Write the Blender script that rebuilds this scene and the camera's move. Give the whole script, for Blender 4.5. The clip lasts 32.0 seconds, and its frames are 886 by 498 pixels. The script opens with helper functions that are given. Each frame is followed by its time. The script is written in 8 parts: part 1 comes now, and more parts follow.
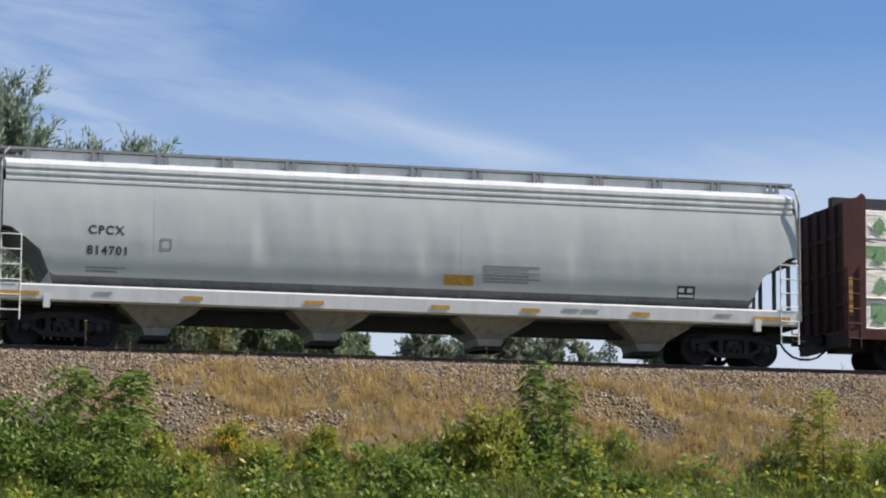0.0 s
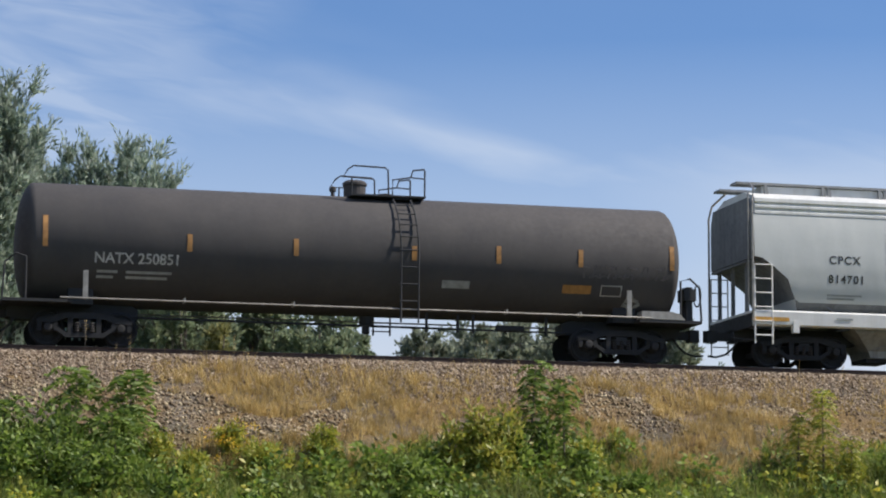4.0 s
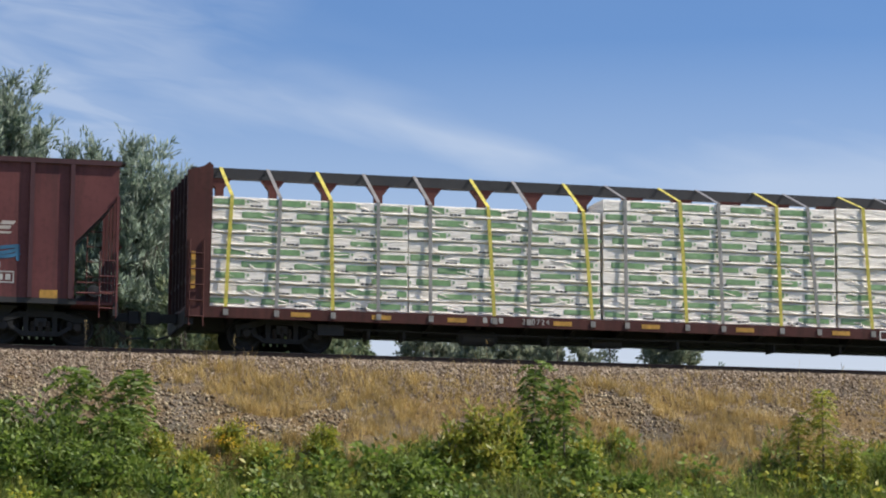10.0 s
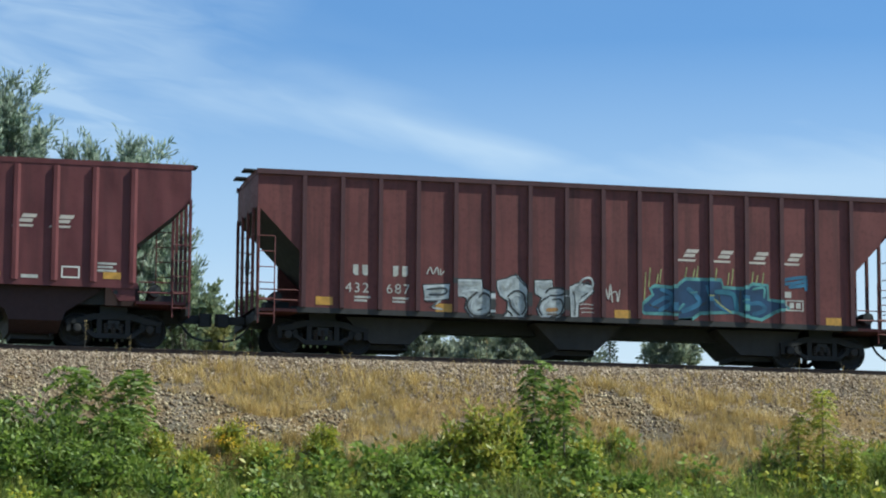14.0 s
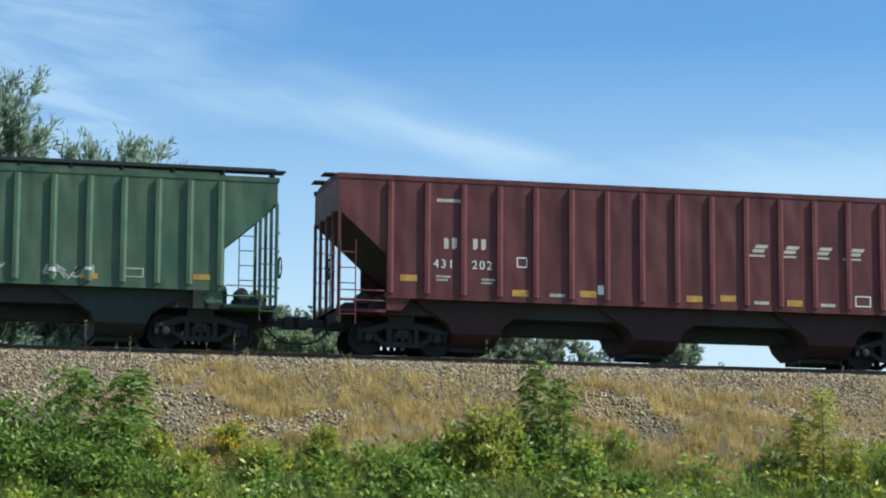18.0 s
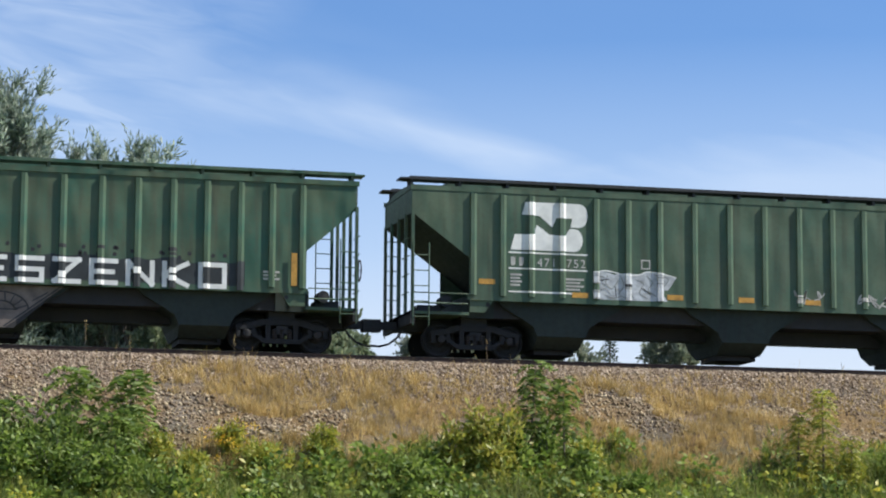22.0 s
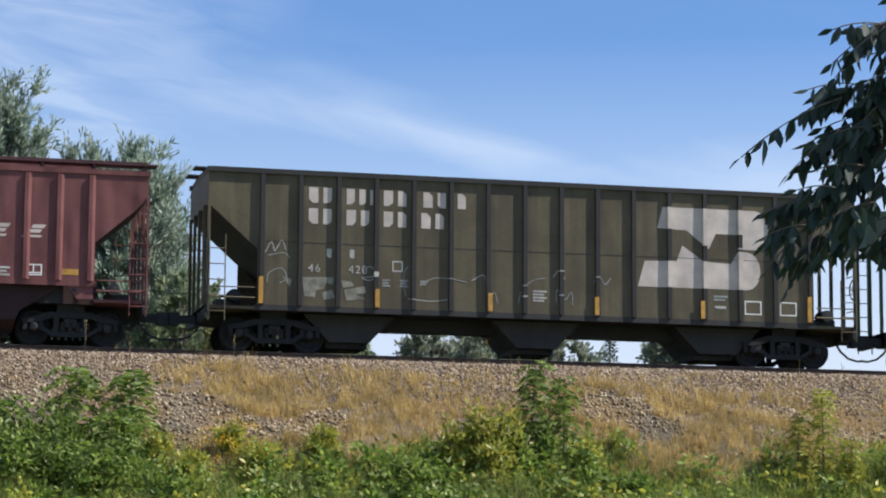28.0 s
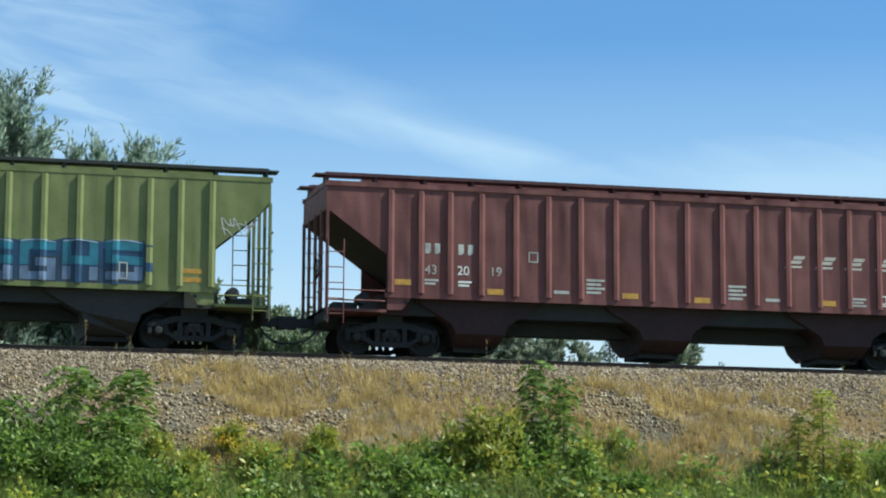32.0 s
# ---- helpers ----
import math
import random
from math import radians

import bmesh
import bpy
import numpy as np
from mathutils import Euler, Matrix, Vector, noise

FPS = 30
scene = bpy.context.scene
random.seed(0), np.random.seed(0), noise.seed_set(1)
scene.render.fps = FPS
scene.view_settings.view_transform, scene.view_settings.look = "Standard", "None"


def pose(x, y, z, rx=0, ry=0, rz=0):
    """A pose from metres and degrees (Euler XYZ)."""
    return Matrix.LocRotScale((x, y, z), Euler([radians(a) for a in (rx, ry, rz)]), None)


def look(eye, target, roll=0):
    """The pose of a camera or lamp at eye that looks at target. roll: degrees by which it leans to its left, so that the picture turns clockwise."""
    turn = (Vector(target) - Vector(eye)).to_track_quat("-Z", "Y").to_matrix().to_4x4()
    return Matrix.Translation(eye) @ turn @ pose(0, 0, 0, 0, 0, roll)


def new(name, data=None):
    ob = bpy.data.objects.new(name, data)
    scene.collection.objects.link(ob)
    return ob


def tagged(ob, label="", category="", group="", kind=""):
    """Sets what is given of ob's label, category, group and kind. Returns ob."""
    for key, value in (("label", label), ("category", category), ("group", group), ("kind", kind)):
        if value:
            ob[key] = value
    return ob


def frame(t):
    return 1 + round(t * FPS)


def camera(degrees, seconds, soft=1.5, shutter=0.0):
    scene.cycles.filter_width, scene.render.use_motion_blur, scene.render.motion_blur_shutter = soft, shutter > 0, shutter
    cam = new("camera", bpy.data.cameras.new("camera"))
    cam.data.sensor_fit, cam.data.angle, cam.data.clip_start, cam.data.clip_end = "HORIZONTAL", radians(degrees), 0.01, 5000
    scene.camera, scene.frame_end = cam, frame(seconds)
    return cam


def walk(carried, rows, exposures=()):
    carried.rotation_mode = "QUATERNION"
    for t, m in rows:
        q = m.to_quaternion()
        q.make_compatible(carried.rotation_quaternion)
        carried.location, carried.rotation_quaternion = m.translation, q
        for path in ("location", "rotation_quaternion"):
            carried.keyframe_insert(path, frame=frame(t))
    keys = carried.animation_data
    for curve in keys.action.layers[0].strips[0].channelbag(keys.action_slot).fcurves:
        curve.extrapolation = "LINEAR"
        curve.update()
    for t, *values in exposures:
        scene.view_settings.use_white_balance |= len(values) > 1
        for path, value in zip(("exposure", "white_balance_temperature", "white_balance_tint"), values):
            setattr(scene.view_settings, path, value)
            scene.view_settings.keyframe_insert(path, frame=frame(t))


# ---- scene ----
cam = camera(19.98, 32.0, soft=2.0)
EYE = Vector((0.0, -61.124, -6.1025))
YAW, PITCH = 0.24076, 0.14102
AIM = Vector((math.sin(YAW) * math.cos(PITCH), math.cos(YAW) * math.cos(PITCH), math.sin(PITCH)))
VIEW = look(EYE, EYE + AIM * 60, 0.376)
walk(cam, [(0, VIEW), (32, VIEW)], [
    (0, 0.38, 6440, 12), (6, 0.36, 6440, 12), (10, 0.35, 6430, 12), (11, 0.38, 6400, 11), (12, 0.28, 6250, 7), (13, 0.45, 6080, 2), (14.5, 0.58, 6000, -3), (17, 0.60, 5800, -8), (18, 0.62, 5900, -6), (19, 0.64, 6200, 5),
    (21, 0.62, 6250, 10), (28, 0.60, 6220, 11), (29, 0.60, 6150, 6), (30.2, 0.62, 5960, -4), (32, 0.62, 5880, -7)])

# ---- sky and sun ----
SUN_TO = Vector((2.6, -0.74, 3.0)).normalized()
sun = new("sun", bpy.data.lights.new("sun", "SUN"))
sun.data.energy, sun.data.angle, sun.data.color = 5.0, radians(0.6), (1.0, 0.94, 0.84)
sun.matrix_world = look((60, -40, 90), Vector((60, -40, 90)) - SUN_TO)
world = bpy.data.worlds.new("sky")
scene.world = world
world.use_nodes = True


def nd(nt, kind, **values):
    """A node, with its inputs given as i_Name."""
    node = nt.nodes.new(kind)
    for key, value in values.items():
        node.inputs[key[2:].replace("_", " ")].default_value = value
    return node


def ramp(nt, fac, stops):
    r = nt.nodes.new("ShaderNodeValToRGB")
    while len(r.color_ramp.elements) < len(stops):
        r.color_ramp.elements.new(0.5)
    for el, (at, col) in zip(r.color_ramp.elements, stops):
        el.position, el.color = at, (*col, 1) if len(col) == 3 else col
    nt.links.new(fac, r.inputs[0])
    return r.outputs[0]


def mixc(nt, fac, a, b, mode="MIX"):
    m = nt.nodes.new("ShaderNodeMix")
    m.data_type, m.blend_type = "RGBA", mode
    for sock, val in ((m.inputs[0], fac), (m.inputs[6], a), (m.inputs[7], b)):
        if isinstance(val, (int, float)):
            sock.default_value = val
        elif isinstance(val, tuple):
            sock.default_value = (*val, 1) if len(val) == 3 else val
        else:
            nt.links.new(val, sock)
    return m.outputs[2]


def math_node(nt, op, a, b=0.0):
    m = nt.nodes.new("ShaderNodeMath")
    m.operation = op
    for sock, val in zip(m.inputs, (a, b)):
        if isinstance(val, (int, float)):
            sock.default_value = val
        else:
            nt.links.new(val, sock)
    return m.outputs[0]


def make_sky():
    nt = world.node_tree
    nt.nodes.clear()
    out = nt.nodes.new("ShaderNodeOutputWorld")
    bg = nt.nodes.new("ShaderNodeBackground")
    bg.inputs[1].default_value = 0.086
    sky = nt.nodes.new("ShaderNodeTexSky")
    sky.sky_type, sky.sun_disc, sky.altitude = "NISHITA", False, 200.0
    sky.air_density, sky.dust_density, sky.ozone_density = 1.0, 0.6, 2.5
    sky.sun_elevation = math.asin(SUN_TO.z)
    sky.sun_rotation = math.atan2(SUN_TO.x, SUN_TO.y)
    # thin cirrus: a long band that sinks towards the right, broken into streaks, over a pale haze low down
    co = nt.nodes.new("ShaderNodeTexCoord")

    def dot(v):
        n = nt.nodes.new("ShaderNodeVectorMath")
        n.operation = "DOT_PRODUCT"
        nt.links.new(co.outputs["Generated"], n.inputs[0])
        n.inputs[1].default_value = v
        return n.outputs["Value"]
    across = dot((math.cos(YAW), -math.sin(YAW), 0.0))
    up = dot((-math.sin(YAW) * math.sin(PITCH), -math.cos(YAW) * math.sin(PITCH), math.cos(PITCH)))
    off = math_node(nt, "ADD", up, math_node(nt, "MULTIPLY", across, 0.228))
    along = math_node(nt, "SUBTRACT", across, math_node(nt, "MULTIPLY", up, 0.25))
    vec = nt.nodes.new("ShaderNodeCombineXYZ")
    nt.links.new(math_node(nt, "MULTIPLY", along, 7.0), vec.inputs[0])
    nt.links.new(math_node(nt, "MULTIPLY", off, 34.0), vec.inputs[1])
    n1 = nd(nt, "ShaderNodeTexNoise", i_Scale=1.0, i_Detail=5.0, i_Roughness=0.5, i_Distortion=0.4)
    nt.links.new(vec.outputs[0], n1.inputs["Vector"])
    streaks = ramp(nt, n1.outputs["Fac"], [(0.30, (0.12, 0.12, 0.12)), (0.68, (1, 1, 1))])
    band = ramp(nt, math_node(nt, "ADD", math_node(nt, "MULTIPLY", off, 5.0), 0.25), [(0.0, (0.05, 0.05, 0.05)), (0.26, (0.30, 0.30, 0.30)), (0.41, (0.58, 0.58, 0.58)), (0.475, (1.0, 1.0, 1.0)), (0.51, (0.5, 0.5, 0.5)), (0.57, (0.16, 0.16, 0.16)), (0.68, (0.04, 0.04, 0.04)), (1.0, (0.02, 0.02, 0.02))])
    veil = math_node(nt, "MULTIPLY", streaks, band)
    sep = nt.nodes.new("ShaderNodeSeparateXYZ")
    nt.links.new(co.outputs["Generated"], sep.inputs[0])
    low = ramp(nt, sep.outputs[2], [(0.07, (1, 1, 1)), (0.115, (0.72, 0.72, 0.72)), (0.165, (0.40, 0.40, 0.40)), (0.225, (0.0, 0.0, 0.0))])
    left = ramp(nt, math_node(nt, "MULTIPLY", math_node(nt, "ADD", across, 0.2), 4.0), [(0.0, (1, 1, 1)), (0.25, (0.85, 0.85, 0.85)), (0.62, (0.0, 0.0, 0.0))])
    n2 = nd(nt, "ShaderNodeTexNoise", i_Scale=2.1, i_Detail=4.0, i_Roughness=0.5, i_Distortion=0.6)
    nt.links.new(vec.outputs[0], n2.inputs["Vector"])
    wisps = math_node(nt, "MULTIPLY", ramp(nt, n2.outputs["Fac"], [(0.32, (0.22, 0.22, 0.22)), (0.62, (1, 1, 1))]), left)
    fac = math_node(nt, "MULTIPLY", veil, 0.85)
    fac = math_node(nt, "MAXIMUM", fac, math_node(nt, "MULTIPLY", wisps, 0.62))
    right = ramp(nt, math_node(nt, "MULTIPLY", math_node(nt, "ADD", across, 0.1), 4.0), [(0.0, (0, 0, 0)), (0.3, (0.1, 0.1, 0.1)), (0.9, (1, 1, 1))])
    haze = ramp(nt, math_node(nt, "ADD", sep.outputs[2], math_node(nt, "MULTIPLY", n2.outputs["Fac"], 0.02)), [(0.12, (0.7, 0.7, 0.7)), (0.178, (0.62, 0.62, 0.62)), (0.20, (0.15, 0.15, 0.15)), (0.23, (0.0, 0.0, 0.0))])
    fac = math_node(nt, "MAXIMUM", fac, math_node(nt, "MULTIPLY", right, haze))
    fac = math_node(nt, "MAXIMUM", fac, math_node(nt, "MULTIPLY", low, 0.9))
    blue = mixc(nt, 1.0, sky.outputs[0], (0.66, 0.85, 1.10), "MULTIPLY")
    col = mixc(nt, fac, blue, (5.7, 6.5, 7.6))
    pale = ramp(nt, sep.outputs[2], [(0.06, (0.85, 0.85, 0.85)), (0.105, (0.35, 0.35, 0.35)), (0.14, (0.0, 0.0, 0.0))])
    col = mixc(nt, pale, col, (6.0, 6.4, 7.0))
    nt.links.new(col, bg.inputs[0])
    nt.links.new(bg.outputs[0], out.inputs[0])


make_sky()

# ---- materials ----


def material(name):
    m = bpy.data.materials.new(name)
    m.use_nodes = True
    nt = m.node_tree
    b = nt.nodes["Principled BSDF"]
    co = nt.nodes.new("ShaderNodeTexCoord")
    return m, nt, b, co.outputs["Object"]


def noise_at(nt, vec, scale, detail=4.0, rough=0.55, stretch=None):
    if stretch:
        mp = nt.nodes.new("ShaderNodeMapping")
        mp.inputs["Scale"].default_value = stretch
        nt.links.new(vec, mp.inputs[0])
        vec = mp.outputs[0]
    n = nd(nt, "ShaderNodeTexNoise", i_Scale=scale, i_Detail=detail, i_Roughness=rough)
    nt.links.new(vec, n.inputs["Vector"])
    return n.outputs["Fac"]


def bump(nt, b, height, strength, distance=0.02):
    bp = nd(nt, "ShaderNodeBump", i_Strength=strength, i_Distance=distance)
    nt.links.new(height, bp.inputs["Height"])
    nt.links.new(bp.outputs[0], b.inputs["Normal"])


def painted(name, color, rough=0.5, fade=None, dirt=(0.05, 0.04, 0.03), dirt_amount=0.5, metal=0.0, wave=0.25):
    """Weathered paint: large faded areas, vertical streaks, fine dirt and slightly dented sheet."""
    m, nt, b, co = material(name)
    fade = fade or tuple(min(1, c * 1.35 + 0.02) for c in color)
    big = noise_at(nt, co, 0.9, 3.0)
    col = mixc(nt, ramp(nt, big, [(0.35, (0, 0, 0)), (0.7, (1, 1, 1))]), color, fade)
    streak = noise_at(nt, co, 1.0, 5.0, 0.6, (5.5, 5.5, 0.35))
    fine = noise_at(nt, co, 9.0, 6.0, 0.65)
    d = math_node(nt, "MULTIPLY", ramp(nt, streak, [(0.45, (0, 0, 0)), (0.75, (1, 1, 1))]), dirt_amount)
    col = mixc(nt, d, col, dirt)
    d2 = math_node(nt, "MULTIPLY", ramp(nt, fine, [(0.5, (0, 0, 0)), (0.8, (1, 1, 1))]), dirt_amount * 0.7)
    col = mixc(nt, d2, col, dirt)
    nt.links.new(col, b.inputs["Base Color"])
    nt.links.new(ramp(nt, fine, [(0.3, (rough * 0.8,) * 3), (0.8, (min(1, rough * 1.3),) * 3)]), b.inputs["Roughness"])
    b.inputs["Metallic"].default_value = metal
    b.inputs["Specular IOR Level"].default_value = 0.25
    h = math_node(nt, "ADD", math_node(nt, "MULTIPLY", noise_at(nt, co, 0.8, 1.0, 0.4, (2.2, 1, 0.9)), wave), math_node(nt, "MULTIPLY", fine, 0.04))
    bump(nt, b, h, 0.55, 0.12)
    return m


def plain(name, color, rough=0.6, metal=0.0, vary=0.25, scale=6.0):
    m, nt, b, co = material(name)
    n = noise_at(nt, co, scale, 4.0)
    a = tuple(c * (1 - vary) for c in color)
    z = tuple(min(1, c * (1 + vary)) for c in color)
    nt.links.new(ramp(nt, n, [(0.3, a), (0.7, z)]), b.inputs["Base Color"])
    b.inputs["Roughness"].default_value, b.inputs["Metallic"].default_value = rough, metal
    return m


def leafy(name, colors, rough=0.6, trans=0.25):
    """Leaves: every leaf has a colour of its own, and light comes through a little."""
    m, nt, b, co = material(name)
    geo = nt.nodes.new("ShaderNodeNewGeometry")
    step = 1.0 / max(1, len(colors) - 1)
    col = ramp(nt, geo.outputs["Random Per Island"], [(i * step, c) for i, c in enumerate(colors)])
    big = noise_at(nt, co, 1.2, 2.0)
    col = mixc(nt, 1.0, col, ramp(nt, big, [(0.3, (0.72, 0.72, 0.72)), (0.7, (1.2, 1.2, 1.2))]), "MULTIPLY")
    nt.links.new(col, b.inputs["Base Color"])
    b.inputs["Roughness"].default_value = rough
    tr = nt.nodes.new("ShaderNodeBsdfTranslucent")
    nt.links.new(col, tr.inputs[0])
    mx = nt.nodes.new("ShaderNodeMixShader")
    mx.inputs[0].default_value = trans
    out = nt.nodes["Material Output"]
    nt.links.new(b.outputs[0], mx.inputs[1])
    nt.links.new(tr.outputs[0], mx.inputs[2])
    nt.links.new(mx.outputs[0], out.inputs[0])
    return m


M = {}
M["oxide"] = painted("oxide_red_paint", (0.124, 0.040, 0.039), 0.6, (0.162, 0.054, 0.051), (0.038, 0.022, 0.021), 0.6)
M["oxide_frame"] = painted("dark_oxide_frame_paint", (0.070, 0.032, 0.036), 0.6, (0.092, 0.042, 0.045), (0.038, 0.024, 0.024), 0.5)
M["oxide_fresh"] = painted("brown_red_paint", (0.104, 0.030, 0.033), 0.5, (0.134, 0.041, 0.043), (0.038, 0.019, 0.020), 0.35, 0.0, 1.2)
M["oxide_light"] = painted("faded_red_paint", (0.140, 0.051, 0.048), 0.55, (0.184, 0.071, 0.065), (0.060, 0.03, 0.027), 0.45, 0.0, 1.5)
M["green"] = painted("green_paint", (0.057, 0.108, 0.073), 0.55, (0.094, 0.132, 0.084), (0.062, 0.055, 0.036), 0.5, 0.0, 1.2)
M["green_bright"] = painted("mid_green_paint", (0.040, 0.104, 0.070), 0.55, (0.090, 0.125, 0.074), (0.082, 0.070, 0.045), 0.6, 0.0, 1.6)
M["brown"] = painted("grimy_green_brown_paint", (0.086, 0.071, 0.044), 0.6, (0.128, 0.108, 0.064), (0.058, 0.046, 0.036), 0.6, 0.0, 0.5)
M["brown_frame"] = painted("dark_brown_frame_paint", (0.030, 0.029, 0.030), 0.6, (0.042, 0.039, 0.037), (0.030, 0.026, 0.024), 0.5)
M["olive"] = painted("yellow_green_paint", (0.150, 0.170, 0.062), 0.5, (0.205, 0.215, 0.088), (0.078, 0.078, 0.040), 0.45, 0.0, 0.8)
M["grey"] = painted("pale_grey_paint", (0.47, 0.485, 0.47), 0.36, (0.52, 0.53, 0.51), (0.36, 0.34, 0.30), 0.03, 0.0, 0.35)
M["white"] = painted("white_sill_paint", (0.66, 0.66, 0.64), 0.4, (0.74, 0.735, 0.71), (0.45, 0.41, 0.35), 0.30)
M["roof_grey"] = painted("grey_roof_paint", (0.56, 0.57, 0.56), 0.5, (0.66, 0.66, 0.64), (0.36, 0.33, 0.29), 0.30)
# the body's grey darkened, with the shade of ends and underside in it
M["shade_grey"] = painted("shaded_grey_paint", (0.13, 0.135, 0.14), 0.7, (0.18, 0.185, 0.185), (0.07, 0.066, 0.062), 0.6)
M["walk_grey"] = painted("grey_grating_paint", (0.22, 0.23, 0.235), 0.6, (0.30, 0.30, 0.30), (0.14, 0.13, 0.12), 0.4)
M["tank"] = painted("black_tank_paint", (0.056, 0.053, 0.054), 0.8, (0.070, 0.065, 0.063), (0.076, 0.069, 0.064), 0.30)
M["black"] = painted("black_underframe", (0.032, 0.034, 0.038), 0.8, (0.042, 0.043, 0.046), (0.046, 0.043, 0.041), 0.4)
# shade below the cars and on the bulkheads is put into these dark colours
M["shade_dark"] = painted("shaded_underbody", (0.038, 0.039, 0.041), 0.85, (0.052, 0.050, 0.049), (0.034, 0.033, 0.033), 0.5)
M["shade_red"] = painted("shaded_red_underbody", (0.036, 0.022, 0.024), 0.85, (0.048, 0.026, 0.027), (0.034, 0.026, 0.026), 0.5)
M["shade_green"] = painted("shaded_green_underbody", (0.027, 0.038, 0.036), 0.8, (0.038, 0.050, 0.044), (0.028, 0.030, 0.029), 0.5)
M["dusty"] = painted("dusty_grey_underbody", (0.30, 0.29, 0.27), 0.8, (0.38, 0.37, 0.34), (0.15, 0.14, 0.125), 0.6)
M["steel"] = plain("worn_wheel_steel", (0.016, 0.017, 0.019), 0.85, 0.0)
M["spring_rust"] = plain("rusty_spring_steel", (0.022, 0.019, 0.018), 0.85, 0.0)
M["cap"] = plain("greasy_bearing_steel", (0.021, 0.020, 0.020), 0.8, 0.0)
M["sign_red"] = plain("red_plate_paint", (0.42, 0.09, 0.06), 0.5)
M["rail"] = plain("rail_steel", (0.09, 0.055, 0.04), 0.5, 0.5)
M["railtop"] = plain("polished_rail_head", (0.55, 0.54, 0.52), 0.25, 1.0)
M["tie"] = plain("creosoted_tie", (0.07, 0.055, 0.045), 0.9)
M["yellow"] = plain("yellow_reflector", (0.46, 0.245, 0.04), 0.45, 0.0, 0.3)
M["yellow_dull"] = plain("dull_orange_reflector", (0.31, 0.155, 0.045), 0.5, 0.0, 0.3)
M["strap_yellow"] = plain("yellow_strap", (0.54, 0.46, 0.08), 0.5, 0.0, 0.3)
M["strap_grey"] = plain("grey_steel_strap", (0.30, 0.28, 0.25), 0.45, 0.4)
M["letter"] = plain("white_lettering", (0.72, 0.72, 0.68), 0.5, 0.0, 0.15, 3.0)
M["letter_dull"] = plain("dulled_white_lettering", (0.50, 0.44, 0.39), 0.6, 0.0, 0.2, 2.0)
M["letter_worn"] = plain("worn_white_lettering", (0.40, 0.39, 0.36), 0.6, 0.0, 0.3, 5.0)
M["letter_black"] = plain("black_lettering", (0.03, 0.03, 0.03), 0.5)
M["letter_grey"] = plain("grey_lettering", (0.26, 0.27, 0.26), 0.5)
M["silver"] = plain("silver_spray_paint", (0.36, 0.38, 0.38), 0.45, 0.2, 0.5, 5.0)
M["blue_dark"] = plain("dark_blue_spray_paint", (0.014, 0.042, 0.095), 0.45, 0.0, 0.4, 2.0)
M["blue"] = plain("blue_spray_paint", (0.034, 0.125, 0.215), 0.45, 0.0, 0.4, 3.0)
M["cyan"] = plain("pale_cyan_spray_paint", (0.09, 0.245, 0.24), 0.45, 0.0, 0.45, 4.0)
M["lime"] = plain("lime_spray_paint", (0.27, 0.28, 0.11), 0.5, 0.0, 0.4, 4.0)
M["wrap"] = None
M["print_green"] = plain("green_wrap_print", (0.205, 0.345, 0.155), 0.4, 0.0, 0.25, 4.0)
M["print_pale"] = plain("pale_green_wrap_print", (0.27, 0.41, 0.21), 0.4, 0.0, 0.25, 4.0)
M["print_black"] = plain("black_wrap_print", (0.05, 0.05, 0.05), 0.4)
M["red_brown"] = painted("rusty_red_brown_paint", (0.065, 0.020, 0.017), 0.6, (0.095, 0.033, 0.026), (0.03, 0.016, 0.012), 0.6)
M["worn_patch"] = plain("worn_pale_paint", (0.20, 0.19, 0.15), 0.65, 0.0, 0.5, 4.0)
M["tag_grey"] = plain("dull_grey_spray_paint", (0.085, 0.075, 0.075), 0.6, 0.0, 0.35, 3.0)
M["tan"] = plain("tan_brush_paint", (0.155, 0.125, 0.105), 0.6, 0.0, 0.4, 3.0)
M["teal"] = plain("teal_spray_paint", (0.03, 0.14, 0.20), 0.45, 0.0, 0.3, 2.0)
M["silver_pale"] = plain("pale_silver_spray_paint", (0.44, 0.46, 0.47), 0.45, 0.1, 0.35, 6.0)
M["slate"] = plain("grey_blue_spray_paint", (0.12, 0.165, 0.26), 0.5, 0.0, 0.35, 3.0)
M["slate_pale"] = plain("pale_grey_blue_spray_paint", (0.26, 0.32, 0.40), 0.5, 0.0, 0.3, 3.0)
M["overspray"] = plain("dark_overspray_paint", (0.020, 0.025, 0.027), 0.6, 0.0, 0.45, 2.0)


def make_wrap():
    """Creased white plastic wrap on lumber."""
    m, nt, b, co = material("white_plastic_wrap")
    n = noise_at(nt, co, 2.2, 5.0, 0.6, (1, 1, 5.0))
    nt.links.new(ramp(nt, n, [(0.3, (0.79, 0.72, 0.63)), (0.65, (0.93, 0.87, 0.78))]), b.inputs["Base Color"])
    b.inputs["Roughness"].default_value = 0.38
    bump(nt, b, noise_at(nt, co, 2.4, 5.0, 0.6, (1.3, 1, 7.0)), 0.8, 0.06)
    return m


M["wrap"] = make_wrap()


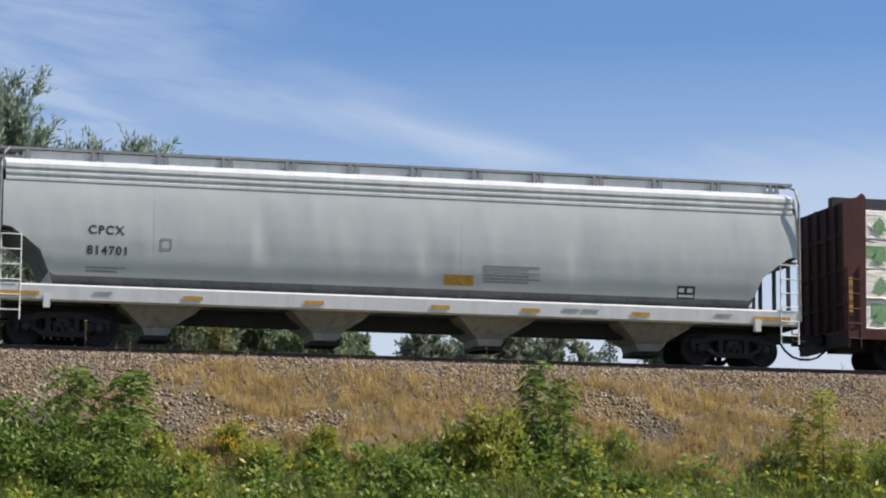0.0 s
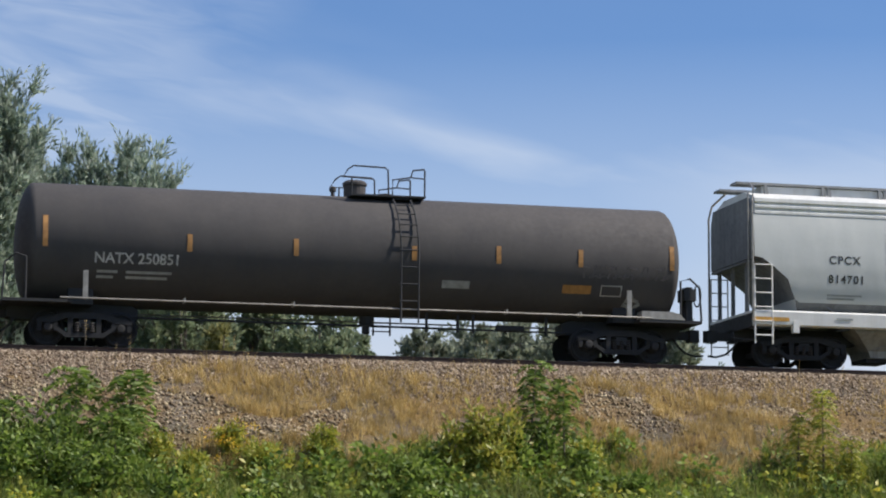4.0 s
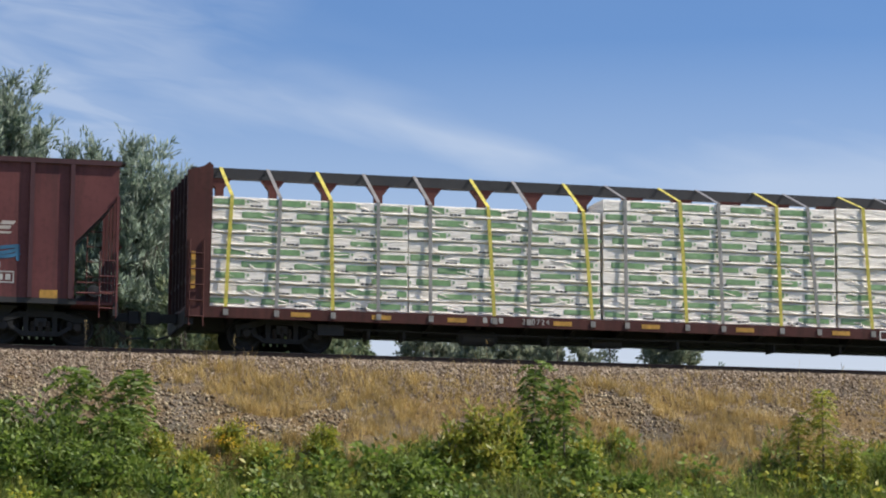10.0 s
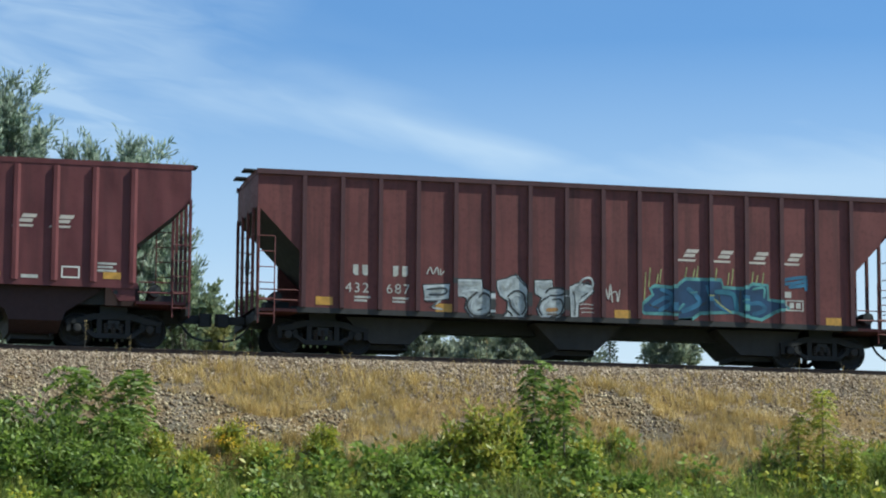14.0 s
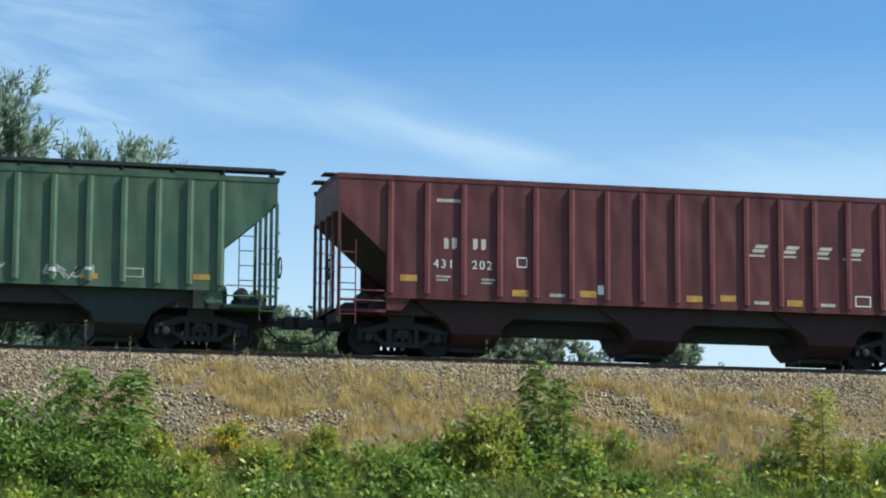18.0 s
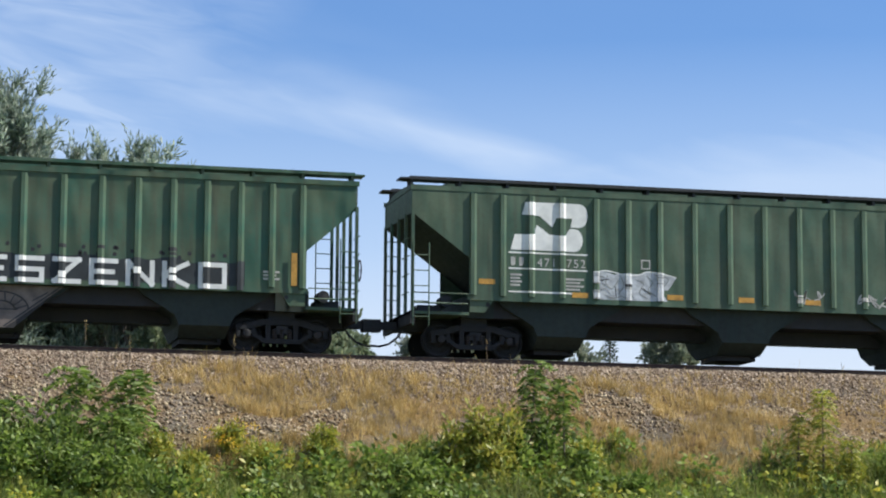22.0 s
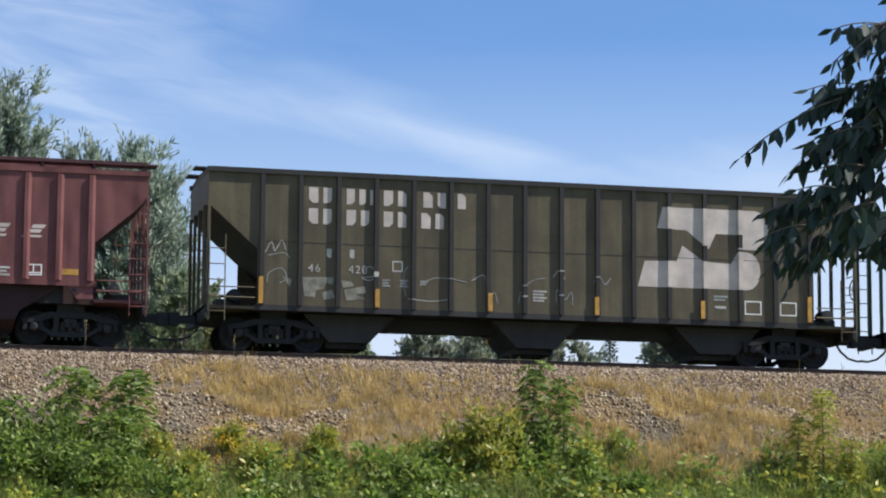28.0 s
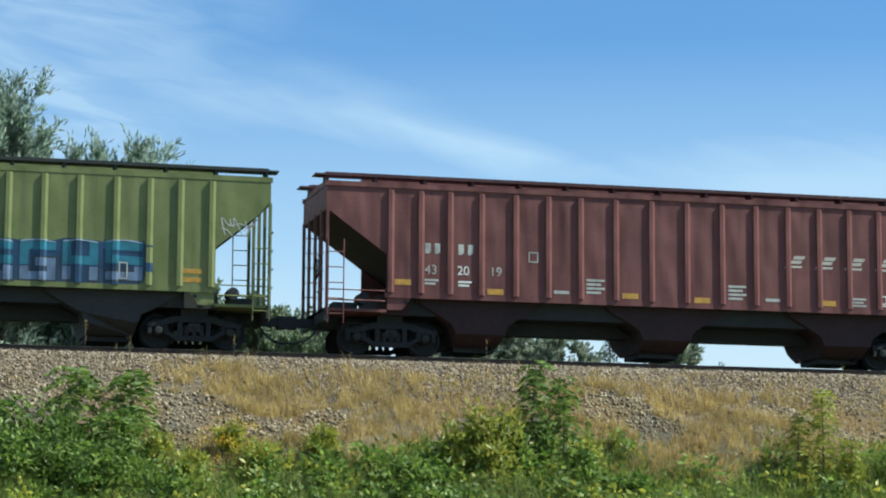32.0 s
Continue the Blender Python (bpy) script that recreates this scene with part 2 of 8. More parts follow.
def make_ground():
    """Earth and dead grass on the slope, gravel near the track, green field below; picked by height and broken up by noise."""
    m, nt, b, co = material("embankment_soil")
    sep = nt.nodes.new("ShaderNodeSeparateXYZ")
    nt.links.new(co, sep.inputs[0])
    big = noise_at(nt, co, 0.55, 4.0)
    fine = noise_at(nt, co, 16.0, 5.0, 0.7)
    soil = ramp(nt, fine, [(0.3, (0.055, 0.04, 0.027)), (0.5, (0.12, 0.095, 0.068)), (0.75, (0.22, 0.185, 0.145))])
    straw = ramp(nt, noise_at(nt, co, 11.0, 5.0, 0.7), [(0.3, (0.08, 0.05, 0.02)), (0.7, (0.24, 0.15, 0.055))])
    col = mixc(nt, ramp(nt, big, [(0.42, (0, 0, 0)), (0.58, (1, 1, 1))]), soil, straw)
    green = ramp(nt, fine, [(0.3, (0.05, 0.075, 0.02)), (0.7, (0.14, 0.17, 0.05))])
    h = math_node(nt, "ADD", sep.outputs[2], math_node(nt, "MULTIPLY", big, 1.6))
    col = mixc(nt, ramp(nt, math_node(nt, "MULTIPLY", math_node(nt, "ADD", h, 6.0), 0.125), [(0.42, (1, 1, 1)), (0.56, (0, 0, 0))]), col, green)
    nt.links.new(col, b.inputs["Base Color"])
    b.inputs["Roughness"].default_value = 0.95
    bump(nt, b, fine, 0.9, 0.06)
    return m


M["ground"] = make_ground()


def make_stones(name, dim, warm=1.0):
    m, nt, b, co = material(name)
    geo = nt.nodes.new("ShaderNodeNewGeometry")
    col = ramp(nt, geo.outputs["Random Per Island"], [(0.0, (0.11 * dim, 0.072 * dim, 0.045 * dim / warm)), (0.35, (0.22 * dim, 0.155 * dim, 0.10 * dim / warm)), (0.7, (0.33 * dim, 0.255 * dim, 0.175 * dim / warm)), (1.0, (0.52 * dim, 0.43 * dim, 0.32 * dim / warm))])
    col = mixc(nt, 0.5, col, ramp(nt, noise_at(nt, co, 30.0), [(0.3, (0.5, 0.5, 0.5)), (0.7, (1, 1, 1))]), "MULTIPLY")
    nt.links.new(col, b.inputs["Base Color"])
    b.inputs["Roughness"].default_value = 0.9
    return m


M["stone"] = make_stones("ballast_stone", 1.0)
M["stone_brown"] = make_stones("brown_slope_stone", 0.98, 1.15)
M["straw"] = leafy("dry_grass", [(0.31, 0.208, 0.072), (0.48, 0.340, 0.120), (0.62, 0.475, 0.21), (0.39, 0.280, 0.095)], 0.8, 0.35)
M["grass"] = leafy("green_grass", [(0.09, 0.13, 0.024), (0.155, 0.205, 0.042), (0.24, 0.28, 0.066), (0.37, 0.36, 0.12)], 0.7, 0.4)
M["leaf"] = leafy("shrub_leaf", [(0.065, 0.115, 0.018), (0.125, 0.195, 0.03), (0.20, 0.285, 0.05), (0.33, 0.40, 0.10)], 0.55, 0.5)
M["leaf_yellow"] = leafy("yellow_green_leaf", [(0.20, 0.26, 0.035), (0.34, 0.37, 0.05), (0.54, 0.47, 0.07), (0.17, 0.235, 0.04)], 0.5, 0.45)
M["leaf_willow"] = leafy("grey_green_leaf", [(0.145, 0.20, 0.145), (0.24, 0.31, 0.225), (0.36, 0.425, 0.335), (0.53, 0.58, 0.48)], 0.5, 0.55)
M["leaf_far"] = leafy("woodland_leaf", [(0.13, 0.17, 0.10), (0.19, 0.24, 0.14), (0.25, 0.30, 0.17), (0.32, 0.34, 0.20)], 0.7, 0.45)
M["leaf_lime"] = leafy("pale_lime_leaf", [(0.22, 0.27, 0.04), (0.33, 0.36, 0.055), (0.50, 0.43, 0.08), (0.15, 0.22, 0.04)], 0.5, 0.45)
M["leaf_olive"] = leafy("olive_woodland_leaf", [(0.16, 0.17, 0.06), (0.23, 0.225, 0.085), (0.30, 0.275, 0.11)], 0.7, 0.4)
# woodland leaf with distance haze mixed into the colour, for the right-hand trees
M["leaf_haze"] = leafy("hazy_woodland_leaf", [(0.17, 0.20, 0.14), (0.23, 0.265, 0.19), (0.29, 0.32, 0.23), (0.36, 0.37, 0.27)], 0.7, 0.45)
M["needle"] = leafy("spruce_needle", [(0.025, 0.05, 0.03), (0.045, 0.075, 0.045), (0.06, 0.09, 0.05)], 0.7, 0.1)
M["leaf_near"] = leafy("dark_ash_leaf", [(0.018, 0.032, 0.026), (0.026, 0.045, 0.034), (0.036, 0.058, 0.040)], 0.7, 0.15)
M["bark"] = plain("bark", (0.13, 0.11, 0.09), 0.9, 0.0, 0.35, 8.0)
M["flower"] = plain("yellow_flower", (0.80, 0.50, 0.02), 0.6)

# ---- mesh helpers ----


def link_mesh(name, bm, mat):
    me = bpy.data.meshes.new(name)
    bmesh.ops.recalc_face_normals(bm, faces=bm.faces)
    bm.to_mesh(me)
    bm.free()
    me.materials.append(mat)
    return new(name, me)


def part(name, bm, mat, parent=None, label=""):
    """One bmesh as one mesh object under a thing or a part."""
    ob = link_mesh(name, bm, mat)
    ob.parent = parent
    if label:
        tagged(ob, label)
    return ob


def again(ob, parent, m):
    """Another part on the same mesh."""
    o = new(ob.name.split(".")[0], ob.data)
    o.parent, o.matrix_basis = parent, m
    return o


def box(bm, x0, x1, y0, y1, z0, z1):
    v = [bm.verts.new((x, y, z)) for x in (x0, x1) for y in (y0, y1) for z in (z0, z1)]
    for f in ((0, 1, 3, 2), (4, 6, 7, 5), (0, 4, 5, 1), (2, 3, 7, 6), (0, 2, 6, 4), (1, 5, 7, 3)):
        bm.faces.new([v[i] for i in f])
    return bm


def bx(*a):
    return box(bmesh.new(), *a)


def prism(bm, pts, axis, a, b):
    """A polygon (given in the two other axes, in x-y-z order) drawn out along axis from a to b."""
    def at(p, w):
        q = list(p)
        q.insert("xyz".index(axis), w)
        return bm.verts.new(q)
    lo, hi = [at(p, a) for p in pts], [at(p, b) for p in pts]
    bm.faces.new(lo)
    bm.faces.new(hi)
    n = len(pts)
    for i in range(n):
        bm.faces.new((lo[i], lo[(i + 1) % n], hi[(i + 1) % n], hi[i]))
    return bm


def px(*a):
    return prism(bmesh.new(), *a)


def tube(bm, pts, r, n=6):
    """A round bar along a line of points."""
    pts = [Vector(p) for p in pts]
    rings = []
    for i, p in enumerate(pts):
        d = (pts[min(i + 1, len(pts) - 1)] - pts[max(i - 1, 0)]).normalized()
        side = d.cross(Vector((0, 0, 1)) if abs(d.z) < 0.9 else Vector((1, 0, 0))).normalized()
        up = d.cross(side)
        rr = r[i] if isinstance(r, (list, tuple)) else r
        rings.append([bm.verts.new(p + (side * math.cos(a) + up * math.sin(a)) * rr) for a in (2 * math.pi * k / n for k in range(n))])
    for a, b in zip(rings, rings[1:]):
        for k in range(n):
            bm.faces.new((a[k], a[(k + 1) % n], b[(k + 1) % n], b[k]))
    bm.faces.new(rings[0][::-1])
    bm.faces.new(rings[-1])
    return bm


def tb(pts, r, n=6):
    return tube(bmesh.new(), pts, r, n)


def lathe_y(bm, profile, cx, cz, n=24):
    """Turned about an axle along y: profile is (y, radius)."""
    rings = [[bm.verts.new((cx + r * math.cos(2 * math.pi * k / n), y, cz + r * math.sin(2 * math.pi * k / n))) for k in range(n)] for y, r in profile]
    for a, b in zip(rings, rings[1:]):
        for k in range(n):
            bm.faces.new((a[k], a[(k + 1) % n], b[(k + 1) % n], b[k]))
    bm.faces.new(rings[0])
    bm.faces.new(rings[-1])
    return bm


def smooth(ob, angle=35):
    for p in ob.data.polygons:
        p.use_smooth = True
    ob.data.set_sharp_from_angle(angle=radians(angle))
    return ob


def mesh_arrays(name, verts, faces, mat, smooth_it=False):
    """A mesh from arrays: verts (n, 3) and faces (m, 3 or 4)."""
    me = bpy.data.meshes.new(name)
    n, m, k = len(verts), len(faces), faces.shape[1]
    me.vertices.add(n)
    me.vertices.foreach_set("co", np.ascontiguousarray(verts, np.float32).ravel())
    me.loops.add(m * k)
    me.loops.foreach_set("vertex_index", np.ascontiguousarray(faces, np.int32).ravel())
    me.polygons.add(m)
    me.polygons.foreach_set("loop_start", np.arange(0, m * k, k, dtype=np.int32))
    me.update(calc_edges=True)
    me.materials.append(mat)
    return new(name, me)


def leaf_cloud(name, pos, along, size, mat, rng, ratio=0.4, fold=0.15):
    """Many leaves: a folded diamond at each position, along the given direction."""
    n = len(pos)
    along = along / np.linalg.norm(along, axis=1, keepdims=True)
    ref = rng.normal(size=(n, 3))
    side = np.cross(along, ref)
    side /= np.linalg.norm(side, axis=1, keepdims=True) + 1e-9
    nor = np.cross(along, side)
    L = (size if np.ndim(size) else np.full(n, size))[:, None]
    W = L * ratio * 0.5
    a, b = pos, pos + along * L
    mid = pos + along * L * 0.45
    v = np.stack([a, mid + side * W + nor * L * fold * 0.5, b, mid - side * W + nor * L * fold * 0.5], 1).reshape(-1, 3)
    i = np.arange(n)[:, None] * 4
    f = np.concatenate([i + np.array([[0, 1, 2]]), i + np.array([[0, 2, 3]])], 1).reshape(-1, 3)
    return mesh_arrays(name, v, f, mat)


def blades(name, base, height, lean, width, mat, rng):
    """Grass: a bent, tapering blade at each base point."""
    n = len(base)
    az = rng.uniform(0, 2 * math.pi, n)
    d = np.stack([np.cos(az), np.sin(az), np.zeros(n)], 1)
    s = np.stack([-np.sin(az), np.cos(az), np.zeros(n)], 1)
    h, w = height[:, None], width[:, None]
    up = np.array([[0, 0, 1.0]])
    m1 = base + up * h * 0.55 + d * lean[:, None] * h * 0.25
    tip = base + up * h + d * lean[:, None] * h * 0.8
    v = np.stack([base - s * w, base + s * w, m1 + s * w * 0.7, m1 - s * w * 0.7, tip], 1).reshape(-1, 3)
    i = np.arange(n)[:, None] * 5
    f = np.concatenate([i + np.array([[0, 1, 2]]), i + np.array([[0, 2, 3]]), i + np.array([[3, 2, 4]])], 1).reshape(-1, 3)
    return mesh_arrays(name, v, f, mat)


def lettering(text, x, z, size, mat, parent, y=-1.6, label="", stretch=1.0, bold=0.0, spacing=1.0):
    """Flat built-in-font letters on the near side, standing at x, z."""
    cu = bpy.data.curves.new("lettering", "FONT")
    cu.body, cu.size, cu.extrude, cu.offset, cu.space_character = text, size, 0.001, bold, spacing
    tmp = bpy.data.objects.new("tmp", cu)
    me = bpy.data.meshes.new_from_object(tmp)
    bpy.data.objects.remove(tmp)
    for v in me.vertices:
        a, b, c = v.co
        v.co = (x + a * stretch, y - c, z + b)
    me.materials.clear()
    me.materials.append(mat)
    ob = new("lettering", me)
    ob.parent = parent
    if label:
        tagged(ob, label)
    return ob


def plate(x0, x1, z0, z1, mat, parent, y, name="marking", label="", slant=0.0, t=0.004):
    """A thin painted or fixed plate on the near side."""
    pts = [(x0, z0), (x1, z0), (x1 + slant, z1), (x0 + slant, z1)]
    return part(name, px(pts, "y", y - t, y), mat, parent, label)


def shape(polys, mat, parent, y, name="marking", label="", t=0.004):
    """Several flat polygons (x, z) of one painted mark."""
    bm = bmesh.new()
    for p in polys:
        prism(bm, p, "y", y - t, y)
    return part(name, bm, mat, parent, label)


def stroke(p, q, w):
    """A straight stroke from p to q as a polygon."""
    a, b = Vector(p), Vector(q)
    d = (b - a).normalized()
    n = Vector((-d.y, d.x)) * w / 2
    a, b = a - d * w / 2, b + d * w / 2
    return [tuple(a + n), tuple(b + n), tuple(b - n), tuple(a - n)]


# ---- ground ----
PROFILE = [(-400, -9.5), (-120, -7.9), (-45, -7.6), (-17, -7.2), (-12.5, -5.3), (-9.5, -3.9), (-7.2, -2.75), (-5.4, -1.75), (-4.2, -1.15), (-2.5, -0.40), (-2.0, -0.27), (0, -0.27), (2.0, -0.27), (2.6, -0.4), (5.0, -1.7), (9.0, -3.6), (14.0, -5.6), (20, -6.4), (60, -7.0), (400, -9.5)]


def ground_z(x, y):
    ys, zs = zip(*PROFILE)
    z = np.interp(y, ys, zs)
    w = np.clip((np.abs(y) - 2.4) / 3.0, 0, 1) * np.clip((60 - np.abs(y)) / 30, 0.1, 1)
    bumpy = 0.16 * np.sin(x * 0.55 + y * 0.7 + 1.0) + 0.10 * np.sin(x * 1.3 - y * 0.9) + 0.05 * np.sin(x * 3.1 + y * 2.3)
    return z + w * bumpy


def build_ground():
    ys = np.unique(np.concatenate([[-2500, -1200, -700, -400, -250, -150, -110, -80, -60, -45, -35, -28, -22], np.arange(-19, -2.0, 0.28), [-1, 0, 1, 2.1, 2.6, 3.5, 5, 7, 9, 11.5, 14, 20, 30, 60, 120, 250, 400, 900, 2500]]))
    xs = np.unique(np.concatenate([[-2500, -1200, -600, -300, -150, -90, -60, -40, -25, -15, -8, -4], np.arange(-2, 34, 0.35), [36, 40, 48, 60, 80, 110, 160, 250, 400, 800, 1500, 2500]]))
    X, Y = np.meshgrid(xs, ys)
    Z = ground_z(X, Y)
    Z = np.where(np.abs(Y) > 400, np.interp(np.abs(Y), [400, 2500], [-9.5, -14]), Z)
    v = np.stack([X, Y, Z], -1).reshape(-1, 3)
    a = (np.arange(len(ys) - 1)[:, None] * len(xs) + np.arange(len(xs) - 1)[None]).ravel()
    f = np.stack([a, a + 1, a + 1 + len(xs), a + len(xs)], 1)
    ob = mesh_arrays("ground", v, f, M["ground"])
    tagged(ob, "railway embankment of gravelly soil with dead grass falling to a green field", kind="structure")


build_ground()


def build_track():
    prof = [(-0.07, -0.17), (0.07, -0.17), (0.07, -0.155), (0.012, -0.13), (0.01, -0.045), (0.036, -0.035), (0.036, -0.004), (0.028, 0.0), (-0.028, 0.0), (-0.036, -0.004), (-0.036, -0.035), (-0.01, -0.045), (-0.012, -0.13), (-0.07, -0.155)]
    for y in (-0.753, 0.753):
        ob = link_mesh("rail", px([(y + a, b) for a, b in prof], "x", -400, 400), M["rail"])
        tagged(ob, "rusty steel rail on wooden sleepers in ballast", "rail", "track rails", "structure")
        top = part("rail_head", bx(-400, 400, y - 0.026, y + 0.026, 0.0, 0.001), M["railtop"], ob, "polished running surface")
    ties = bmesh.new()
    tie = tagged(link_mesh("tie", box(ties, -0.11, 0.11, -1.3, 1.3, -0.36, -0.175), M["tie"]), "creosoted wooden sleeper half sunk in ballast", "sleeper", "track sleepers", "structure")
    tie.location = (-8, 0, 0)
    for i in range(1, 84):
        again(tie, None, pose(-8 + i * 0.53, 0, 0))
        o = scene.collection.objects[-1]
        tagged(o, "creosoted wooden sleeper half sunk in ballast", "sleeper", "track sleepers", "structure")


build_track()


def rock_mesh(name, pts, size, rng, mat):
    """Many angular stones in one mesh, each a dented octahedron."""
    n = len(pts)
    base = np.array([(1, 0, 0), (-1, 0, 0), (0, 1, 0), (0, -1, 0), (0, 0, 1), (0, 0, -1)], float)
    v = base[None] * rng.uniform(0.55, 1.1, (n, 6, 1)) * np.array([1.15, 1.0, 0.75])
    q = rng.normal(size=(n, 4))
    q /= np.linalg.norm(q, axis=1, keepdims=True)
    w, x, y, z = q.T
    R = np.stack([1 - 2 * (y * y + z * z), 2 * (x * y - z * w), 2 * (x * z + y * w), 2 * (x * y + z * w), 1 - 2 * (x * x + z * z), 2 * (y * z - x * w), 2 * (x * z - y * w), 2 * (y * z + x * w), 1 - 2 * (x * x + y * y)], 1).reshape(n, 3, 3)
    v = np.einsum("nij,nkj->nki", R, v) * size[:, None, None] + pts[:, None]
    f = np.array([(0, 2, 4), (2, 1, 4), (1, 3, 4), (3, 0, 4), (2, 0, 5), (1, 2, 5), (3, 1, 5), (0, 3, 5)])
    f = (np.arange(n)[:, None, None] * 6 + f[None]).reshape(-1, 3)
    return mesh_arrays(name, v.reshape(-1, 3), f, mat)


def build_ballast():
    rng = np.random.default_rng(3)
    n = 52000
    x, y = rng.uniform(-1, 33, n), rng.uniform(-4.6, -1.25, n)
    keep = rng.uniform(0, 1, n) < np.clip((4.9 + y) / 1.0, 0.15, 1)
    x, y = x[keep], y[keep]
    pts = np.stack([x, y, ground_z(x, y) + rng.uniform(-0.015, 0.03, len(x))], 1)
    ob = rock_mesh("ballast", pts, rng.uniform(0.022, 0.055, len(x)), rng, M["stone"])
    tagged(ob, "crushed grey-pink ballast stones on the track shoulder", "ballast", kind="stuff")
    # bare stony patches lower on the slope
    n = 30000
    x, y = rng.uniform(-1, 33, n), rng.uniform(-9.0, -4.3, n)
    keep = (stony(x, y) > -0.1) | (rng.uniform(0, 1, n) < 0.12)
    x, y = x[keep], y[keep]
    pts = np.stack([x, y, ground_z(x, y) + rng.uniform(-0.015, 0.025, len(x))], 1)
    ob = rock_mesh("slope_stones", pts, rng.uniform(0.02, 0.075, len(x)), rng, M["stone_brown"])
    tagged(ob, "loose brown stones on bare soil of the slope", "stones", kind="stuff")


# ---- train: shared running gear ----
WHEEL_R = 0.42
WHEELSETS = []
CARS = []
GEAR = {}


def make_truck(parent, x):
    """A two-axle truck at x under a car: bolster, two side frames, springs, bearings and two wheelsets."""
    hub = bx(-0.14, 0.14, -1.05, 1.05, 0.42, 0.62)
    if not GEAR:
        GEAR["bolster"] = part("truck", hub, M["black"], None)
        scene.collection.objects.unlink(GEAR["bolster"])
        # cast side frame: bowed top and bottom members, columns beside the spring nest, jaws over the bearings
        bm = px([(-1.14, 0.52), (-1.14, 0.61), (-0.86, 0.66), (-0.50, 0.78), (0.50, 0.78), (0.86, 0.66), (1.14, 0.61), (1.14, 0.52), (0.78, 0.53), (0.44, 0.64), (-0.44, 0.64), (-0.78, 0.53)], "y", -0.07, 0.07)
        prism(bm, [(-0.80, 0.53), (-0.44, 0.31), (0.44, 0.31), (0.80, 0.53), (0.74, 0.40), (0.45, 0.19), (-0.45, 0.19), (-0.74, 0.40)], "y", -0.065, 0.065)
        for s in (-1, 1):
            for u, w in ((0.34, 0.06), (0.69, 0.045), (1.07, 0.05)):
                box(bm, s * u - w, s * u + w, -0.06, 0.06, 0.34 if u > 0.5 else 0.29, 0.66 if u < 0.5 else 0.55)
        bmesh.ops.recalc_face_normals(bm, faces=bm.faces)
        me = bpy.data.meshes.new("side_frame")
        bm.to_mesh(me)
        me.materials.append(M["steel"])
        GEAR["frame"] = me
        bm = bmesh.new()
        for i in range(3):
            rings = [[bm.verts.new((-0.18 + i * 0.18 + r * math.cos(q), r * math.sin(q), z)) for q in (2 * math.pi * k / 8 for k in range(8))] for z, r in ((-0.05 + 0.03 * j, 0.075 if j % 2 else 0.055) for j in range(9))]
            for p, q in zip(rings, rings[1:]):
                for k in range(8):
                    bm.faces.new((p[k], p[(k + 1) % 8], q[(k + 1) % 8], q[k]))
        me = bpy.data.meshes.new("spring")
        bm.to_mesh(me)
        me.materials.append(M["spring_rust"])
        GEAR["spring"] = me
        bm = lathe_y(bmesh.new(), [(-0.07, 0.06), (-0.06, 0.10), (0.05, 0.11), (0.06, 0.11)], 0, 0, 14)
        me = bpy.data.meshes.new("bearing_cap")
        bm.to_mesh(me)
        me.materials.append(M["cap"])
        GEAR["bearing"] = me
        bm = bmesh.new()
        for s in (-1, 1):
            lathe_y(bm, [(s * 0.70, 0.44), (s * 0.715, 0.44), (s * 0.73, WHEEL_R), (s * 0.80, WHEEL_R - 0.006), (s * 0.815, 0.40), (s * 0.81, 0.36), (s * 0.775, 0.34), (s * 0.765, 0.18), (s * 0.82, 0.13), (s * 0.84, 0.11), (s * 0.84, 0.02)], 0, 0, 28)
            for k in range(6):
                a = math.pi * k / 3
                tube(bm, [(0.26 * math.cos(a), s * 0.772, 0.26 * math.sin(a)), (0.27 * math.cos(a), s * 0.785, 0.27 * math.sin(a))], 0.03, 6)
        tube(bm, [(0, -1.0, 0), (0, 1.0, 0)], 0.075, 10)
        me = bpy.data.meshes.new("wheelset")
        bmesh.ops.recalc_face_normals(bm, faces=bm.faces)
        bm.to_mesh(me)
        me.materials.append(M["steel"])
        GEAR["wheelset"] = me
    else:
        hub.free()

    def put(name, me, par, m):
        o = new(name, me)
        o.parent, o.matrix_basis = par, m
        return o

    truck = put("truck", GEAR["bolster"].data, parent, pose(x, 0, 0))
    for y in (-0.99, 0.99):
        put("side_frame", GEAR["frame"], truck, pose(0, y, 0))
        put("spring", GEAR["spring"], truck, pose(0, y * 1.03, 0.36))
        for dx in (-0.87, 0.87):
            put("bearing_cap", GEAR["bearing"], truck, pose(dx, y * 1.06, WHEEL_R, 0, 0, 0 if y < 0 else 180))
    for dx in (-0.87, 0.87):
        w = put("wheelset", GEAR["wheelset"], truck, pose(dx, 0, WHEEL_R))
        WHEELSETS.append((w, dx))
    return truck


def make_coupler(parent, x, s, hose=True):
    """A knuckle coupler reaching out past the end sill at x, with its air hose."""
    c = part("coupler", bx(min(x - s * 0.1, x + s * 0.42), max(x - s * 0.1, x + s * 0.42), -0.08, 0.08, 0.72, 0.92), M["black"], parent)
    bm = px([(x + s * 0.42, -0.16), (x + s * 0.66, -0.13), (x + s * 0.74, 0.0), (x + s * 0.64, 0.05), (x + s * 0.62, 0.15), (x + s * 0.42, 0.16)], "z", 0.66, 0.97)
    part("knuckle", bm, M["black"], c)
    part("draft_box", bx(min(x - s * 0.5, x), max(x - s * 0.5, x), -0.28, 0.28, 0.68, 1.0), M["black"], c)
    if hose:
        pts = [(x + s * a, -0.32, z) for a, z in ((-0.1, 0.72), (0.05, 0.5), (0.25, 0.34), (0.5, 0.27), (0.72, 0.29))]
        part("air_hose", tb(pts, 0.03), M["black"], parent)
    return c


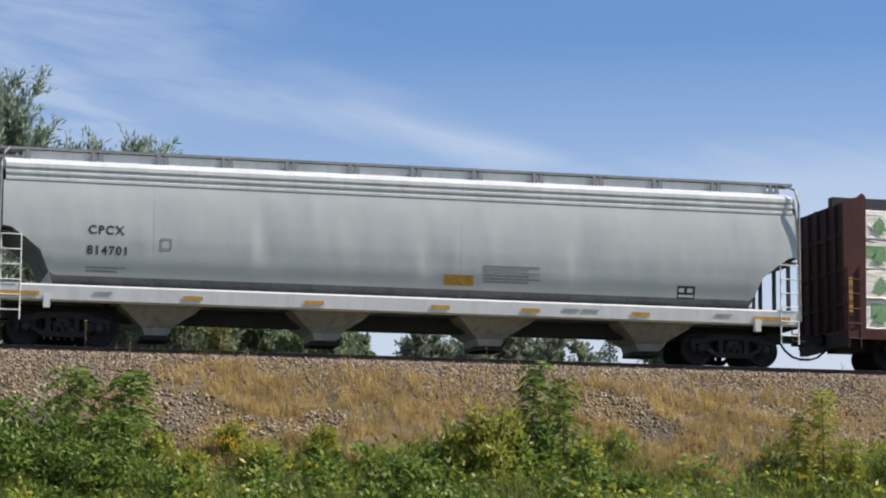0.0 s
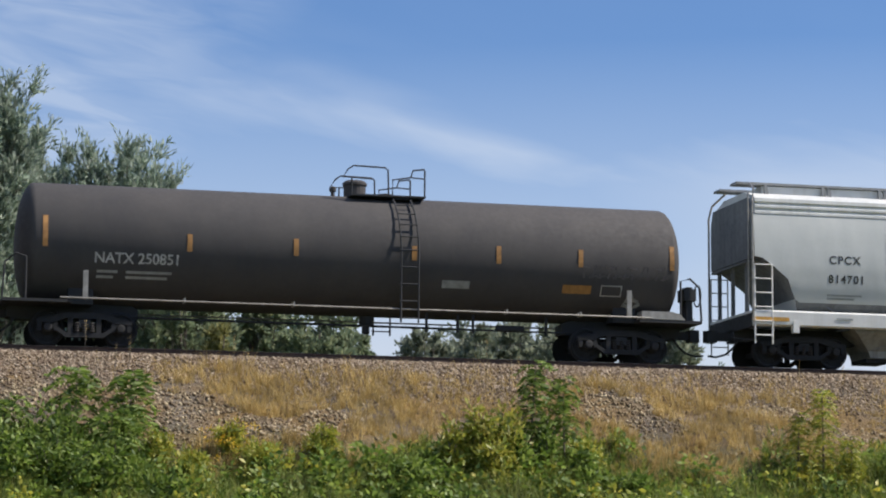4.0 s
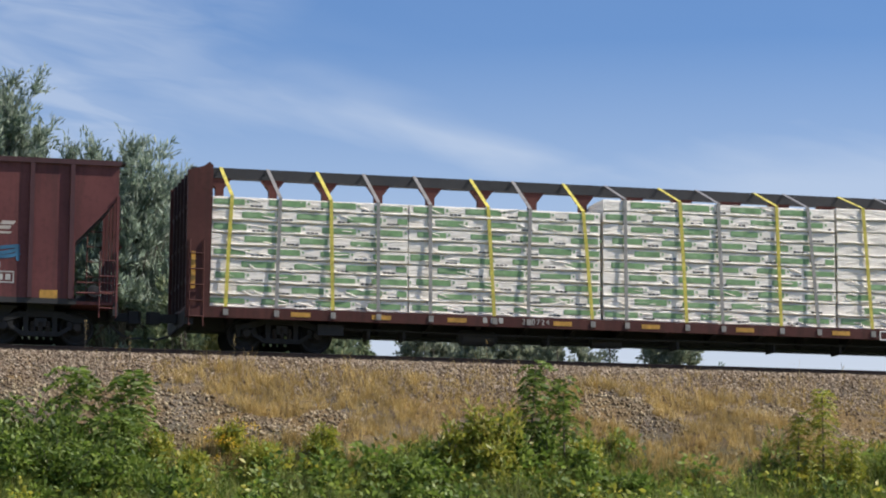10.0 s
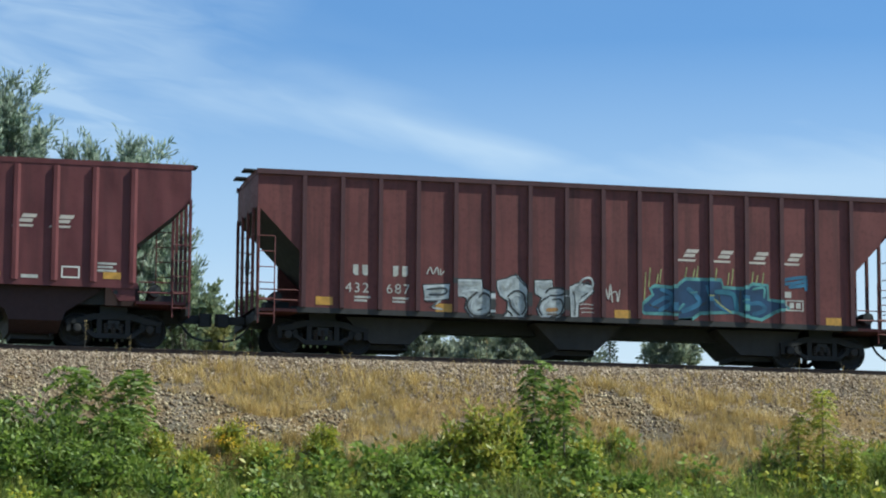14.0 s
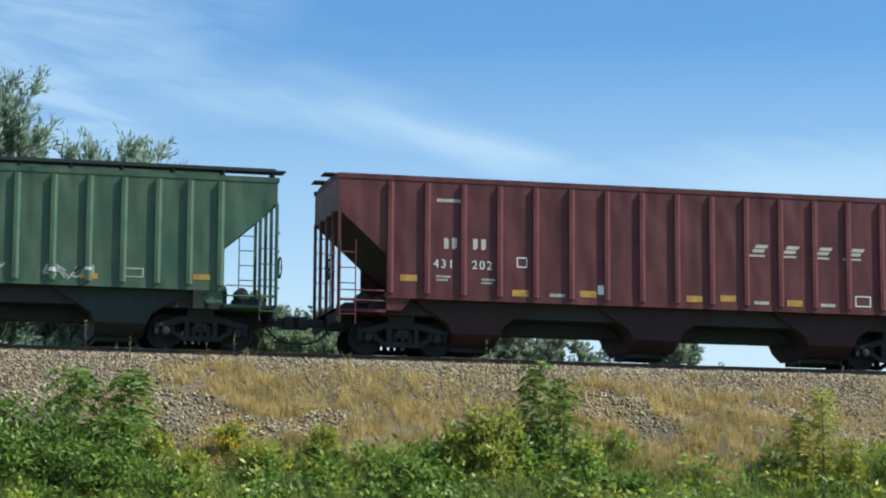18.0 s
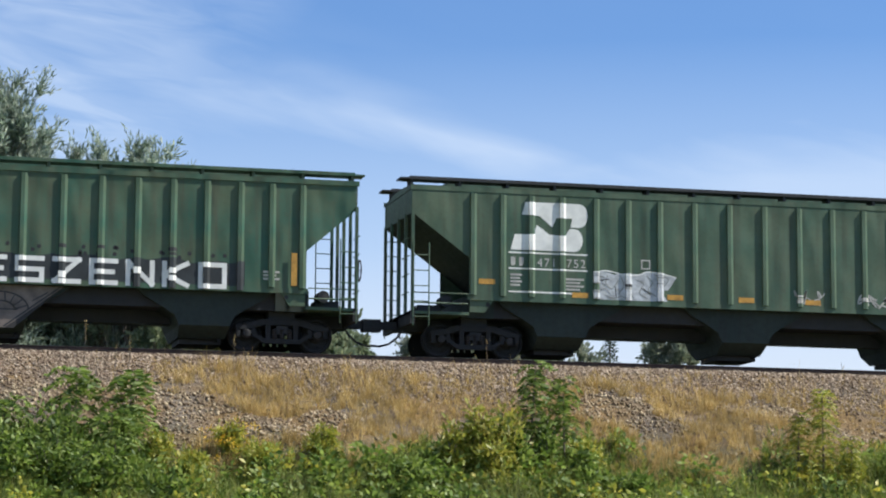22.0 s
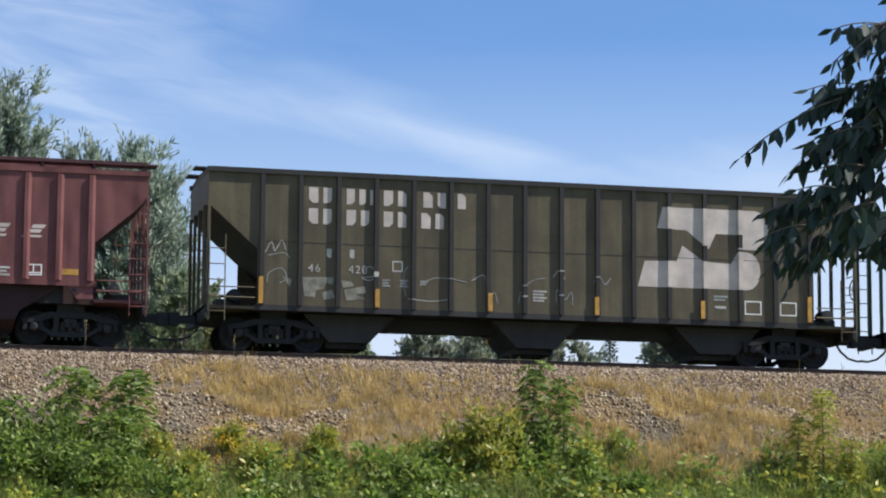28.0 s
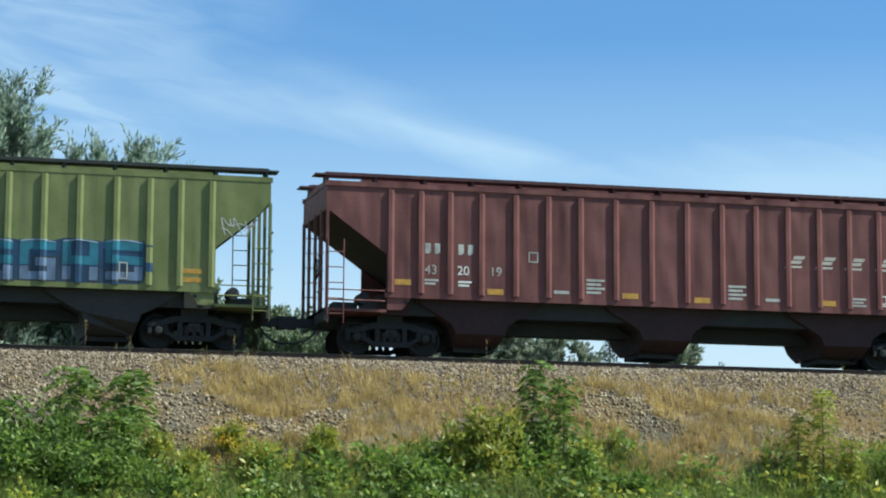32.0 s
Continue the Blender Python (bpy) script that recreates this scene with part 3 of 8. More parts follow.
def ladder(parent, x0, x1, y, z0, z1, step, mat, r=0.017, axis="x"):
    """Two stiles and their rungs, as one lift-off piece."""
    bm = bmesh.new()
    for a in (x0, x1):
        tube(bm, [(a, y, z0), (a, y, z1)], r * 1.2)
    z = z0 + step * 0.6
    while z < z1:
        tube(bm, [(x0, y - 0.03, z), (x1, y - 0.03, z)], r)
        z += step
    return part("ladder", bm, mat, parent)


def start_car(name, label, x):
    car = new(name)
    tagged(car, label, "freight car", "cars of the train")
    CARS.append((car, x))
    return car


# ---- ribbed covered hoppers ----


def hopper(label, x, left, right, ribs, paint, low, style, brake_left=True, boards="black", under="shade_dark", frame_paint=None):
    """A covered hopper. x: the middle, in the train's measure; left, right, ribs: from there; low: the foot of the side sheets."""
    car = start_car("covered_hopper_car", label, x)
    top = 4.30 if style != "railed" else 4.16
    drop = 0.07 if style == "railed" else 0.0
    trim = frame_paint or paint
    xa, xb = ribs[0] - 0.10, ribs[-1] + 0.10
    cut_top, cut_low = 3.50, 2.42
    pts = [(left + 0.04, top - drop), (left + 0.04, cut_top), (xa, cut_low), (xa, low), (xb, low), (xb, cut_low), (right - 0.04, cut_top), (right - 0.04, top - drop)]
    for y in (-1.52, 1.52):
        part("side_sheet", px(pts, "y", y - 0.012, y + 0.012), paint, car)
        s = -1 if y < 0 else 1
        # the plain style's sill is coloured dark for the shade along it
        part("side_sill", bx(xa - 0.05, xb + 0.05, min(y, y + s * 0.018), max(y, y + s * 0.018), low - 0.10, low + 0.03), M["shade_dark"] if style == "plain" else paint, car)
        jut = 0.075 if style == "plain" else 0.045 if boards != "black" else 0.024
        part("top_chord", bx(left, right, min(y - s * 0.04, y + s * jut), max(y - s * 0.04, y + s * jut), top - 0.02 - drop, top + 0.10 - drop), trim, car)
    RIBS[car.name] = ribs
    rib_w, rib_d, face = (0.058, 0.074, 0.9) if style == "plain" else (0.085, 0.058, 0.15)
    RIB_FORM[car.name] = (rib_w, rib_d, face)
    RIB_FACE[car.name] = -1.533 - rib_d
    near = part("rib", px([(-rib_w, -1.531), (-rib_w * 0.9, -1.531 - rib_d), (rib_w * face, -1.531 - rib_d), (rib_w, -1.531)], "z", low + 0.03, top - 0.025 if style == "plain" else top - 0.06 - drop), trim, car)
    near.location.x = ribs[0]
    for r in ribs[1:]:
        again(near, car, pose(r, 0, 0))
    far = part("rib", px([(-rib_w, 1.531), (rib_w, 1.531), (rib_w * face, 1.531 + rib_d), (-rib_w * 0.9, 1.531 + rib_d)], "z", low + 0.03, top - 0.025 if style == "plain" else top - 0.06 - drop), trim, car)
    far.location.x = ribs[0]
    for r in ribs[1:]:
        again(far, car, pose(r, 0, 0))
    eave = 1.595 if style == "plain" else 1.565 if boards != "black" else 1.542
    roof = part("roof", px([(-eave, top + 0.102 - drop), (-0.5, top + 0.18 - drop), (0.5, top + 0.18 - drop), (eave, top + 0.102 - drop), (1.5, top + 0.03 - drop), (-1.5, top + 0.03 - drop)], "x", left + 0.06, right - 0.06), paint, car)
    hatch = bx(left + 1.2, right - 1.2, -0.42, 0.42, top + 0.10, top + 0.325) if drop else bx(left + 1.2, right - 1.2, -0.32, 0.32, top + 0.17, top + 0.23)
    part("hatch_cover", hatch, paint, roof)
    walk_z = top + (0.215 if style == "railed" else 0.165)
    board = paint if boards == "painted" else M["black"] if boards == "black" else M[boards]
    yw0 = 1.02 if style == "railed" else 0.62
    for yw in (-yw0, yw0):
        part("running_board", bx(left + 0.05, right - 0.05, yw - 0.24, yw + 0.24, walk_z, walk_z + (0.08 if style == "railed" else 0.035)), board, roof)
        n = 15
        sup = part("walk_support", bx(-0.035, 0.035, yw - 0.2, yw + 0.2, top + 0.10 - drop, walk_z), board, roof)
        sup.location.x = left + 0.1
        for i in range(1, n):
            again(sup, roof, pose(left + 0.1 + (right - left - 0.2) * i / (n - 1), 0, 0))
    # sloping end sheets, end plates and the open end frames
    part("centre_sill", bx(left + 0.3, right - 0.3, -0.24, 0.24, 0.66, 1.02), M["black"], car)
    for s, xe, xi in ((-1, left, xa), (1, right, xb)):
        run = (cut_top - cut_low) / abs(xe - s * 0.04 - xi)
        foot = max(1.05, low - 0.05)
        deep = (cut_low - foot) / run
        a, b = (xe - s * 0.05, cut_top), (xi - s * deep, foot)
        # slope sheet in the shade colour, for its overhung underside
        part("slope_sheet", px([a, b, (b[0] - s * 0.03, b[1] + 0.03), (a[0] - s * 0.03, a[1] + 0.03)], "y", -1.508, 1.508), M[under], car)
        part("end_plate", bx(min(xe - s * 0.05, xe - s * 0.09), max(xe - s * 0.05, xe - s * 0.09), -1.50, 1.50, cut_top, top - drop), paint, car)
        deck_z = low - 0.02 if low < 1.2 else 1.06
        part("end_deck", bx(min(xi, xe), max(xi, xe), -1.52, 1.52, deck_z - 0.07, deck_z), paint, car)
        part("end_sill", bx(min(xe - s * 0.12, xe), max(xe - s * 0.12, xe), -1.54, 1.54, deck_z - 0.32, deck_z), M["black"], car)
        for y in (-1.55, -0.78, 0.02, 0.82, 1.55):
            part("end_post", bx(min(xe - s * 0.02, xe - s * 0.09), max(xe - s * 0.02, xe - s * 0.09), y - 0.045, y + 0.045, deck_z, cut_top + 0.05), paint, car)
        ladder(car, xe - s * 0.06, xe - s * 0.46, -1.60, deck_z - 0.38, 2.75 if style != "plain" or s < 0 else 2.2, 0.38, paint, 0.014)
        ladder(car, xe - s * 0.06, xe - s * 0.46, 1.60, deck_z - 0.38, top - 0.1, 0.38, paint, 0.014)
        for z in (deck_z + 0.45, deck_z + 0.9, deck_z + 1.35, deck_z + 1.8):
            part("grab_iron", tb([(xe + s * 0.02, -1.5, z), (xe + s * 0.05, -1.4, z), (xe + s * 0.05, -0.85, z), (xe + s * 0.02, -0.8, z)], 0.014), paint, car)
        tb_rail = tb([(xe - s * 0.1, -1.57, deck_z + 0.45), (xi + s * 0.05, -1.57, deck_z + 0.45)], 0.016)
        part("hand_rail", tb_rail, paint, car)
        for yw in (-yw0, yw0):
            part("roof_end_step", bx(min(xe - s * 0.05, xe + s * 0.2), max(xe - s * 0.05, xe + s * 0.2), yw - 0.24, yw + 0.24, walk_z + 0.002, walk_z + 0.042), board, roof)
        # block added to close the gap below the side sheet, coloured as shade
        part("gap_filler", bx(min(xi - s * 0.7, xi + s * 0.12), max(xi - s * 0.7, xi + s * 0.12), -1.25, 1.25, 0.96, max(low, 1.1)), M[under], car)
        part("body_bolster", bx(min(xe - s * 1.45, xe - s * 2.1), max(xe - s * 1.45, xe - s * 2.1), -0.95, 0.95, 0.74, 0.98), M["black"], car)
        part("hand_rail", tb([(xe - s * 0.1, -1.57, deck_z + 0.2), (xi + s * 0.05, -1.57, deck_z + 0.2)], 0.022), paint, car)
        if style != "plain":
            # painted bolster end with its round jacking hole, below the first panel
            u0, u1 = xi - s * 0.02, xi - s * 0.62
            pad = part("bolster_end", px([(u0, low - 0.10), (u1, low - 0.10), (u1 + s * 0.22, low - 0.40), (u0, low - 0.40)], "y", -1.50, -1.44), paint, car)
            part("jacking_hole", lathe_y(bmesh.new(), [(-1.506, 0.02), (-1.506, 0.055), (-1.44, 0.055), (-1.44, 0.02)], u1 + s * 0.14, low - 0.20, 12), M["black"], pad)
        make_coupler(car, xe, s)
        make_truck(car, xe - s * 1.78)
        part("brake_gear", bx(min(xe - s * 0.35, xe - s * 0.95), max(xe - s * 0.35, xe - s * 0.95), -0.9, -0.35, deck_z, deck_z + 0.22), M["black"], car)
        tk = lathe_y(bmesh.new(), [(-1.2, 0.02), (-1.19, 0.15), (-0.7, 0.15), (-0.69, 0.02)], xi + s * 0.5, deck_z + 0.3, 14)
        part("air_tank", tk, M["black"], car)
    s = -1 if brake_left else 1
    xe = left if brake_left else right
    bm = bmesh.new()
    ring = [(xe + s * 0.12, -1.05 + 0.26 * math.cos(a), 2.05 + 0.26 * math.sin(a)) for a in (2 * math.pi * k / 18 for k in range(19))]
    tube(bm, ring, 0.018)
    for k in range(4):
        a = math.pi * k / 2
        tube(bm, [(xe + s * 0.10, -1.05, 2.05), (xe + s * 0.12, -1.05 + 0.26 * math.cos(a), 2.05 + 0.26 * math.sin(a))], 0.012)
    part("brake_wheel", bm, M["black"], car)
    # black block that fills the dark recess between the bays
    part("bay_floor", bx(xa + 0.6, xb - 0.6, -1.15, 1.15, 0.98, low + 0.1), M["black"], car)
    # three discharge bays
    span = (xb - xa) / 3
    for i in range(3):
        c = xa + span * (i + 0.5)
        if style == "plain":
            prof = [(-1.15, low - 0.1), (1.15, low - 0.1), (0.5, 0.28), (-0.5, 0.28)]
            yy = 0.95
        else:
            prof = [(-span * 0.34, low - 0.08), (span * 0.34, low - 0.08), (span * 0.30, low - 0.25), (span * 0.20, low - 0.52), (0.72, 0.78), (0.62, 0.55), (0.58, 0.28), (-0.58, 0.28), (-0.62, 0.55), (-0.72, 0.78), (-span * 0.20, low - 0.52), (-span * 0.30, low - 0.25)]
            yy = 1.30
        # bays take the shade colour, for the dark below the side sheets
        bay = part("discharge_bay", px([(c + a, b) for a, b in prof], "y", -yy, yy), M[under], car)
        if style != "plain":
            for v in bay.data.vertices:
                if v.co.z < 0.5:
                    v.co.y *= 0.62
        part("outlet_gate", bx(c - 0.52, c + 0.52, -0.62, 0.62, 0.16, 0.28), M["black"], bay)
        part("gate_shaft", tb([(c + 0.40, -0.95, 0.24), (c + 0.40, 0.95, 0.24)], 0.03), M["steel"], bay)
    return car


RIBS = {}
RIB_FORM = {}
RIB_FACE = {}


def clear_at(poly, x):
    """The stretches of height that a polygon (x, z) covers at x."""
    zs = []
    for (a, b), (c, d) in zip(poly, poly[1:] + poly[:1]):
        if (a <= x) != (c <= x):
            zs.append(b + (d - b) * (x - a) / (c - a))
    zs.sort()
    return list(zip(zs[::2], zs[1::2]))


def over_ribs(car, polys, mat, name, label="", lay=0):
    """Paint that runs over side sheets and ribs alike: polygons on the sheet, and a thin coat round every rib that they cross."""
    e = 0.003 * (lay + 1)
    bm = bmesh.new()
    for p in polys:
        p = [tuple(q) for q in p]
        prism(bm, p, "y", FACE - e, FACE)
        for r in RIBS[car.name]:
            for z0, z1 in clear_at(p, r):
                w, d, f = RIB_FORM[car.name]
                coat = bmesh.new() if name == "company_mark" else bm
                prism(coat, [(r - w - e, -1.532), (r - w * 0.9 - e, -1.531 - d - e), (r + w * f + e * 0.4, -1.531 - d - e), (r + w + e * 1.6, -1.532)], "z", z0, z1)
                if coat is not bm:
                    part("rib_paint", coat, mat, car)
    bmesh.ops.remove_doubles(bm, verts=bm.verts, dist=0.0002)
    return part(name, bm, mat, car, label)


def spaced(first, last, n):
    return [first + (last - first) * i / (n - 1) for i in range(n)]


STEPS = [0.76, 0.74, 0.80, 0.88, 0.84, 0.84, 0.92, 0.94, 0.94, 0.94, 0.91, 0.87, 0.85, 0.82, 0.82, 0.77, 0.75]


def stepped(first):
    out = [first]
    for d in STEPS:
        out.append(out[-1] + d)
    return out


def hug(ob, side):
    """Lay a flat mark onto a curved side: side(z) is the side's y at height z."""
    ys = [v.co.y for v in ob.data.vertices]
    mid = (min(ys) + max(ys)) / 2
    for v in ob.data.vertices:
        v.co.y = side(v.co.z) - (0.008 if v.co.y < mid else 0.002)
    return ob


FACE = -1.533   # the plane of the side sheets that carries markings


def bars(car, x, z, w, h, n, mat, y=FACE):
    """Lines of small unreadable print as bars."""
    return [plate(x, x + w * (1.0 if i % 2 == 0 else 0.8), z - i * h * 1.7, z - i * h * 1.7 + h, mat, car, y, "print_line") for i in range(n)]


def framed_box(car, x0, x1, z0, z1, mat, y=FACE, t=0.03):
    return [plate(*q, mat, car, y, "panel_frame") for q in ((x0, x1, z0, z0 + t), (x0, x1, z1 - t, z1), (x0, x0 + t, z0 + t, z1 - t), (x1 - t, x1, z0 + t, z1 - t))]


def slanted_mark(car, xs, z, mat, h=0.24, w=0.40):
    """Slanted plain blocks with an underline: a company mark."""
    for x in xs:
        sl = h * 0.6
        plate(x, x + w * 0.82, z, z + h * 0.42, mat, car, FACE, "company_mark", slant=sl * 0.42)
        plate(x + sl * 0.56, x + w * 0.88 + sl * 0.56, z + h * 0.56, z + h, mat, car, FACE, "company_mark", slant=sl * 0.44)
        plate(x - 0.16, x + w * 0.88, z - 0.11, z - 0.055, mat, car, FACE, "mark_underline", slant=0.03)


def block_letters(car, x, z, h, ws, mat, y=FACE, gap=0.06):
    """Plain solid blocks, each with one clipped corner, in place of a company's letters."""
    for i, w in enumerate(ws):
        if w > 0:
            a, b, n = x + w * 0.06, x + w * 0.84, w * 0.30
            forms = ([(a, z), (b, z), (b, z + h - n), (b - n, z + h), (a, z + h)], [(a + n, z), (b, z), (b, z + h), (a, z + h), (a, z + n)], [(a, z), (b - n, z), (b, z + n), (b, z + h), (a, z + h)])
            shape([forms[(i + int(x * 7)) % 3]], mat, car, y, "company_mark")
        x += abs(w) + gap


def bend(cx, cz, rx, rz, a0, a1, n=9):
    return [(cx + rx * math.cos(radians(a0 + (a1 - a0) * k / (n - 1))), cz + rz * math.sin(radians(a0 + (a1 - a0) * k / (n - 1)))) for k in range(n)]


def big_mark(car, x, z, w, h, mat):
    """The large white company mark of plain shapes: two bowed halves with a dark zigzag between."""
    upper = [(0.147, 0.735), (0.19, 1.0)] + bend(0.895, 0.753, 0.105, 0.247, 90, -90) + [(0.776, 0.506), (0.797, 0.69), (0.594, 0.69), (0.538, 0.494), (0.37, 0.72)]
    lower = [(0.0, 0.0), (0.053, 0.32), (0.294, 0.33), (0.338, 0.528), (0.503, 0.337), (0.706, 0.32), (0.762, 0.474)] + bend(0.83, 0.237, 0.105, 0.237, 90, -90)
    for s in (upper, lower):
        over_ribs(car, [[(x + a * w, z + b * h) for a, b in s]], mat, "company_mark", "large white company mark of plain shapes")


def flowing(pts, n=4):
    """A smooth line through the points."""
    P = [Vector(p) for p in pts]
    out = []
    for i in range(len(P) - 1):
        a, b, c, d = P[max(i - 1, 0)], P[i], P[i + 1], P[min(i + 2, len(P) - 1)]
        for k in range(n):
            t = k / n
            out.append(0.5 * (2 * b + (c - a) * t + (2 * a - 5 * b + 4 * c - d) * t * t + (3 * b - a - 3 * c + d) * t ** 3))
    return out + [P[-1]]


def ribbon(pts, w):
    """A line of given width as quads that meet edge to edge."""
    L = []
    for i, p in enumerate(pts):
        d = (pts[min(i + 1, len(pts) - 1)] - pts[max(i - 1, 0)])
        d = d.normalized() if d.length > 1e-6 else Vector((1, 0))
        n = Vector((-d.y, d.x)) * w * 0.5 * (0.7 if i in (0, len(pts) - 1) else 1.0)
        L.append((tuple(p + n), tuple(p - n)))
    return [[a[0], b[0], b[1], a[1]] for a, b in zip(L, L[1:])]


COATS = iter(range(10 ** 6))


def spray_line(car, pts, w, mat, lay=0.0, name="sprayed_stroke", label=""):
    return over_ribs(car, ribbon(flowing(pts), w), mat, name, label, lay + 0.07 * (next(COATS) % 12))


def inset(poly, d):
    """A polygon drawn in by d all round."""
    area = sum(a[0] * b[1] - b[0] * a[1] for a, b in zip(poly, poly[1:] + poly[:1]))
    out = []
    for p, q, r in zip(poly[-1:] + poly[:-1], poly, poly[1:] + poly[:1]):
        e = (Vector(r) - Vector(p)).normalized() * (1 if area > 0 else -1)
        out.append((q[0] - e.y * d, q[1] + e.x * d))
    return out


def sprayed(car, rng, x0, x1, z0, z1, mats, n, lay=0, w=0.10):
    """A tag of sprayed strokes that spell nothing."""
    for k in range(n):
        cx = x0 + (x1 - x0) * (k + 0.5) / n
        hw, h = (x1 - x0) / n * 0.6, z1 - z0
        pts = [(cx + rng.uniform(-1, 1) * hw, z0 + h * f) for f in (rng.uniform(0.0, 0.3), 0.9, rng.uniform(0.3, 0.6), rng.uniform(0.6, 1.0))]
        spray_line(car, pts, w, mats[k % len(mats)], lay)
        spray_line(car, [(cx - hw * rng.uniform(0.3, 1), z0 + h * rng.uniform(0.2, 0.6)), (cx + hw * 0.2, z0 + h * rng.uniform(0.2, 0.7)), (cx + hw, z0 + h * rng.uniform(0.0, 0.9))], w * 0.8, mats[(k + 1) % len(mats)], lay)


def yellow_marks(car, spots, h=0.16, w=0.42):
    for a, z in spots:
        plate(a - w / 2, a + w / 2, z, z + h, M["yellow"], car, FACE, "reflector", "yellow reflective sheet")


def build_hopper_one():
    x = -49.6
    ribs = spaced(-56.72 - x, -42.45 - x, 16)
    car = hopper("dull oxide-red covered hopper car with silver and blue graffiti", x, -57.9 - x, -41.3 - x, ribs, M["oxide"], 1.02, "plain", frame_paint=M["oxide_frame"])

    def at(v):
        return v - x
    block_letters(car, at(-55.50), 1.88, 0.26, [0.17, 0.17, -0.48, 0.17, 0.17], M["letter_worn"])
    lettering("432", at(-55.68), 1.46, 0.34, M["letter_worn"], car, FACE - 0.005, spacing=1.25)
    lettering("687", at(-54.66), 1.46, 0.34, M["letter_worn"], car, FACE - 0.005, spacing=1.25)
    bars(car, at(-55.45), 1.32, 0.4, 0.05, 2, M["letter_worn"])
    bars(car, at(-54.5), 1.32, 0.4, 0.05, 2, M["letter_worn"])
    slanted_mark(car, [at(v) for v in (-47.0, -46.07, -45.12, -44.2)], 2.66, M["letter_dull"], 0.20, 0.36)
    for form in ([(-3.31, 1.87), (-2.65, 1.88), (-2.62, 1.66), (-2.37, 1.57), (-2.30, 1.29), (-2.38, 1.02), (-2.65, 0.95), (-2.91, 0.96), (-3.06, 1.16), (-3.01, 1.39), (-3.10, 1.46), (-3.24, 1.44)],
                 [(-2.25, 1.87), (-1.99, 1.93), (-1.89, 1.99), (-1.73, 2.02), (-1.51, 1.78), (-1.42, 1.53), (-1.45, 1.22), (-1.58, 0.99), (-2.08, 0.99), (-1.99, 1.11), (-1.97, 1.37), (-2.17, 1.51), (-2.24, 1.67)],
                 [(-1.28, 1.91), (-0.84, 1.93), (-0.82, 1.75), (-0.49, 1.73), (-0.46, 1.55), (-0.49, 1.21), (-0.68, 1.01), (-1.15, 1.01), (-1.22, 1.20), (-1.10, 1.49), (-1.27, 1.59)],
                 [(-0.38, 1.79), (-0.14, 1.89), (0.18, 1.84), (0.24, 1.70), (-0.03, 1.44), (-0.15, 1.39), (-0.17, 1.04), (-0.34, 1.03)],
                 [(-4.13, 1.69), (-3.46, 1.74), (-3.49, 1.38), (-4.08, 1.33)]):
        over_ribs(car, [inset(form, -0.035)], M["overspray"], "sprayed_shadow", "dark edge of a sprayed form")
        over_ribs(car, [form], M["silver_pale"], "sprayed_form", "pale silver rim of a sprayed form", 1)
        over_ribs(car, [inset(form, 0.045)], M["silver"], "sprayed_form", "silver field of a sprayed form", 2)
    spray_line(car, [(-3.21, 1.77), (-2.96, 1.72), (-2.72, 1.78)], 0.060, M["letter_grey"], 3)
    spray_line(car, [(-3.15, 1.56), (-2.89, 1.62), (-2.68, 1.60)], 0.050, M["silver_pale"], 3)
    spray_line(car, [(-2.75, 1.57), (-2.97, 1.38), (-3.00, 1.16), (-2.84, 0.99), (-2.56, 1.00), (-2.38, 1.16), (-2.39, 1.41), (-2.59, 1.55), (-2.72, 1.43)], 0.055, M["letter_black"], 3)
    spray_line(car, [(-2.73, 1.47), (-2.87, 1.34), (-2.90, 1.17), (-2.79, 1.07), (-2.59, 1.07), (-2.48, 1.19), (-2.49, 1.37)], 0.030, M["silver_pale"], 4)
    spray_line(car, [(-2.77, 1.26), (-2.65, 1.31), (-2.56, 1.26)], 0.060, M["letter_grey"], 4)
    spray_line(car, [(-2.75, 1.12), (-2.62, 1.16)], 0.040, M["letter_black"], 4)
    spray_line(car, [(-2.15, 1.76), (-2.03, 1.65), (-1.87, 1.82)], 0.070, M["letter_grey"], 3)
    spray_line(car, [(-1.99, 1.48), (-1.79, 1.63), (-1.59, 1.58), (-1.52, 1.42)], 0.050, M["letter_black"], 3)
    spray_line(car, [(-1.93, 1.42), (-1.77, 1.53), (-1.63, 1.50)], 0.030, M["silver_pale"], 4)
    spray_line(car, [(-1.94, 1.46), (-1.89, 1.24), (-1.68, 1.02)], 0.050, M["letter_black"], 3)
    spray_line(car, [(-1.83, 1.41), (-1.77, 1.24), (-1.62, 1.08)], 0.030, M["silver_pale"], 4)
    spray_line(car, [(-1.56, 1.46), (-1.51, 1.25), (-1.61, 1.04)], 0.045, M["letter_black"], 3)
    spray_line(car, [(-2.08, 1.02), (-1.97, 1.12), (-1.86, 1.01)], 0.050, M["letter_black"], 3)
    spray_line(car, [(-1.79, 2.08), (-1.70, 1.95), (-1.49, 1.72)], 0.030, M["letter_black"], 3)
    spray_line(car, [(-1.18, 1.80), (-1.04, 1.71), (-0.90, 1.83)], 0.060, M["letter_grey"], 3)
    spray_line(car, [(-1.01, 1.60), (-0.89, 1.72), (-0.61, 1.74), (-0.49, 1.67), (-0.61, 1.57), (-0.91, 1.55)], 0.050, M["letter_black"], 3)
    spray_line(car, [(-0.93, 1.63), (-0.75, 1.67), (-0.58, 1.66)], 0.025, M["silver_pale"], 4)
    spray_line(car, [(-0.91, 1.53), (-1.11, 1.40), (-1.18, 1.22), (-1.10, 1.04)], 0.050, M["letter_black"], 3)
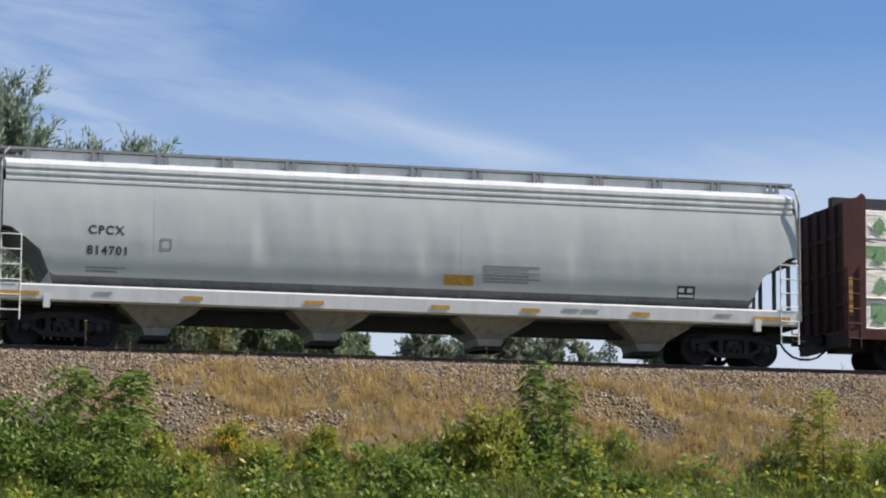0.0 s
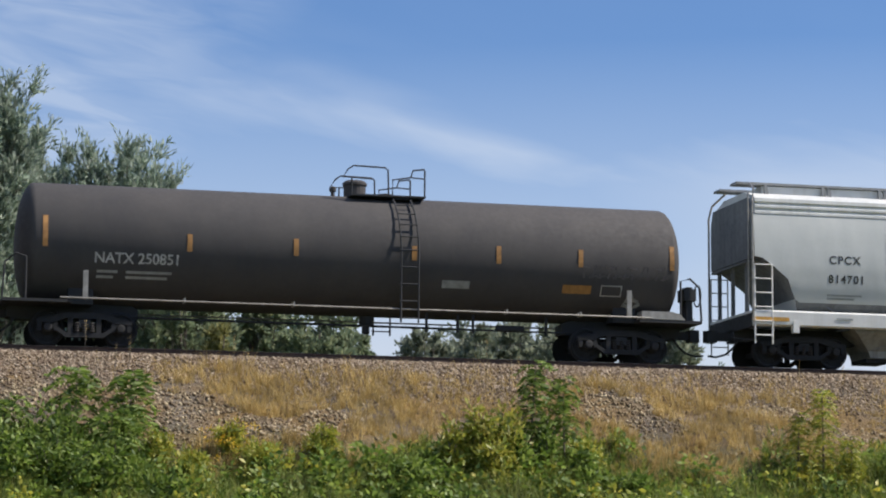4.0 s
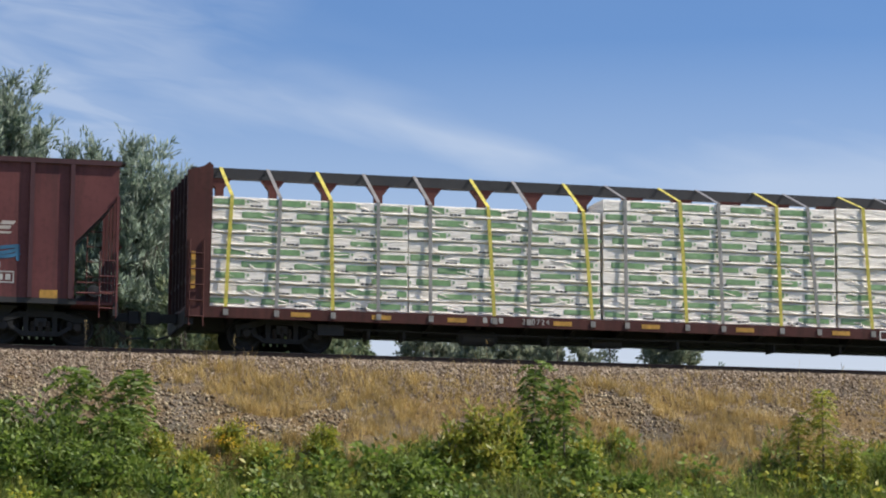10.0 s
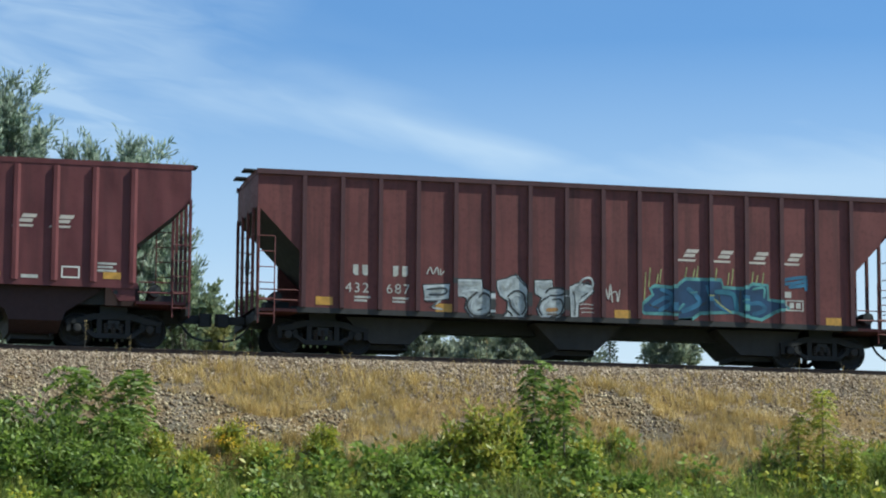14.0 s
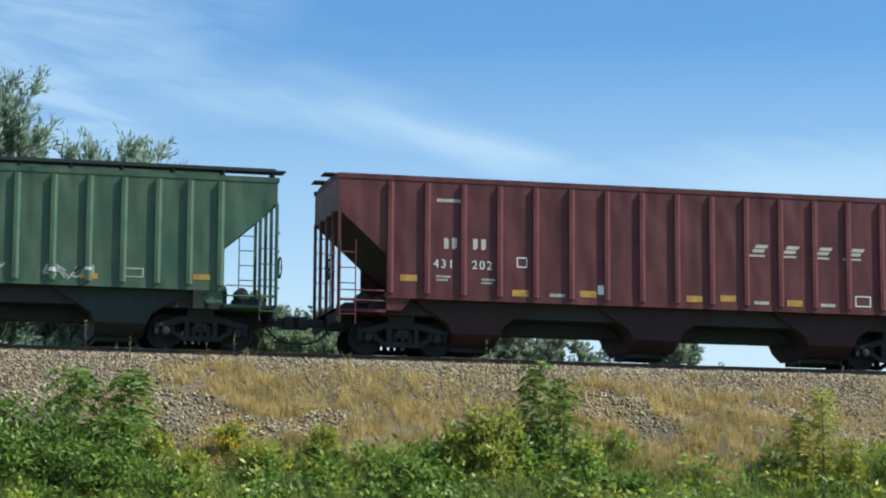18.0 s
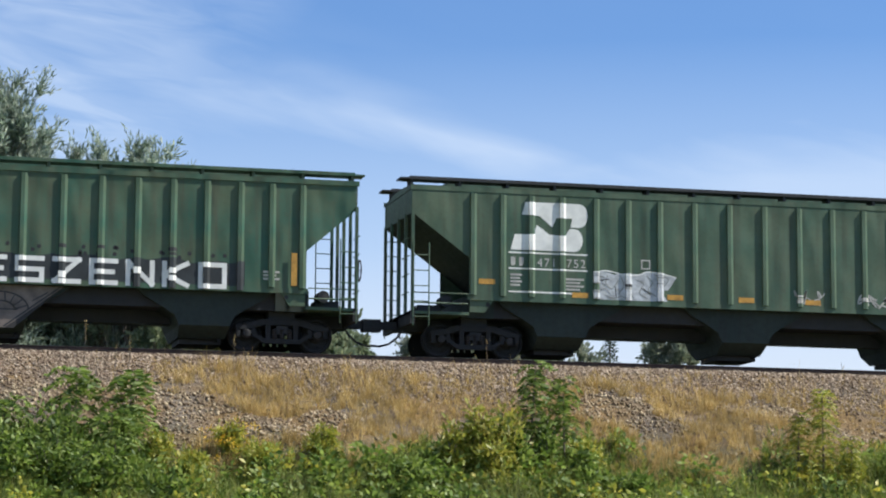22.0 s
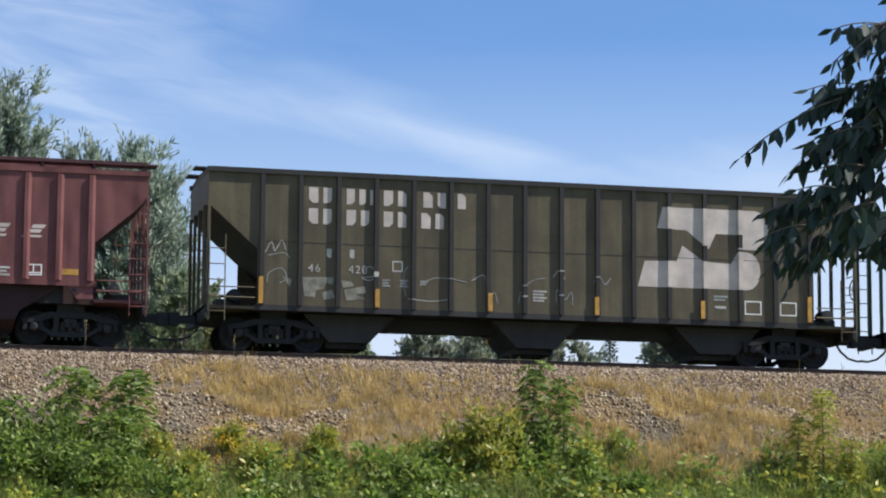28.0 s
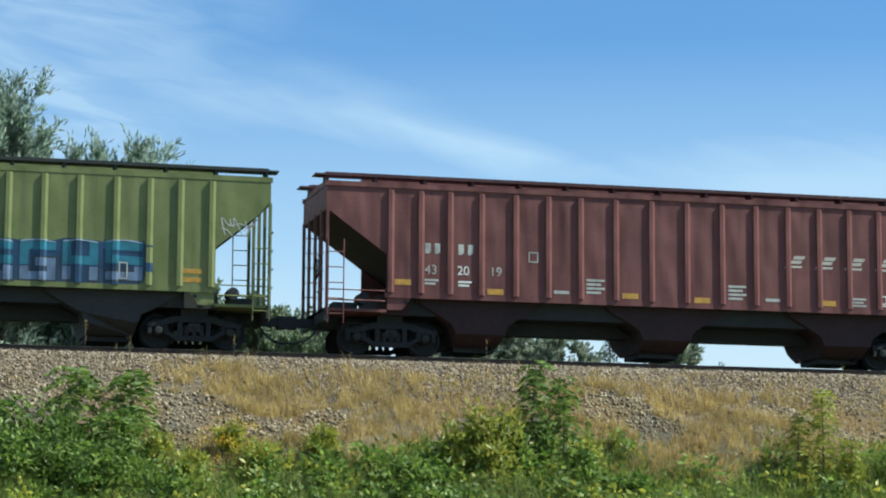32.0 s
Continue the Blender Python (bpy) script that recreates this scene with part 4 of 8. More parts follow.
    spray_line(car, [(-0.86, 1.47), (-1.03, 1.36), (-1.10, 1.22), (-1.04, 1.08)], 0.030, M["silver_pale"], 4)
    spray_line(car, [(-0.83, 1.45), (-0.62, 1.46), (-0.55, 1.29), (-0.65, 1.08), (-0.89, 1.02)], 0.045, M["letter_black"], 3)
    spray_line(car, [(-0.99, 1.18), (-0.68, 1.21)], 0.100, M["yellow_dull"], 3)
    spray_line(car, [(-0.97, 1.08), (-0.70, 1.09)], 0.050, M["tan"], 3)
    spray_line(car, [(-0.14, 1.68), (-0.10, 1.92), (0.07, 2.03), (0.20, 1.98), (0.21, 1.81), (0.04, 1.69), (-0.10, 1.73)], 0.050, M["silver"], 3)
    spray_line(car, [(-0.03, 1.83), (0.06, 1.93), (0.14, 1.88)], 0.030, M["letter_black"], 3)
    spray_line(car, [(-0.28, 1.68), (-0.24, 1.36), (-0.25, 1.08)], 0.030, M["letter_black"], 3)
    spray_line(car, [(-0.10, 1.52), (0.10, 1.66)], 0.035, M["letter_black"], 3)
    spray_line(car, [(-0.14, 1.35), (0.03, 1.37), (0.24, 1.35)], 0.022, M["letter_worn"], 0.2)
    spray_line(car, [(-0.11, 1.25), (0.03, 1.27), (0.24, 1.26)], 0.022, M["letter_worn"], 0.2)
    spray_line(car, [(-0.08, 1.15), (0.03, 1.17), (0.24, 1.16)], 0.022, M["letter_worn"], 0.2)
    spray_line(car, [(-4.03, 1.59), (-3.58, 1.63), (-3.59, 1.49), (-3.99, 1.46)], 0.050, M["letter_black"], 3)
    spray_line(car, [(-3.94, 1.53), (-3.66, 1.56)], 0.050, M["letter_grey"], 4)
    spray_line(car, [(-4.11, 1.34), (-3.68, 1.34), (-3.90, 1.17), (-3.63, 1.11)], 0.050, M["silver"], 0.2)
    spray_line(car, [(-4.06, 1.29), (-3.79, 1.29), (-3.96, 1.15)], 0.025, M["letter_black"], 1)
    spray_line(car, [(-4.04, 1.97), (-3.95, 2.14), (-3.88, 1.98), (-3.78, 2.15), (-3.74, 1.97)], 0.030, M["letter_worn"], 1)
    spray_line(car, [(-3.69, 2.11), (-3.69, 1.96), (-3.60, 2.06)], 0.030, M["letter_worn"], 1)
    spray_line(car, [(0.56, 1.79), (0.63, 1.51), (0.68, 1.89), (0.73, 1.44)], 0.035, M["letter_worn"], 1)
    spray_line(car, [(0.63, 1.61), (0.83, 1.71), (0.87, 1.45), (0.93, 1.76)], 0.030, M["letter_worn"], 1)
    rim = [(1.48, 1.44), (1.46, 1.24), (1.58, 1.15), (2.39, 1.16), (2.42, 1.01), (2.85, 1.05), (3.06, 1.20), (3.98, 1.26), (4.34, 1.15), (4.70, 1.09), (5.12, 1.32), (5.48, 1.43), (5.28, 1.65), (4.91, 1.68), (4.89, 2.05), (4.45, 2.08), (4.24, 1.95), (3.68, 1.96), (3.63, 2.15), (2.65, 2.14), (2.35, 1.91), (1.84, 1.94), (1.69, 1.83), (1.76, 1.69), (1.61, 1.56)]
    over_ribs(car, [rim], M["cyan"], "sprayed_piece", "pale rim of a sprayed piece")
    over_ribs(car, [inset(rim, 0.085)], M["blue_dark"], "sprayed_piece", "dark blue field of a sprayed piece", 1)
    spray_line(car, [(1.76, 1.40), (2.14, 1.61), (2.29, 1.49), (1.94, 1.26)], 0.100, M["blue"], 2)
    spray_line(car, [(1.99, 1.82), (2.29, 1.69), (2.39, 1.33), (2.65, 1.46)], 0.100, M["blue"], 2)
    spray_line(car, [(2.70, 1.87), (2.91, 1.71), (3.03, 1.49), (2.55, 1.26)], 0.120, M["blue"], 2)
    spray_line(car, [(3.22, 1.96), (3.37, 1.58), (3.82, 1.29)], 0.070, M["blue"], 2)
    spray_line(car, [(3.44, 1.80), (3.93, 1.75), (4.03, 1.31)], 0.120, M["teal"], 2)
    spray_line(car, [(4.24, 1.76), (4.34, 1.54), (4.65, 1.55), (4.78, 1.38), (4.44, 1.25)], 0.100, M["blue"], 2)
    spray_line(car, [(4.45, 1.89), (4.76, 1.95), (4.76, 1.68)], 0.060, M["cyan"], 2)
    spray_line(car, [(2.42, 1.52), (2.44, 1.28), (2.62, 1.48)], 0.045, M["cyan"], 2)
    spray_line(car, [(2.78, 1.75), (2.98, 1.78)], 0.040, M["cyan"], 2)
    spray_line(car, [(4.19, 1.58), (4.32, 1.61), (4.29, 1.34)], 0.040, M["cyan"], 2)
    spray_line(car, [(3.32, 1.72), (3.57, 1.49), (3.88, 1.28)], 0.035, M["lime"], 2)
    spray_line(car, [(1.68, 1.42), (2.34, 1.23), (2.80, 1.32), (3.21, 1.52)], 0.035, M["letter_black"], 2)
    spray_line(car, [(3.52, 1.85), (3.62, 1.34)], 0.035, M["letter_black"], 2)
    spray_line(car, [(4.14, 1.90), (4.08, 1.31)], 0.035, M["letter_black"], 2)
    spray_line(car, [(1.61, 2.24), (1.59, 1.88), (1.57, 1.52)], 0.03, M["lime"], 0.2, "paint_drip")
    spray_line(car, [(1.73, 2.35), (1.71, 2.10), (1.69, 1.86)], 0.03, M["lime"], 0.2, "paint_drip")
    spray_line(car, [(1.94, 2.21), (1.92, 2.07), (1.90, 1.94)], 0.03, M["lime"], 0.2, "paint_drip")
    spray_line(car, [(2.02, 2.33), (2.00, 2.15), (1.98, 1.97)], 0.03, M["lime"], 0.2, "paint_drip")
    spray_line(car, [(2.70, 2.41), (2.68, 2.27), (2.65, 2.14)], 0.03, M["lime"], 0.2, "paint_drip")
    spray_line(car, [(2.91, 2.37), (2.89, 2.25), (2.87, 2.14)], 0.03, M["lime"], 0.2, "paint_drip")
    spray_line(car, [(3.00, 2.44), (2.98, 2.29), (2.96, 2.14)], 0.03, M["lime"], 0.2, "paint_drip")
    spray_line(car, [(3.50, 2.41), (3.48, 2.25), (3.46, 2.09)], 0.03, M["lime"], 0.2, "paint_drip")
    spray_line(car, [(3.83, 2.30), (3.81, 2.14), (3.79, 1.98)], 0.03, M["lime"], 0.2, "paint_drip")
    spray_line(car, [(3.94, 2.41), (3.92, 2.20), (3.89, 1.99)], 0.03, M["lime"], 0.2, "paint_drip")
    spray_line(car, [(4.48, 2.35), (4.46, 2.21), (4.44, 2.06)], 0.03, M["lime"], 0.2, "paint_drip")
    spray_line(car, [(4.60, 2.26), (4.58, 2.16), (4.55, 2.06)], 0.03, M["lime"], 0.2, "paint_drip")
    spray_line(car, [(4.76, 2.34), (4.74, 2.19), (4.72, 2.04)], 0.03, M["lime"], 0.2, "paint_drip")
    spray_line(car, [(5.28, 2.16), (5.54, 2.22), (5.94, 2.27)], 0.085, M["blue"], 0.2)
    spray_line(car, [(5.31, 2.07), (5.59, 2.10), (5.95, 2.19)], 0.085, M["blue"], 0.2)
    spray_line(car, [(5.44, 1.99), (5.75, 2.03), (5.96, 2.09)], 0.085, M["blue"], 0.2)
    spray_line(car, [(5.88, 2.26), (5.91, 1.91)], 0.085, M["blue"], 0.2)
    over_ribs(car, [[(2.42, 1.08), (2.85, 1.12), (2.82, 1.02), (2.44, 1.00)]], M["tan"], "bare_patch")
    framed_box(car, at(-44.25), at(-43.77), 1.38, 1.66, M["letter_worn"])
    for v in (-44.15, -43.97):
        plate(at(v), at(v) + 0.12, 1.45, 1.59, M["letter_worn"], car, FACE, "print_block")
    plate(at(-44.27), at(-44.10), 1.72, 1.87, M["letter_worn"], car, FACE, "print_block")
    yellow_marks(car, [(at(-56.2), 1.12), (at(-53.2), 1.05), (at(-48.6), 1.05), (at(-42.95), 1.04)], 0.2)


def build_hopper_two():
    x = -67.78
    ribs = spaced(-74.76 - x, -60.87 - x, 16)
    car = hopper("brown-red covered hopper car with white lettering", x, -76.1 - x, -59.45 - x, ribs, M["oxide_fresh"], 1.45, "curved", under="shade_red")

    def at(v):
        return v - x
    block_letters(car, at(-73.42), 2.62, 0.27, [0.15, 0.15, -0.26, 0.15, 0.15], M["letter_dull"])
    lettering("431", at(-73.68), 2.14, 0.30, M["letter"], car, FACE - 0.005, spacing=1.25)
    lettering("202", at(-72.70), 2.14, 0.30, M["letter"], car, FACE - 0.005, spacing=1.25)
    bars(car, at(-73.6), 1.90, 0.36, 0.05, 2, M["letter_worn"])
    bars(car, at(-72.45), 1.86, 0.34, 0.05, 2, M["letter_worn"])
    plate(at(-73.6), at(-72.95), 3.78, 3.86, M["letter_worn"], car, FACE)
    framed_box(car, at(-71.55), at(-71.28), 2.22, 2.48, M["letter"])
    plate(at(-69.45), at(-69.15), 1.62, 1.85, M["letter"], car, FACE, "plate", "white square plate")
    slanted_mark(car, [at(v) for v in (-65.35, -64.5, -63.6, -62.72)], 2.85, M["letter_dull"], 0.20, 0.38)
    framed_box(car, at(-62.55), at(-62.12), 1.55, 1.83, M["letter"])
    bars(car, at(-61.7), 1.9, 0.45, 0.05, 3, M["letter_worn"])
    yellow_marks(car, [(at(-74.3), 1.78), (at(-71.45), 1.50), (at(-69.7), 1.54), (at(-66.9), 1.52), (at(-66.0), 1.56), (at(-64.2), 1.50), (at(-61.35), 1.56)], 0.16)
    for v in (-70.5, -65.1, -63.3):
        plate(at(v) - 0.2, at(v) + 0.2, 1.52, 1.6, M["letter_worn"], car, FACE, "print_line")


def build_green_hopper():
    x = -86.24
    ribs = stepped(-93.35 - x)
    car = hopper("dark green covered hopper car with faded white markings and tags", x, -94.95 - x, -77.54 - x, ribs, M["green"], 1.47, "railed", False, under="shade_green")

    def at(v):
        return v - x
    big_mark(car, at(-92.40), 2.67, 2.0, 1.21, M["letter"])
    for z in (2.58, 2.18, 1.60):
        over_ribs(car, [[(at(-92.45), z), (at(-90.40), z), (at(-90.40), z + 0.04), (at(-92.45), z + 0.04)]], M["letter"], "painted_line")
    block_letters(car, at(-92.4), 2.27, 0.22, [0.15, 0.15], M["letter_worn"])
    lettering("471", at(-91.72), 2.27, 0.30, M["letter_worn"], car, FACE - 0.005, spacing=1.2)
    lettering("752", at(-90.96), 2.27, 0.30, M["letter_worn"], car, FACE - 0.005, spacing=1.2)
    bars(car, at(-92.4), 2.02, 0.3, 0.05, 4, M["letter_worn"])
    bars(car, at(-91.0), 1.95, 0.5, 0.05, 4, M["letter_worn"])
    rng = random.Random(8)
    over_ribs(car, [[(-3.97, 2.18), (-3.75, 2.24), (-3.47, 2.14), (-3.15, 2.18), (-2.82, 2.17), (-2.54, 2.26), (-2.21, 2.22), (-1.82, 2.13), (-2.04, 1.79), (-2.25, 1.78), (-2.06, 1.50), (-2.31, 1.51), (-2.53, 1.48), (-3.13, 1.50), (-3.33, 1.48), (-3.79, 1.49), (-3.98, 1.55), (-3.88, 1.83), (-3.99, 1.98)]], M["silver_pale"], "sprayed_form", "pale silver sprayed form")
    spray_line(car, [(-3.95, 2.18), (-3.69, 2.23), (-3.20, 2.14), (-2.82, 2.15), (-2.53, 2.24), (-1.83, 2.12)], 0.030, M["letter"], 1)
    spray_line(car, [(-3.99, 1.98), (-3.88, 1.83), (-3.98, 1.56), (-3.74, 1.50)], 0.030, M["letter_grey"], 1)
    spray_line(car, [(-3.64, 2.11), (-3.69, 1.89), (-3.52, 1.78), (-3.36, 2.01)], 0.030, M["letter_grey"], 1)
    spray_line(car, [(-3.85, 1.72), (-3.69, 1.78), (-3.57, 1.62)], 0.030, M["letter_grey"], 1)
    spray_line(car, [(-3.03, 2.08), (-3.08, 1.80), (-2.97, 1.56)], 0.035, M["letter_grey"], 1)
    spray_line(car, [(-2.92, 2.03), (-2.70, 1.93), (-2.81, 1.70), (-2.61, 1.57)], 0.030, M["letter_grey"], 1)
    spray_line(car, [(-2.26, 2.16), (-2.04, 2.06), (-2.21, 1.83)], 0.030, M["letter_grey"], 1)
    spray_line(car, [(-3.44, 1.84), (-3.41, 1.54)], 0.020, M["letter_black"], 1)
    for pts in ([(-3.93, 2.10), (-3.72, 2.05), (-3.80, 1.92), (-3.62, 1.86)], [(-3.30, 2.10), (-3.22, 1.86), (-3.34, 1.66), (-3.18, 1.56)], [(-2.62, 2.14), (-2.46, 1.96), (-2.58, 1.78), (-2.36, 1.62)], [(-3.70, 1.62), (-3.50, 1.54), (-3.28, 1.60)], [(-2.42, 2.18), (-2.16, 2.04), (-2.30, 1.92)]):
        spray_line(car, pts, 0.032, M["letter_grey"], 1)
    for pts in ([(-3.86, 1.98), (-3.60, 2.02)], [(-3.14, 1.98), (-3.02, 1.72)], [(-2.74, 1.82), (-2.52, 1.68)]):
        spray_line(car, pts, 0.030, M["letter_black"], 1)
    sprayed(car, rng, at(-84.9), at(-84.1), 1.5, 1.95, [M["letter_worn"]], 3, w=0.04)
    sprayed(car, rng, at(-83.2), at(-82.0), 1.5, 1.9, [M["letter_worn"]], 4, w=0.05)
    framed_box(car, at(-89.0), at(-88.76), 2.3, 2.54, M["letter_worn"])
    framed_box(car, at(-81.25), at(-80.8), 1.62, 1.85, M["letter_worn"])
    yellow_marks(car, [(at(-93.0), 1.78), (at(-90.6), 1.52), (at(-88.1), 1.55), (at(-86.2), 1.55), (at(-84.4), 1.55), (at(-82.1), 1.55), (at(-79.4), 1.62)], 0.13)


GLYPHS = {
    "E": [((0, 0), (0, 1)), ((0, 1), (0.8, 1)), ((0, 0.5), (0.7, 0.5)), ((0, 0), (0.8, 0))],
    "V": [((0, 1), (0, 0.4)), ((0, 0.4), (0.3, 0)), ((0.3, 0), (0.8, 0)), ((0.8, 0), (0.8, 1))],
    "A": [((0, 0), (0, 0.6)), ((0, 0.6), (0.25, 1)), ((0.25, 1), (0.8, 1)), ((0.8, 1), (0.8, 0)), ((0, 0.38), (0.8, 0.38))],
    "D": [((0, 0), (0, 1)), ((0, 1), (0.3, 1)), ((0.3, 1), (0.8, 0.5)), ((0.8, 0.5), (0.8, 0)), ((0, 0), (0.8, 0))],
    "S": [((0.8, 1), (0, 1)), ((0, 1), (0, 0.5)), ((0, 0.5), (0.8, 0.5)), ((0.8, 0.5), (0.8, 0)), ((0.8, 0), (0, 0))],
    "Z": [((0, 1), (0.8, 1)), ((0.8, 1), (0, 0)), ((0, 0), (0.8, 0))],
    "N": [((0, 0), (0, 1)), ((0, 1), (0.8, 0)), ((0.8, 0), (0.8, 1))],
    "K": [((0, 0), (0, 1)), ((0, 0.5), (0.75, 1)), ((0, 0.5), (0.75, 0))],
    "O": [((0, 0), (0, 1)), ((0, 1), (0.8, 1)), ((0.8, 1), (0.8, 0)), ((0.8, 0), (0, 0))],
}


def build_lettered_hopper():
    x = -105.02
    ribs = stepped(-112.03 - x)
    car = hopper("mid-green covered hopper car with big white painted letters", x, -113.8 - x, -96.25 - x, ribs, M["green_bright"], 1.47, "railed", False, boards="painted", under="shade_green")

    def at(v):
        return v - x
    pitch = 0.872
    ragged = [(at(-108.95) + 9.9 * k / 30, 2.08 + 0.05 * math.sin(k * 2.1) + 0.04 * math.sin(k * 5.3)) for k in range(31)]
    over_ribs(car, [[(at(-108.95), 1.40)] + ragged + [(at(-99.05), 1.40)]], M["overspray"], "overspray", "dark ground sprayed behind the letters")
    for i, ch in enumerate("EVADESZENKO"):
        x0, z0 = at(-108.84) + i * pitch, 1.47
        polys = [stroke((x0 + a * 0.72, z0 + b * 0.52), (x0 + c * 0.72, z0 + d * 0.52), 0.115) for (a, b), (c, d) in GLYPHS[ch]]
        for k, p in enumerate(polys):
            over_ribs(car, [p], M["letter"], "painted_letter" if k == 0 else "letter_stroke", "white painted graffiti letter" if k == 0 else "", 1.6 + 0.15 * k)
    rng = random.Random(3)
    for k in range(34):
        v, z = at(-108.9) + rng.uniform(0, 9.4), 2.12 + rng.uniform(0, 0.22)
        over_ribs(car, [bend(v, z, 0.05, 0.05, 0, 320, 9)], M["black"], "paint_spot")
    big_mark(car, at(-111.12), 2.48, 1.88, 1.15, M["letter_worn"])
    for z in (2.42, 2.12, 1.60):
        over_ribs(car, [[(at(-111.2), z), (at(-109.1), z), (at(-109.1), z + 0.035), (at(-111.2), z + 0.035)]], M["letter_worn"], "painted_line")
    block_letters(car, at(-111.15), 2.18, 0.20, [0.15, 0.15], M["letter_worn"])
    lettering("449", at(-110.45), 2.18, 0.28, M["letter_worn"], car, FACE - 0.005, spacing=1.15)
    lettering("060", at(-109.68), 2.18, 0.28, M["letter_worn"], car, FACE - 0.005, spacing=1.15)
    bars(car, at(-111.1), 2.0, 0.3, 0.05, 3, M["letter_worn"])
    bars(car, at(-109.6), 1.98, 0.45, 0.05, 3, M["letter_worn"])
    for v in (-111.98, -109.75, -97.85):
        plate(at(v) - 0.07, at(v) + 0.07, 1.55, 2.35 if v < -111 or v > -98 else 1.95, M["yellow"], car, RIB_FACE[car.name], "reflector", "upright yellow reflective strip")
    # drawn rising sun on the middle bay: tan ground, dark lines
    c = (ribs[0] + ribs[-1]) / 2
    y = -1.33
    part("drawing_panel", px([(c - 1.50, 1.37), (c - 0.32, 0.34), (c + 0.32, 0.34), (c + 1.50, 1.37)], "y", -1.328, -1.28), M["shade_dark"], car)
    shape([[(c - 1.48, 1.36), (c - 0.12, 0.34), (c + 0.12, 0.34), (c + 1.48, 1.36)]], M["tan"], car, y, "drawn_ground", "tan brushed triangle")
    lines = [stroke((c - 1.38, 1.33), (c - 0.10, 0.38), 0.04), stroke((c + 1.38, 1.33), (c + 0.10, 0.38), 0.04)]
    for rx, rz in ((0.34, 0.20), (0.66, 0.42)):
        q = bend(c, 0.78, rx, rz, 0, 180, 13)
        lines += [stroke(a, b, 0.035) for a, b in zip(q, q[1:])]
    for k in range(8):
        a0, a1 = math.pi * (k + 0.2) / 8, math.pi * (k + 0.6) / 8
        lines.append(stroke((c + 0.36 * math.cos(a0), 0.78 + 0.22 * math.sin(a0)), (c + 0.62 * math.cos(a1), 0.78 + 0.39 * math.sin(a1)), 0.03))
    lines += [stroke((c - 1.1, 1.2), (c - 0.75, 1.0), 0.03), stroke((c + 1.1, 1.2), (c + 0.75, 1.0), 0.03), stroke((c - 0.4, 0.78), (c + 0.4, 0.78), 0.03)]
    shape(lines, M["letter_black"], car, y - 0.005, "line_drawing", "dark drawn rays and arcs")
    bars(car, at(-97.2) - 1.4, 1.85, 0.4, 0.05, 3, M["letter_worn"])


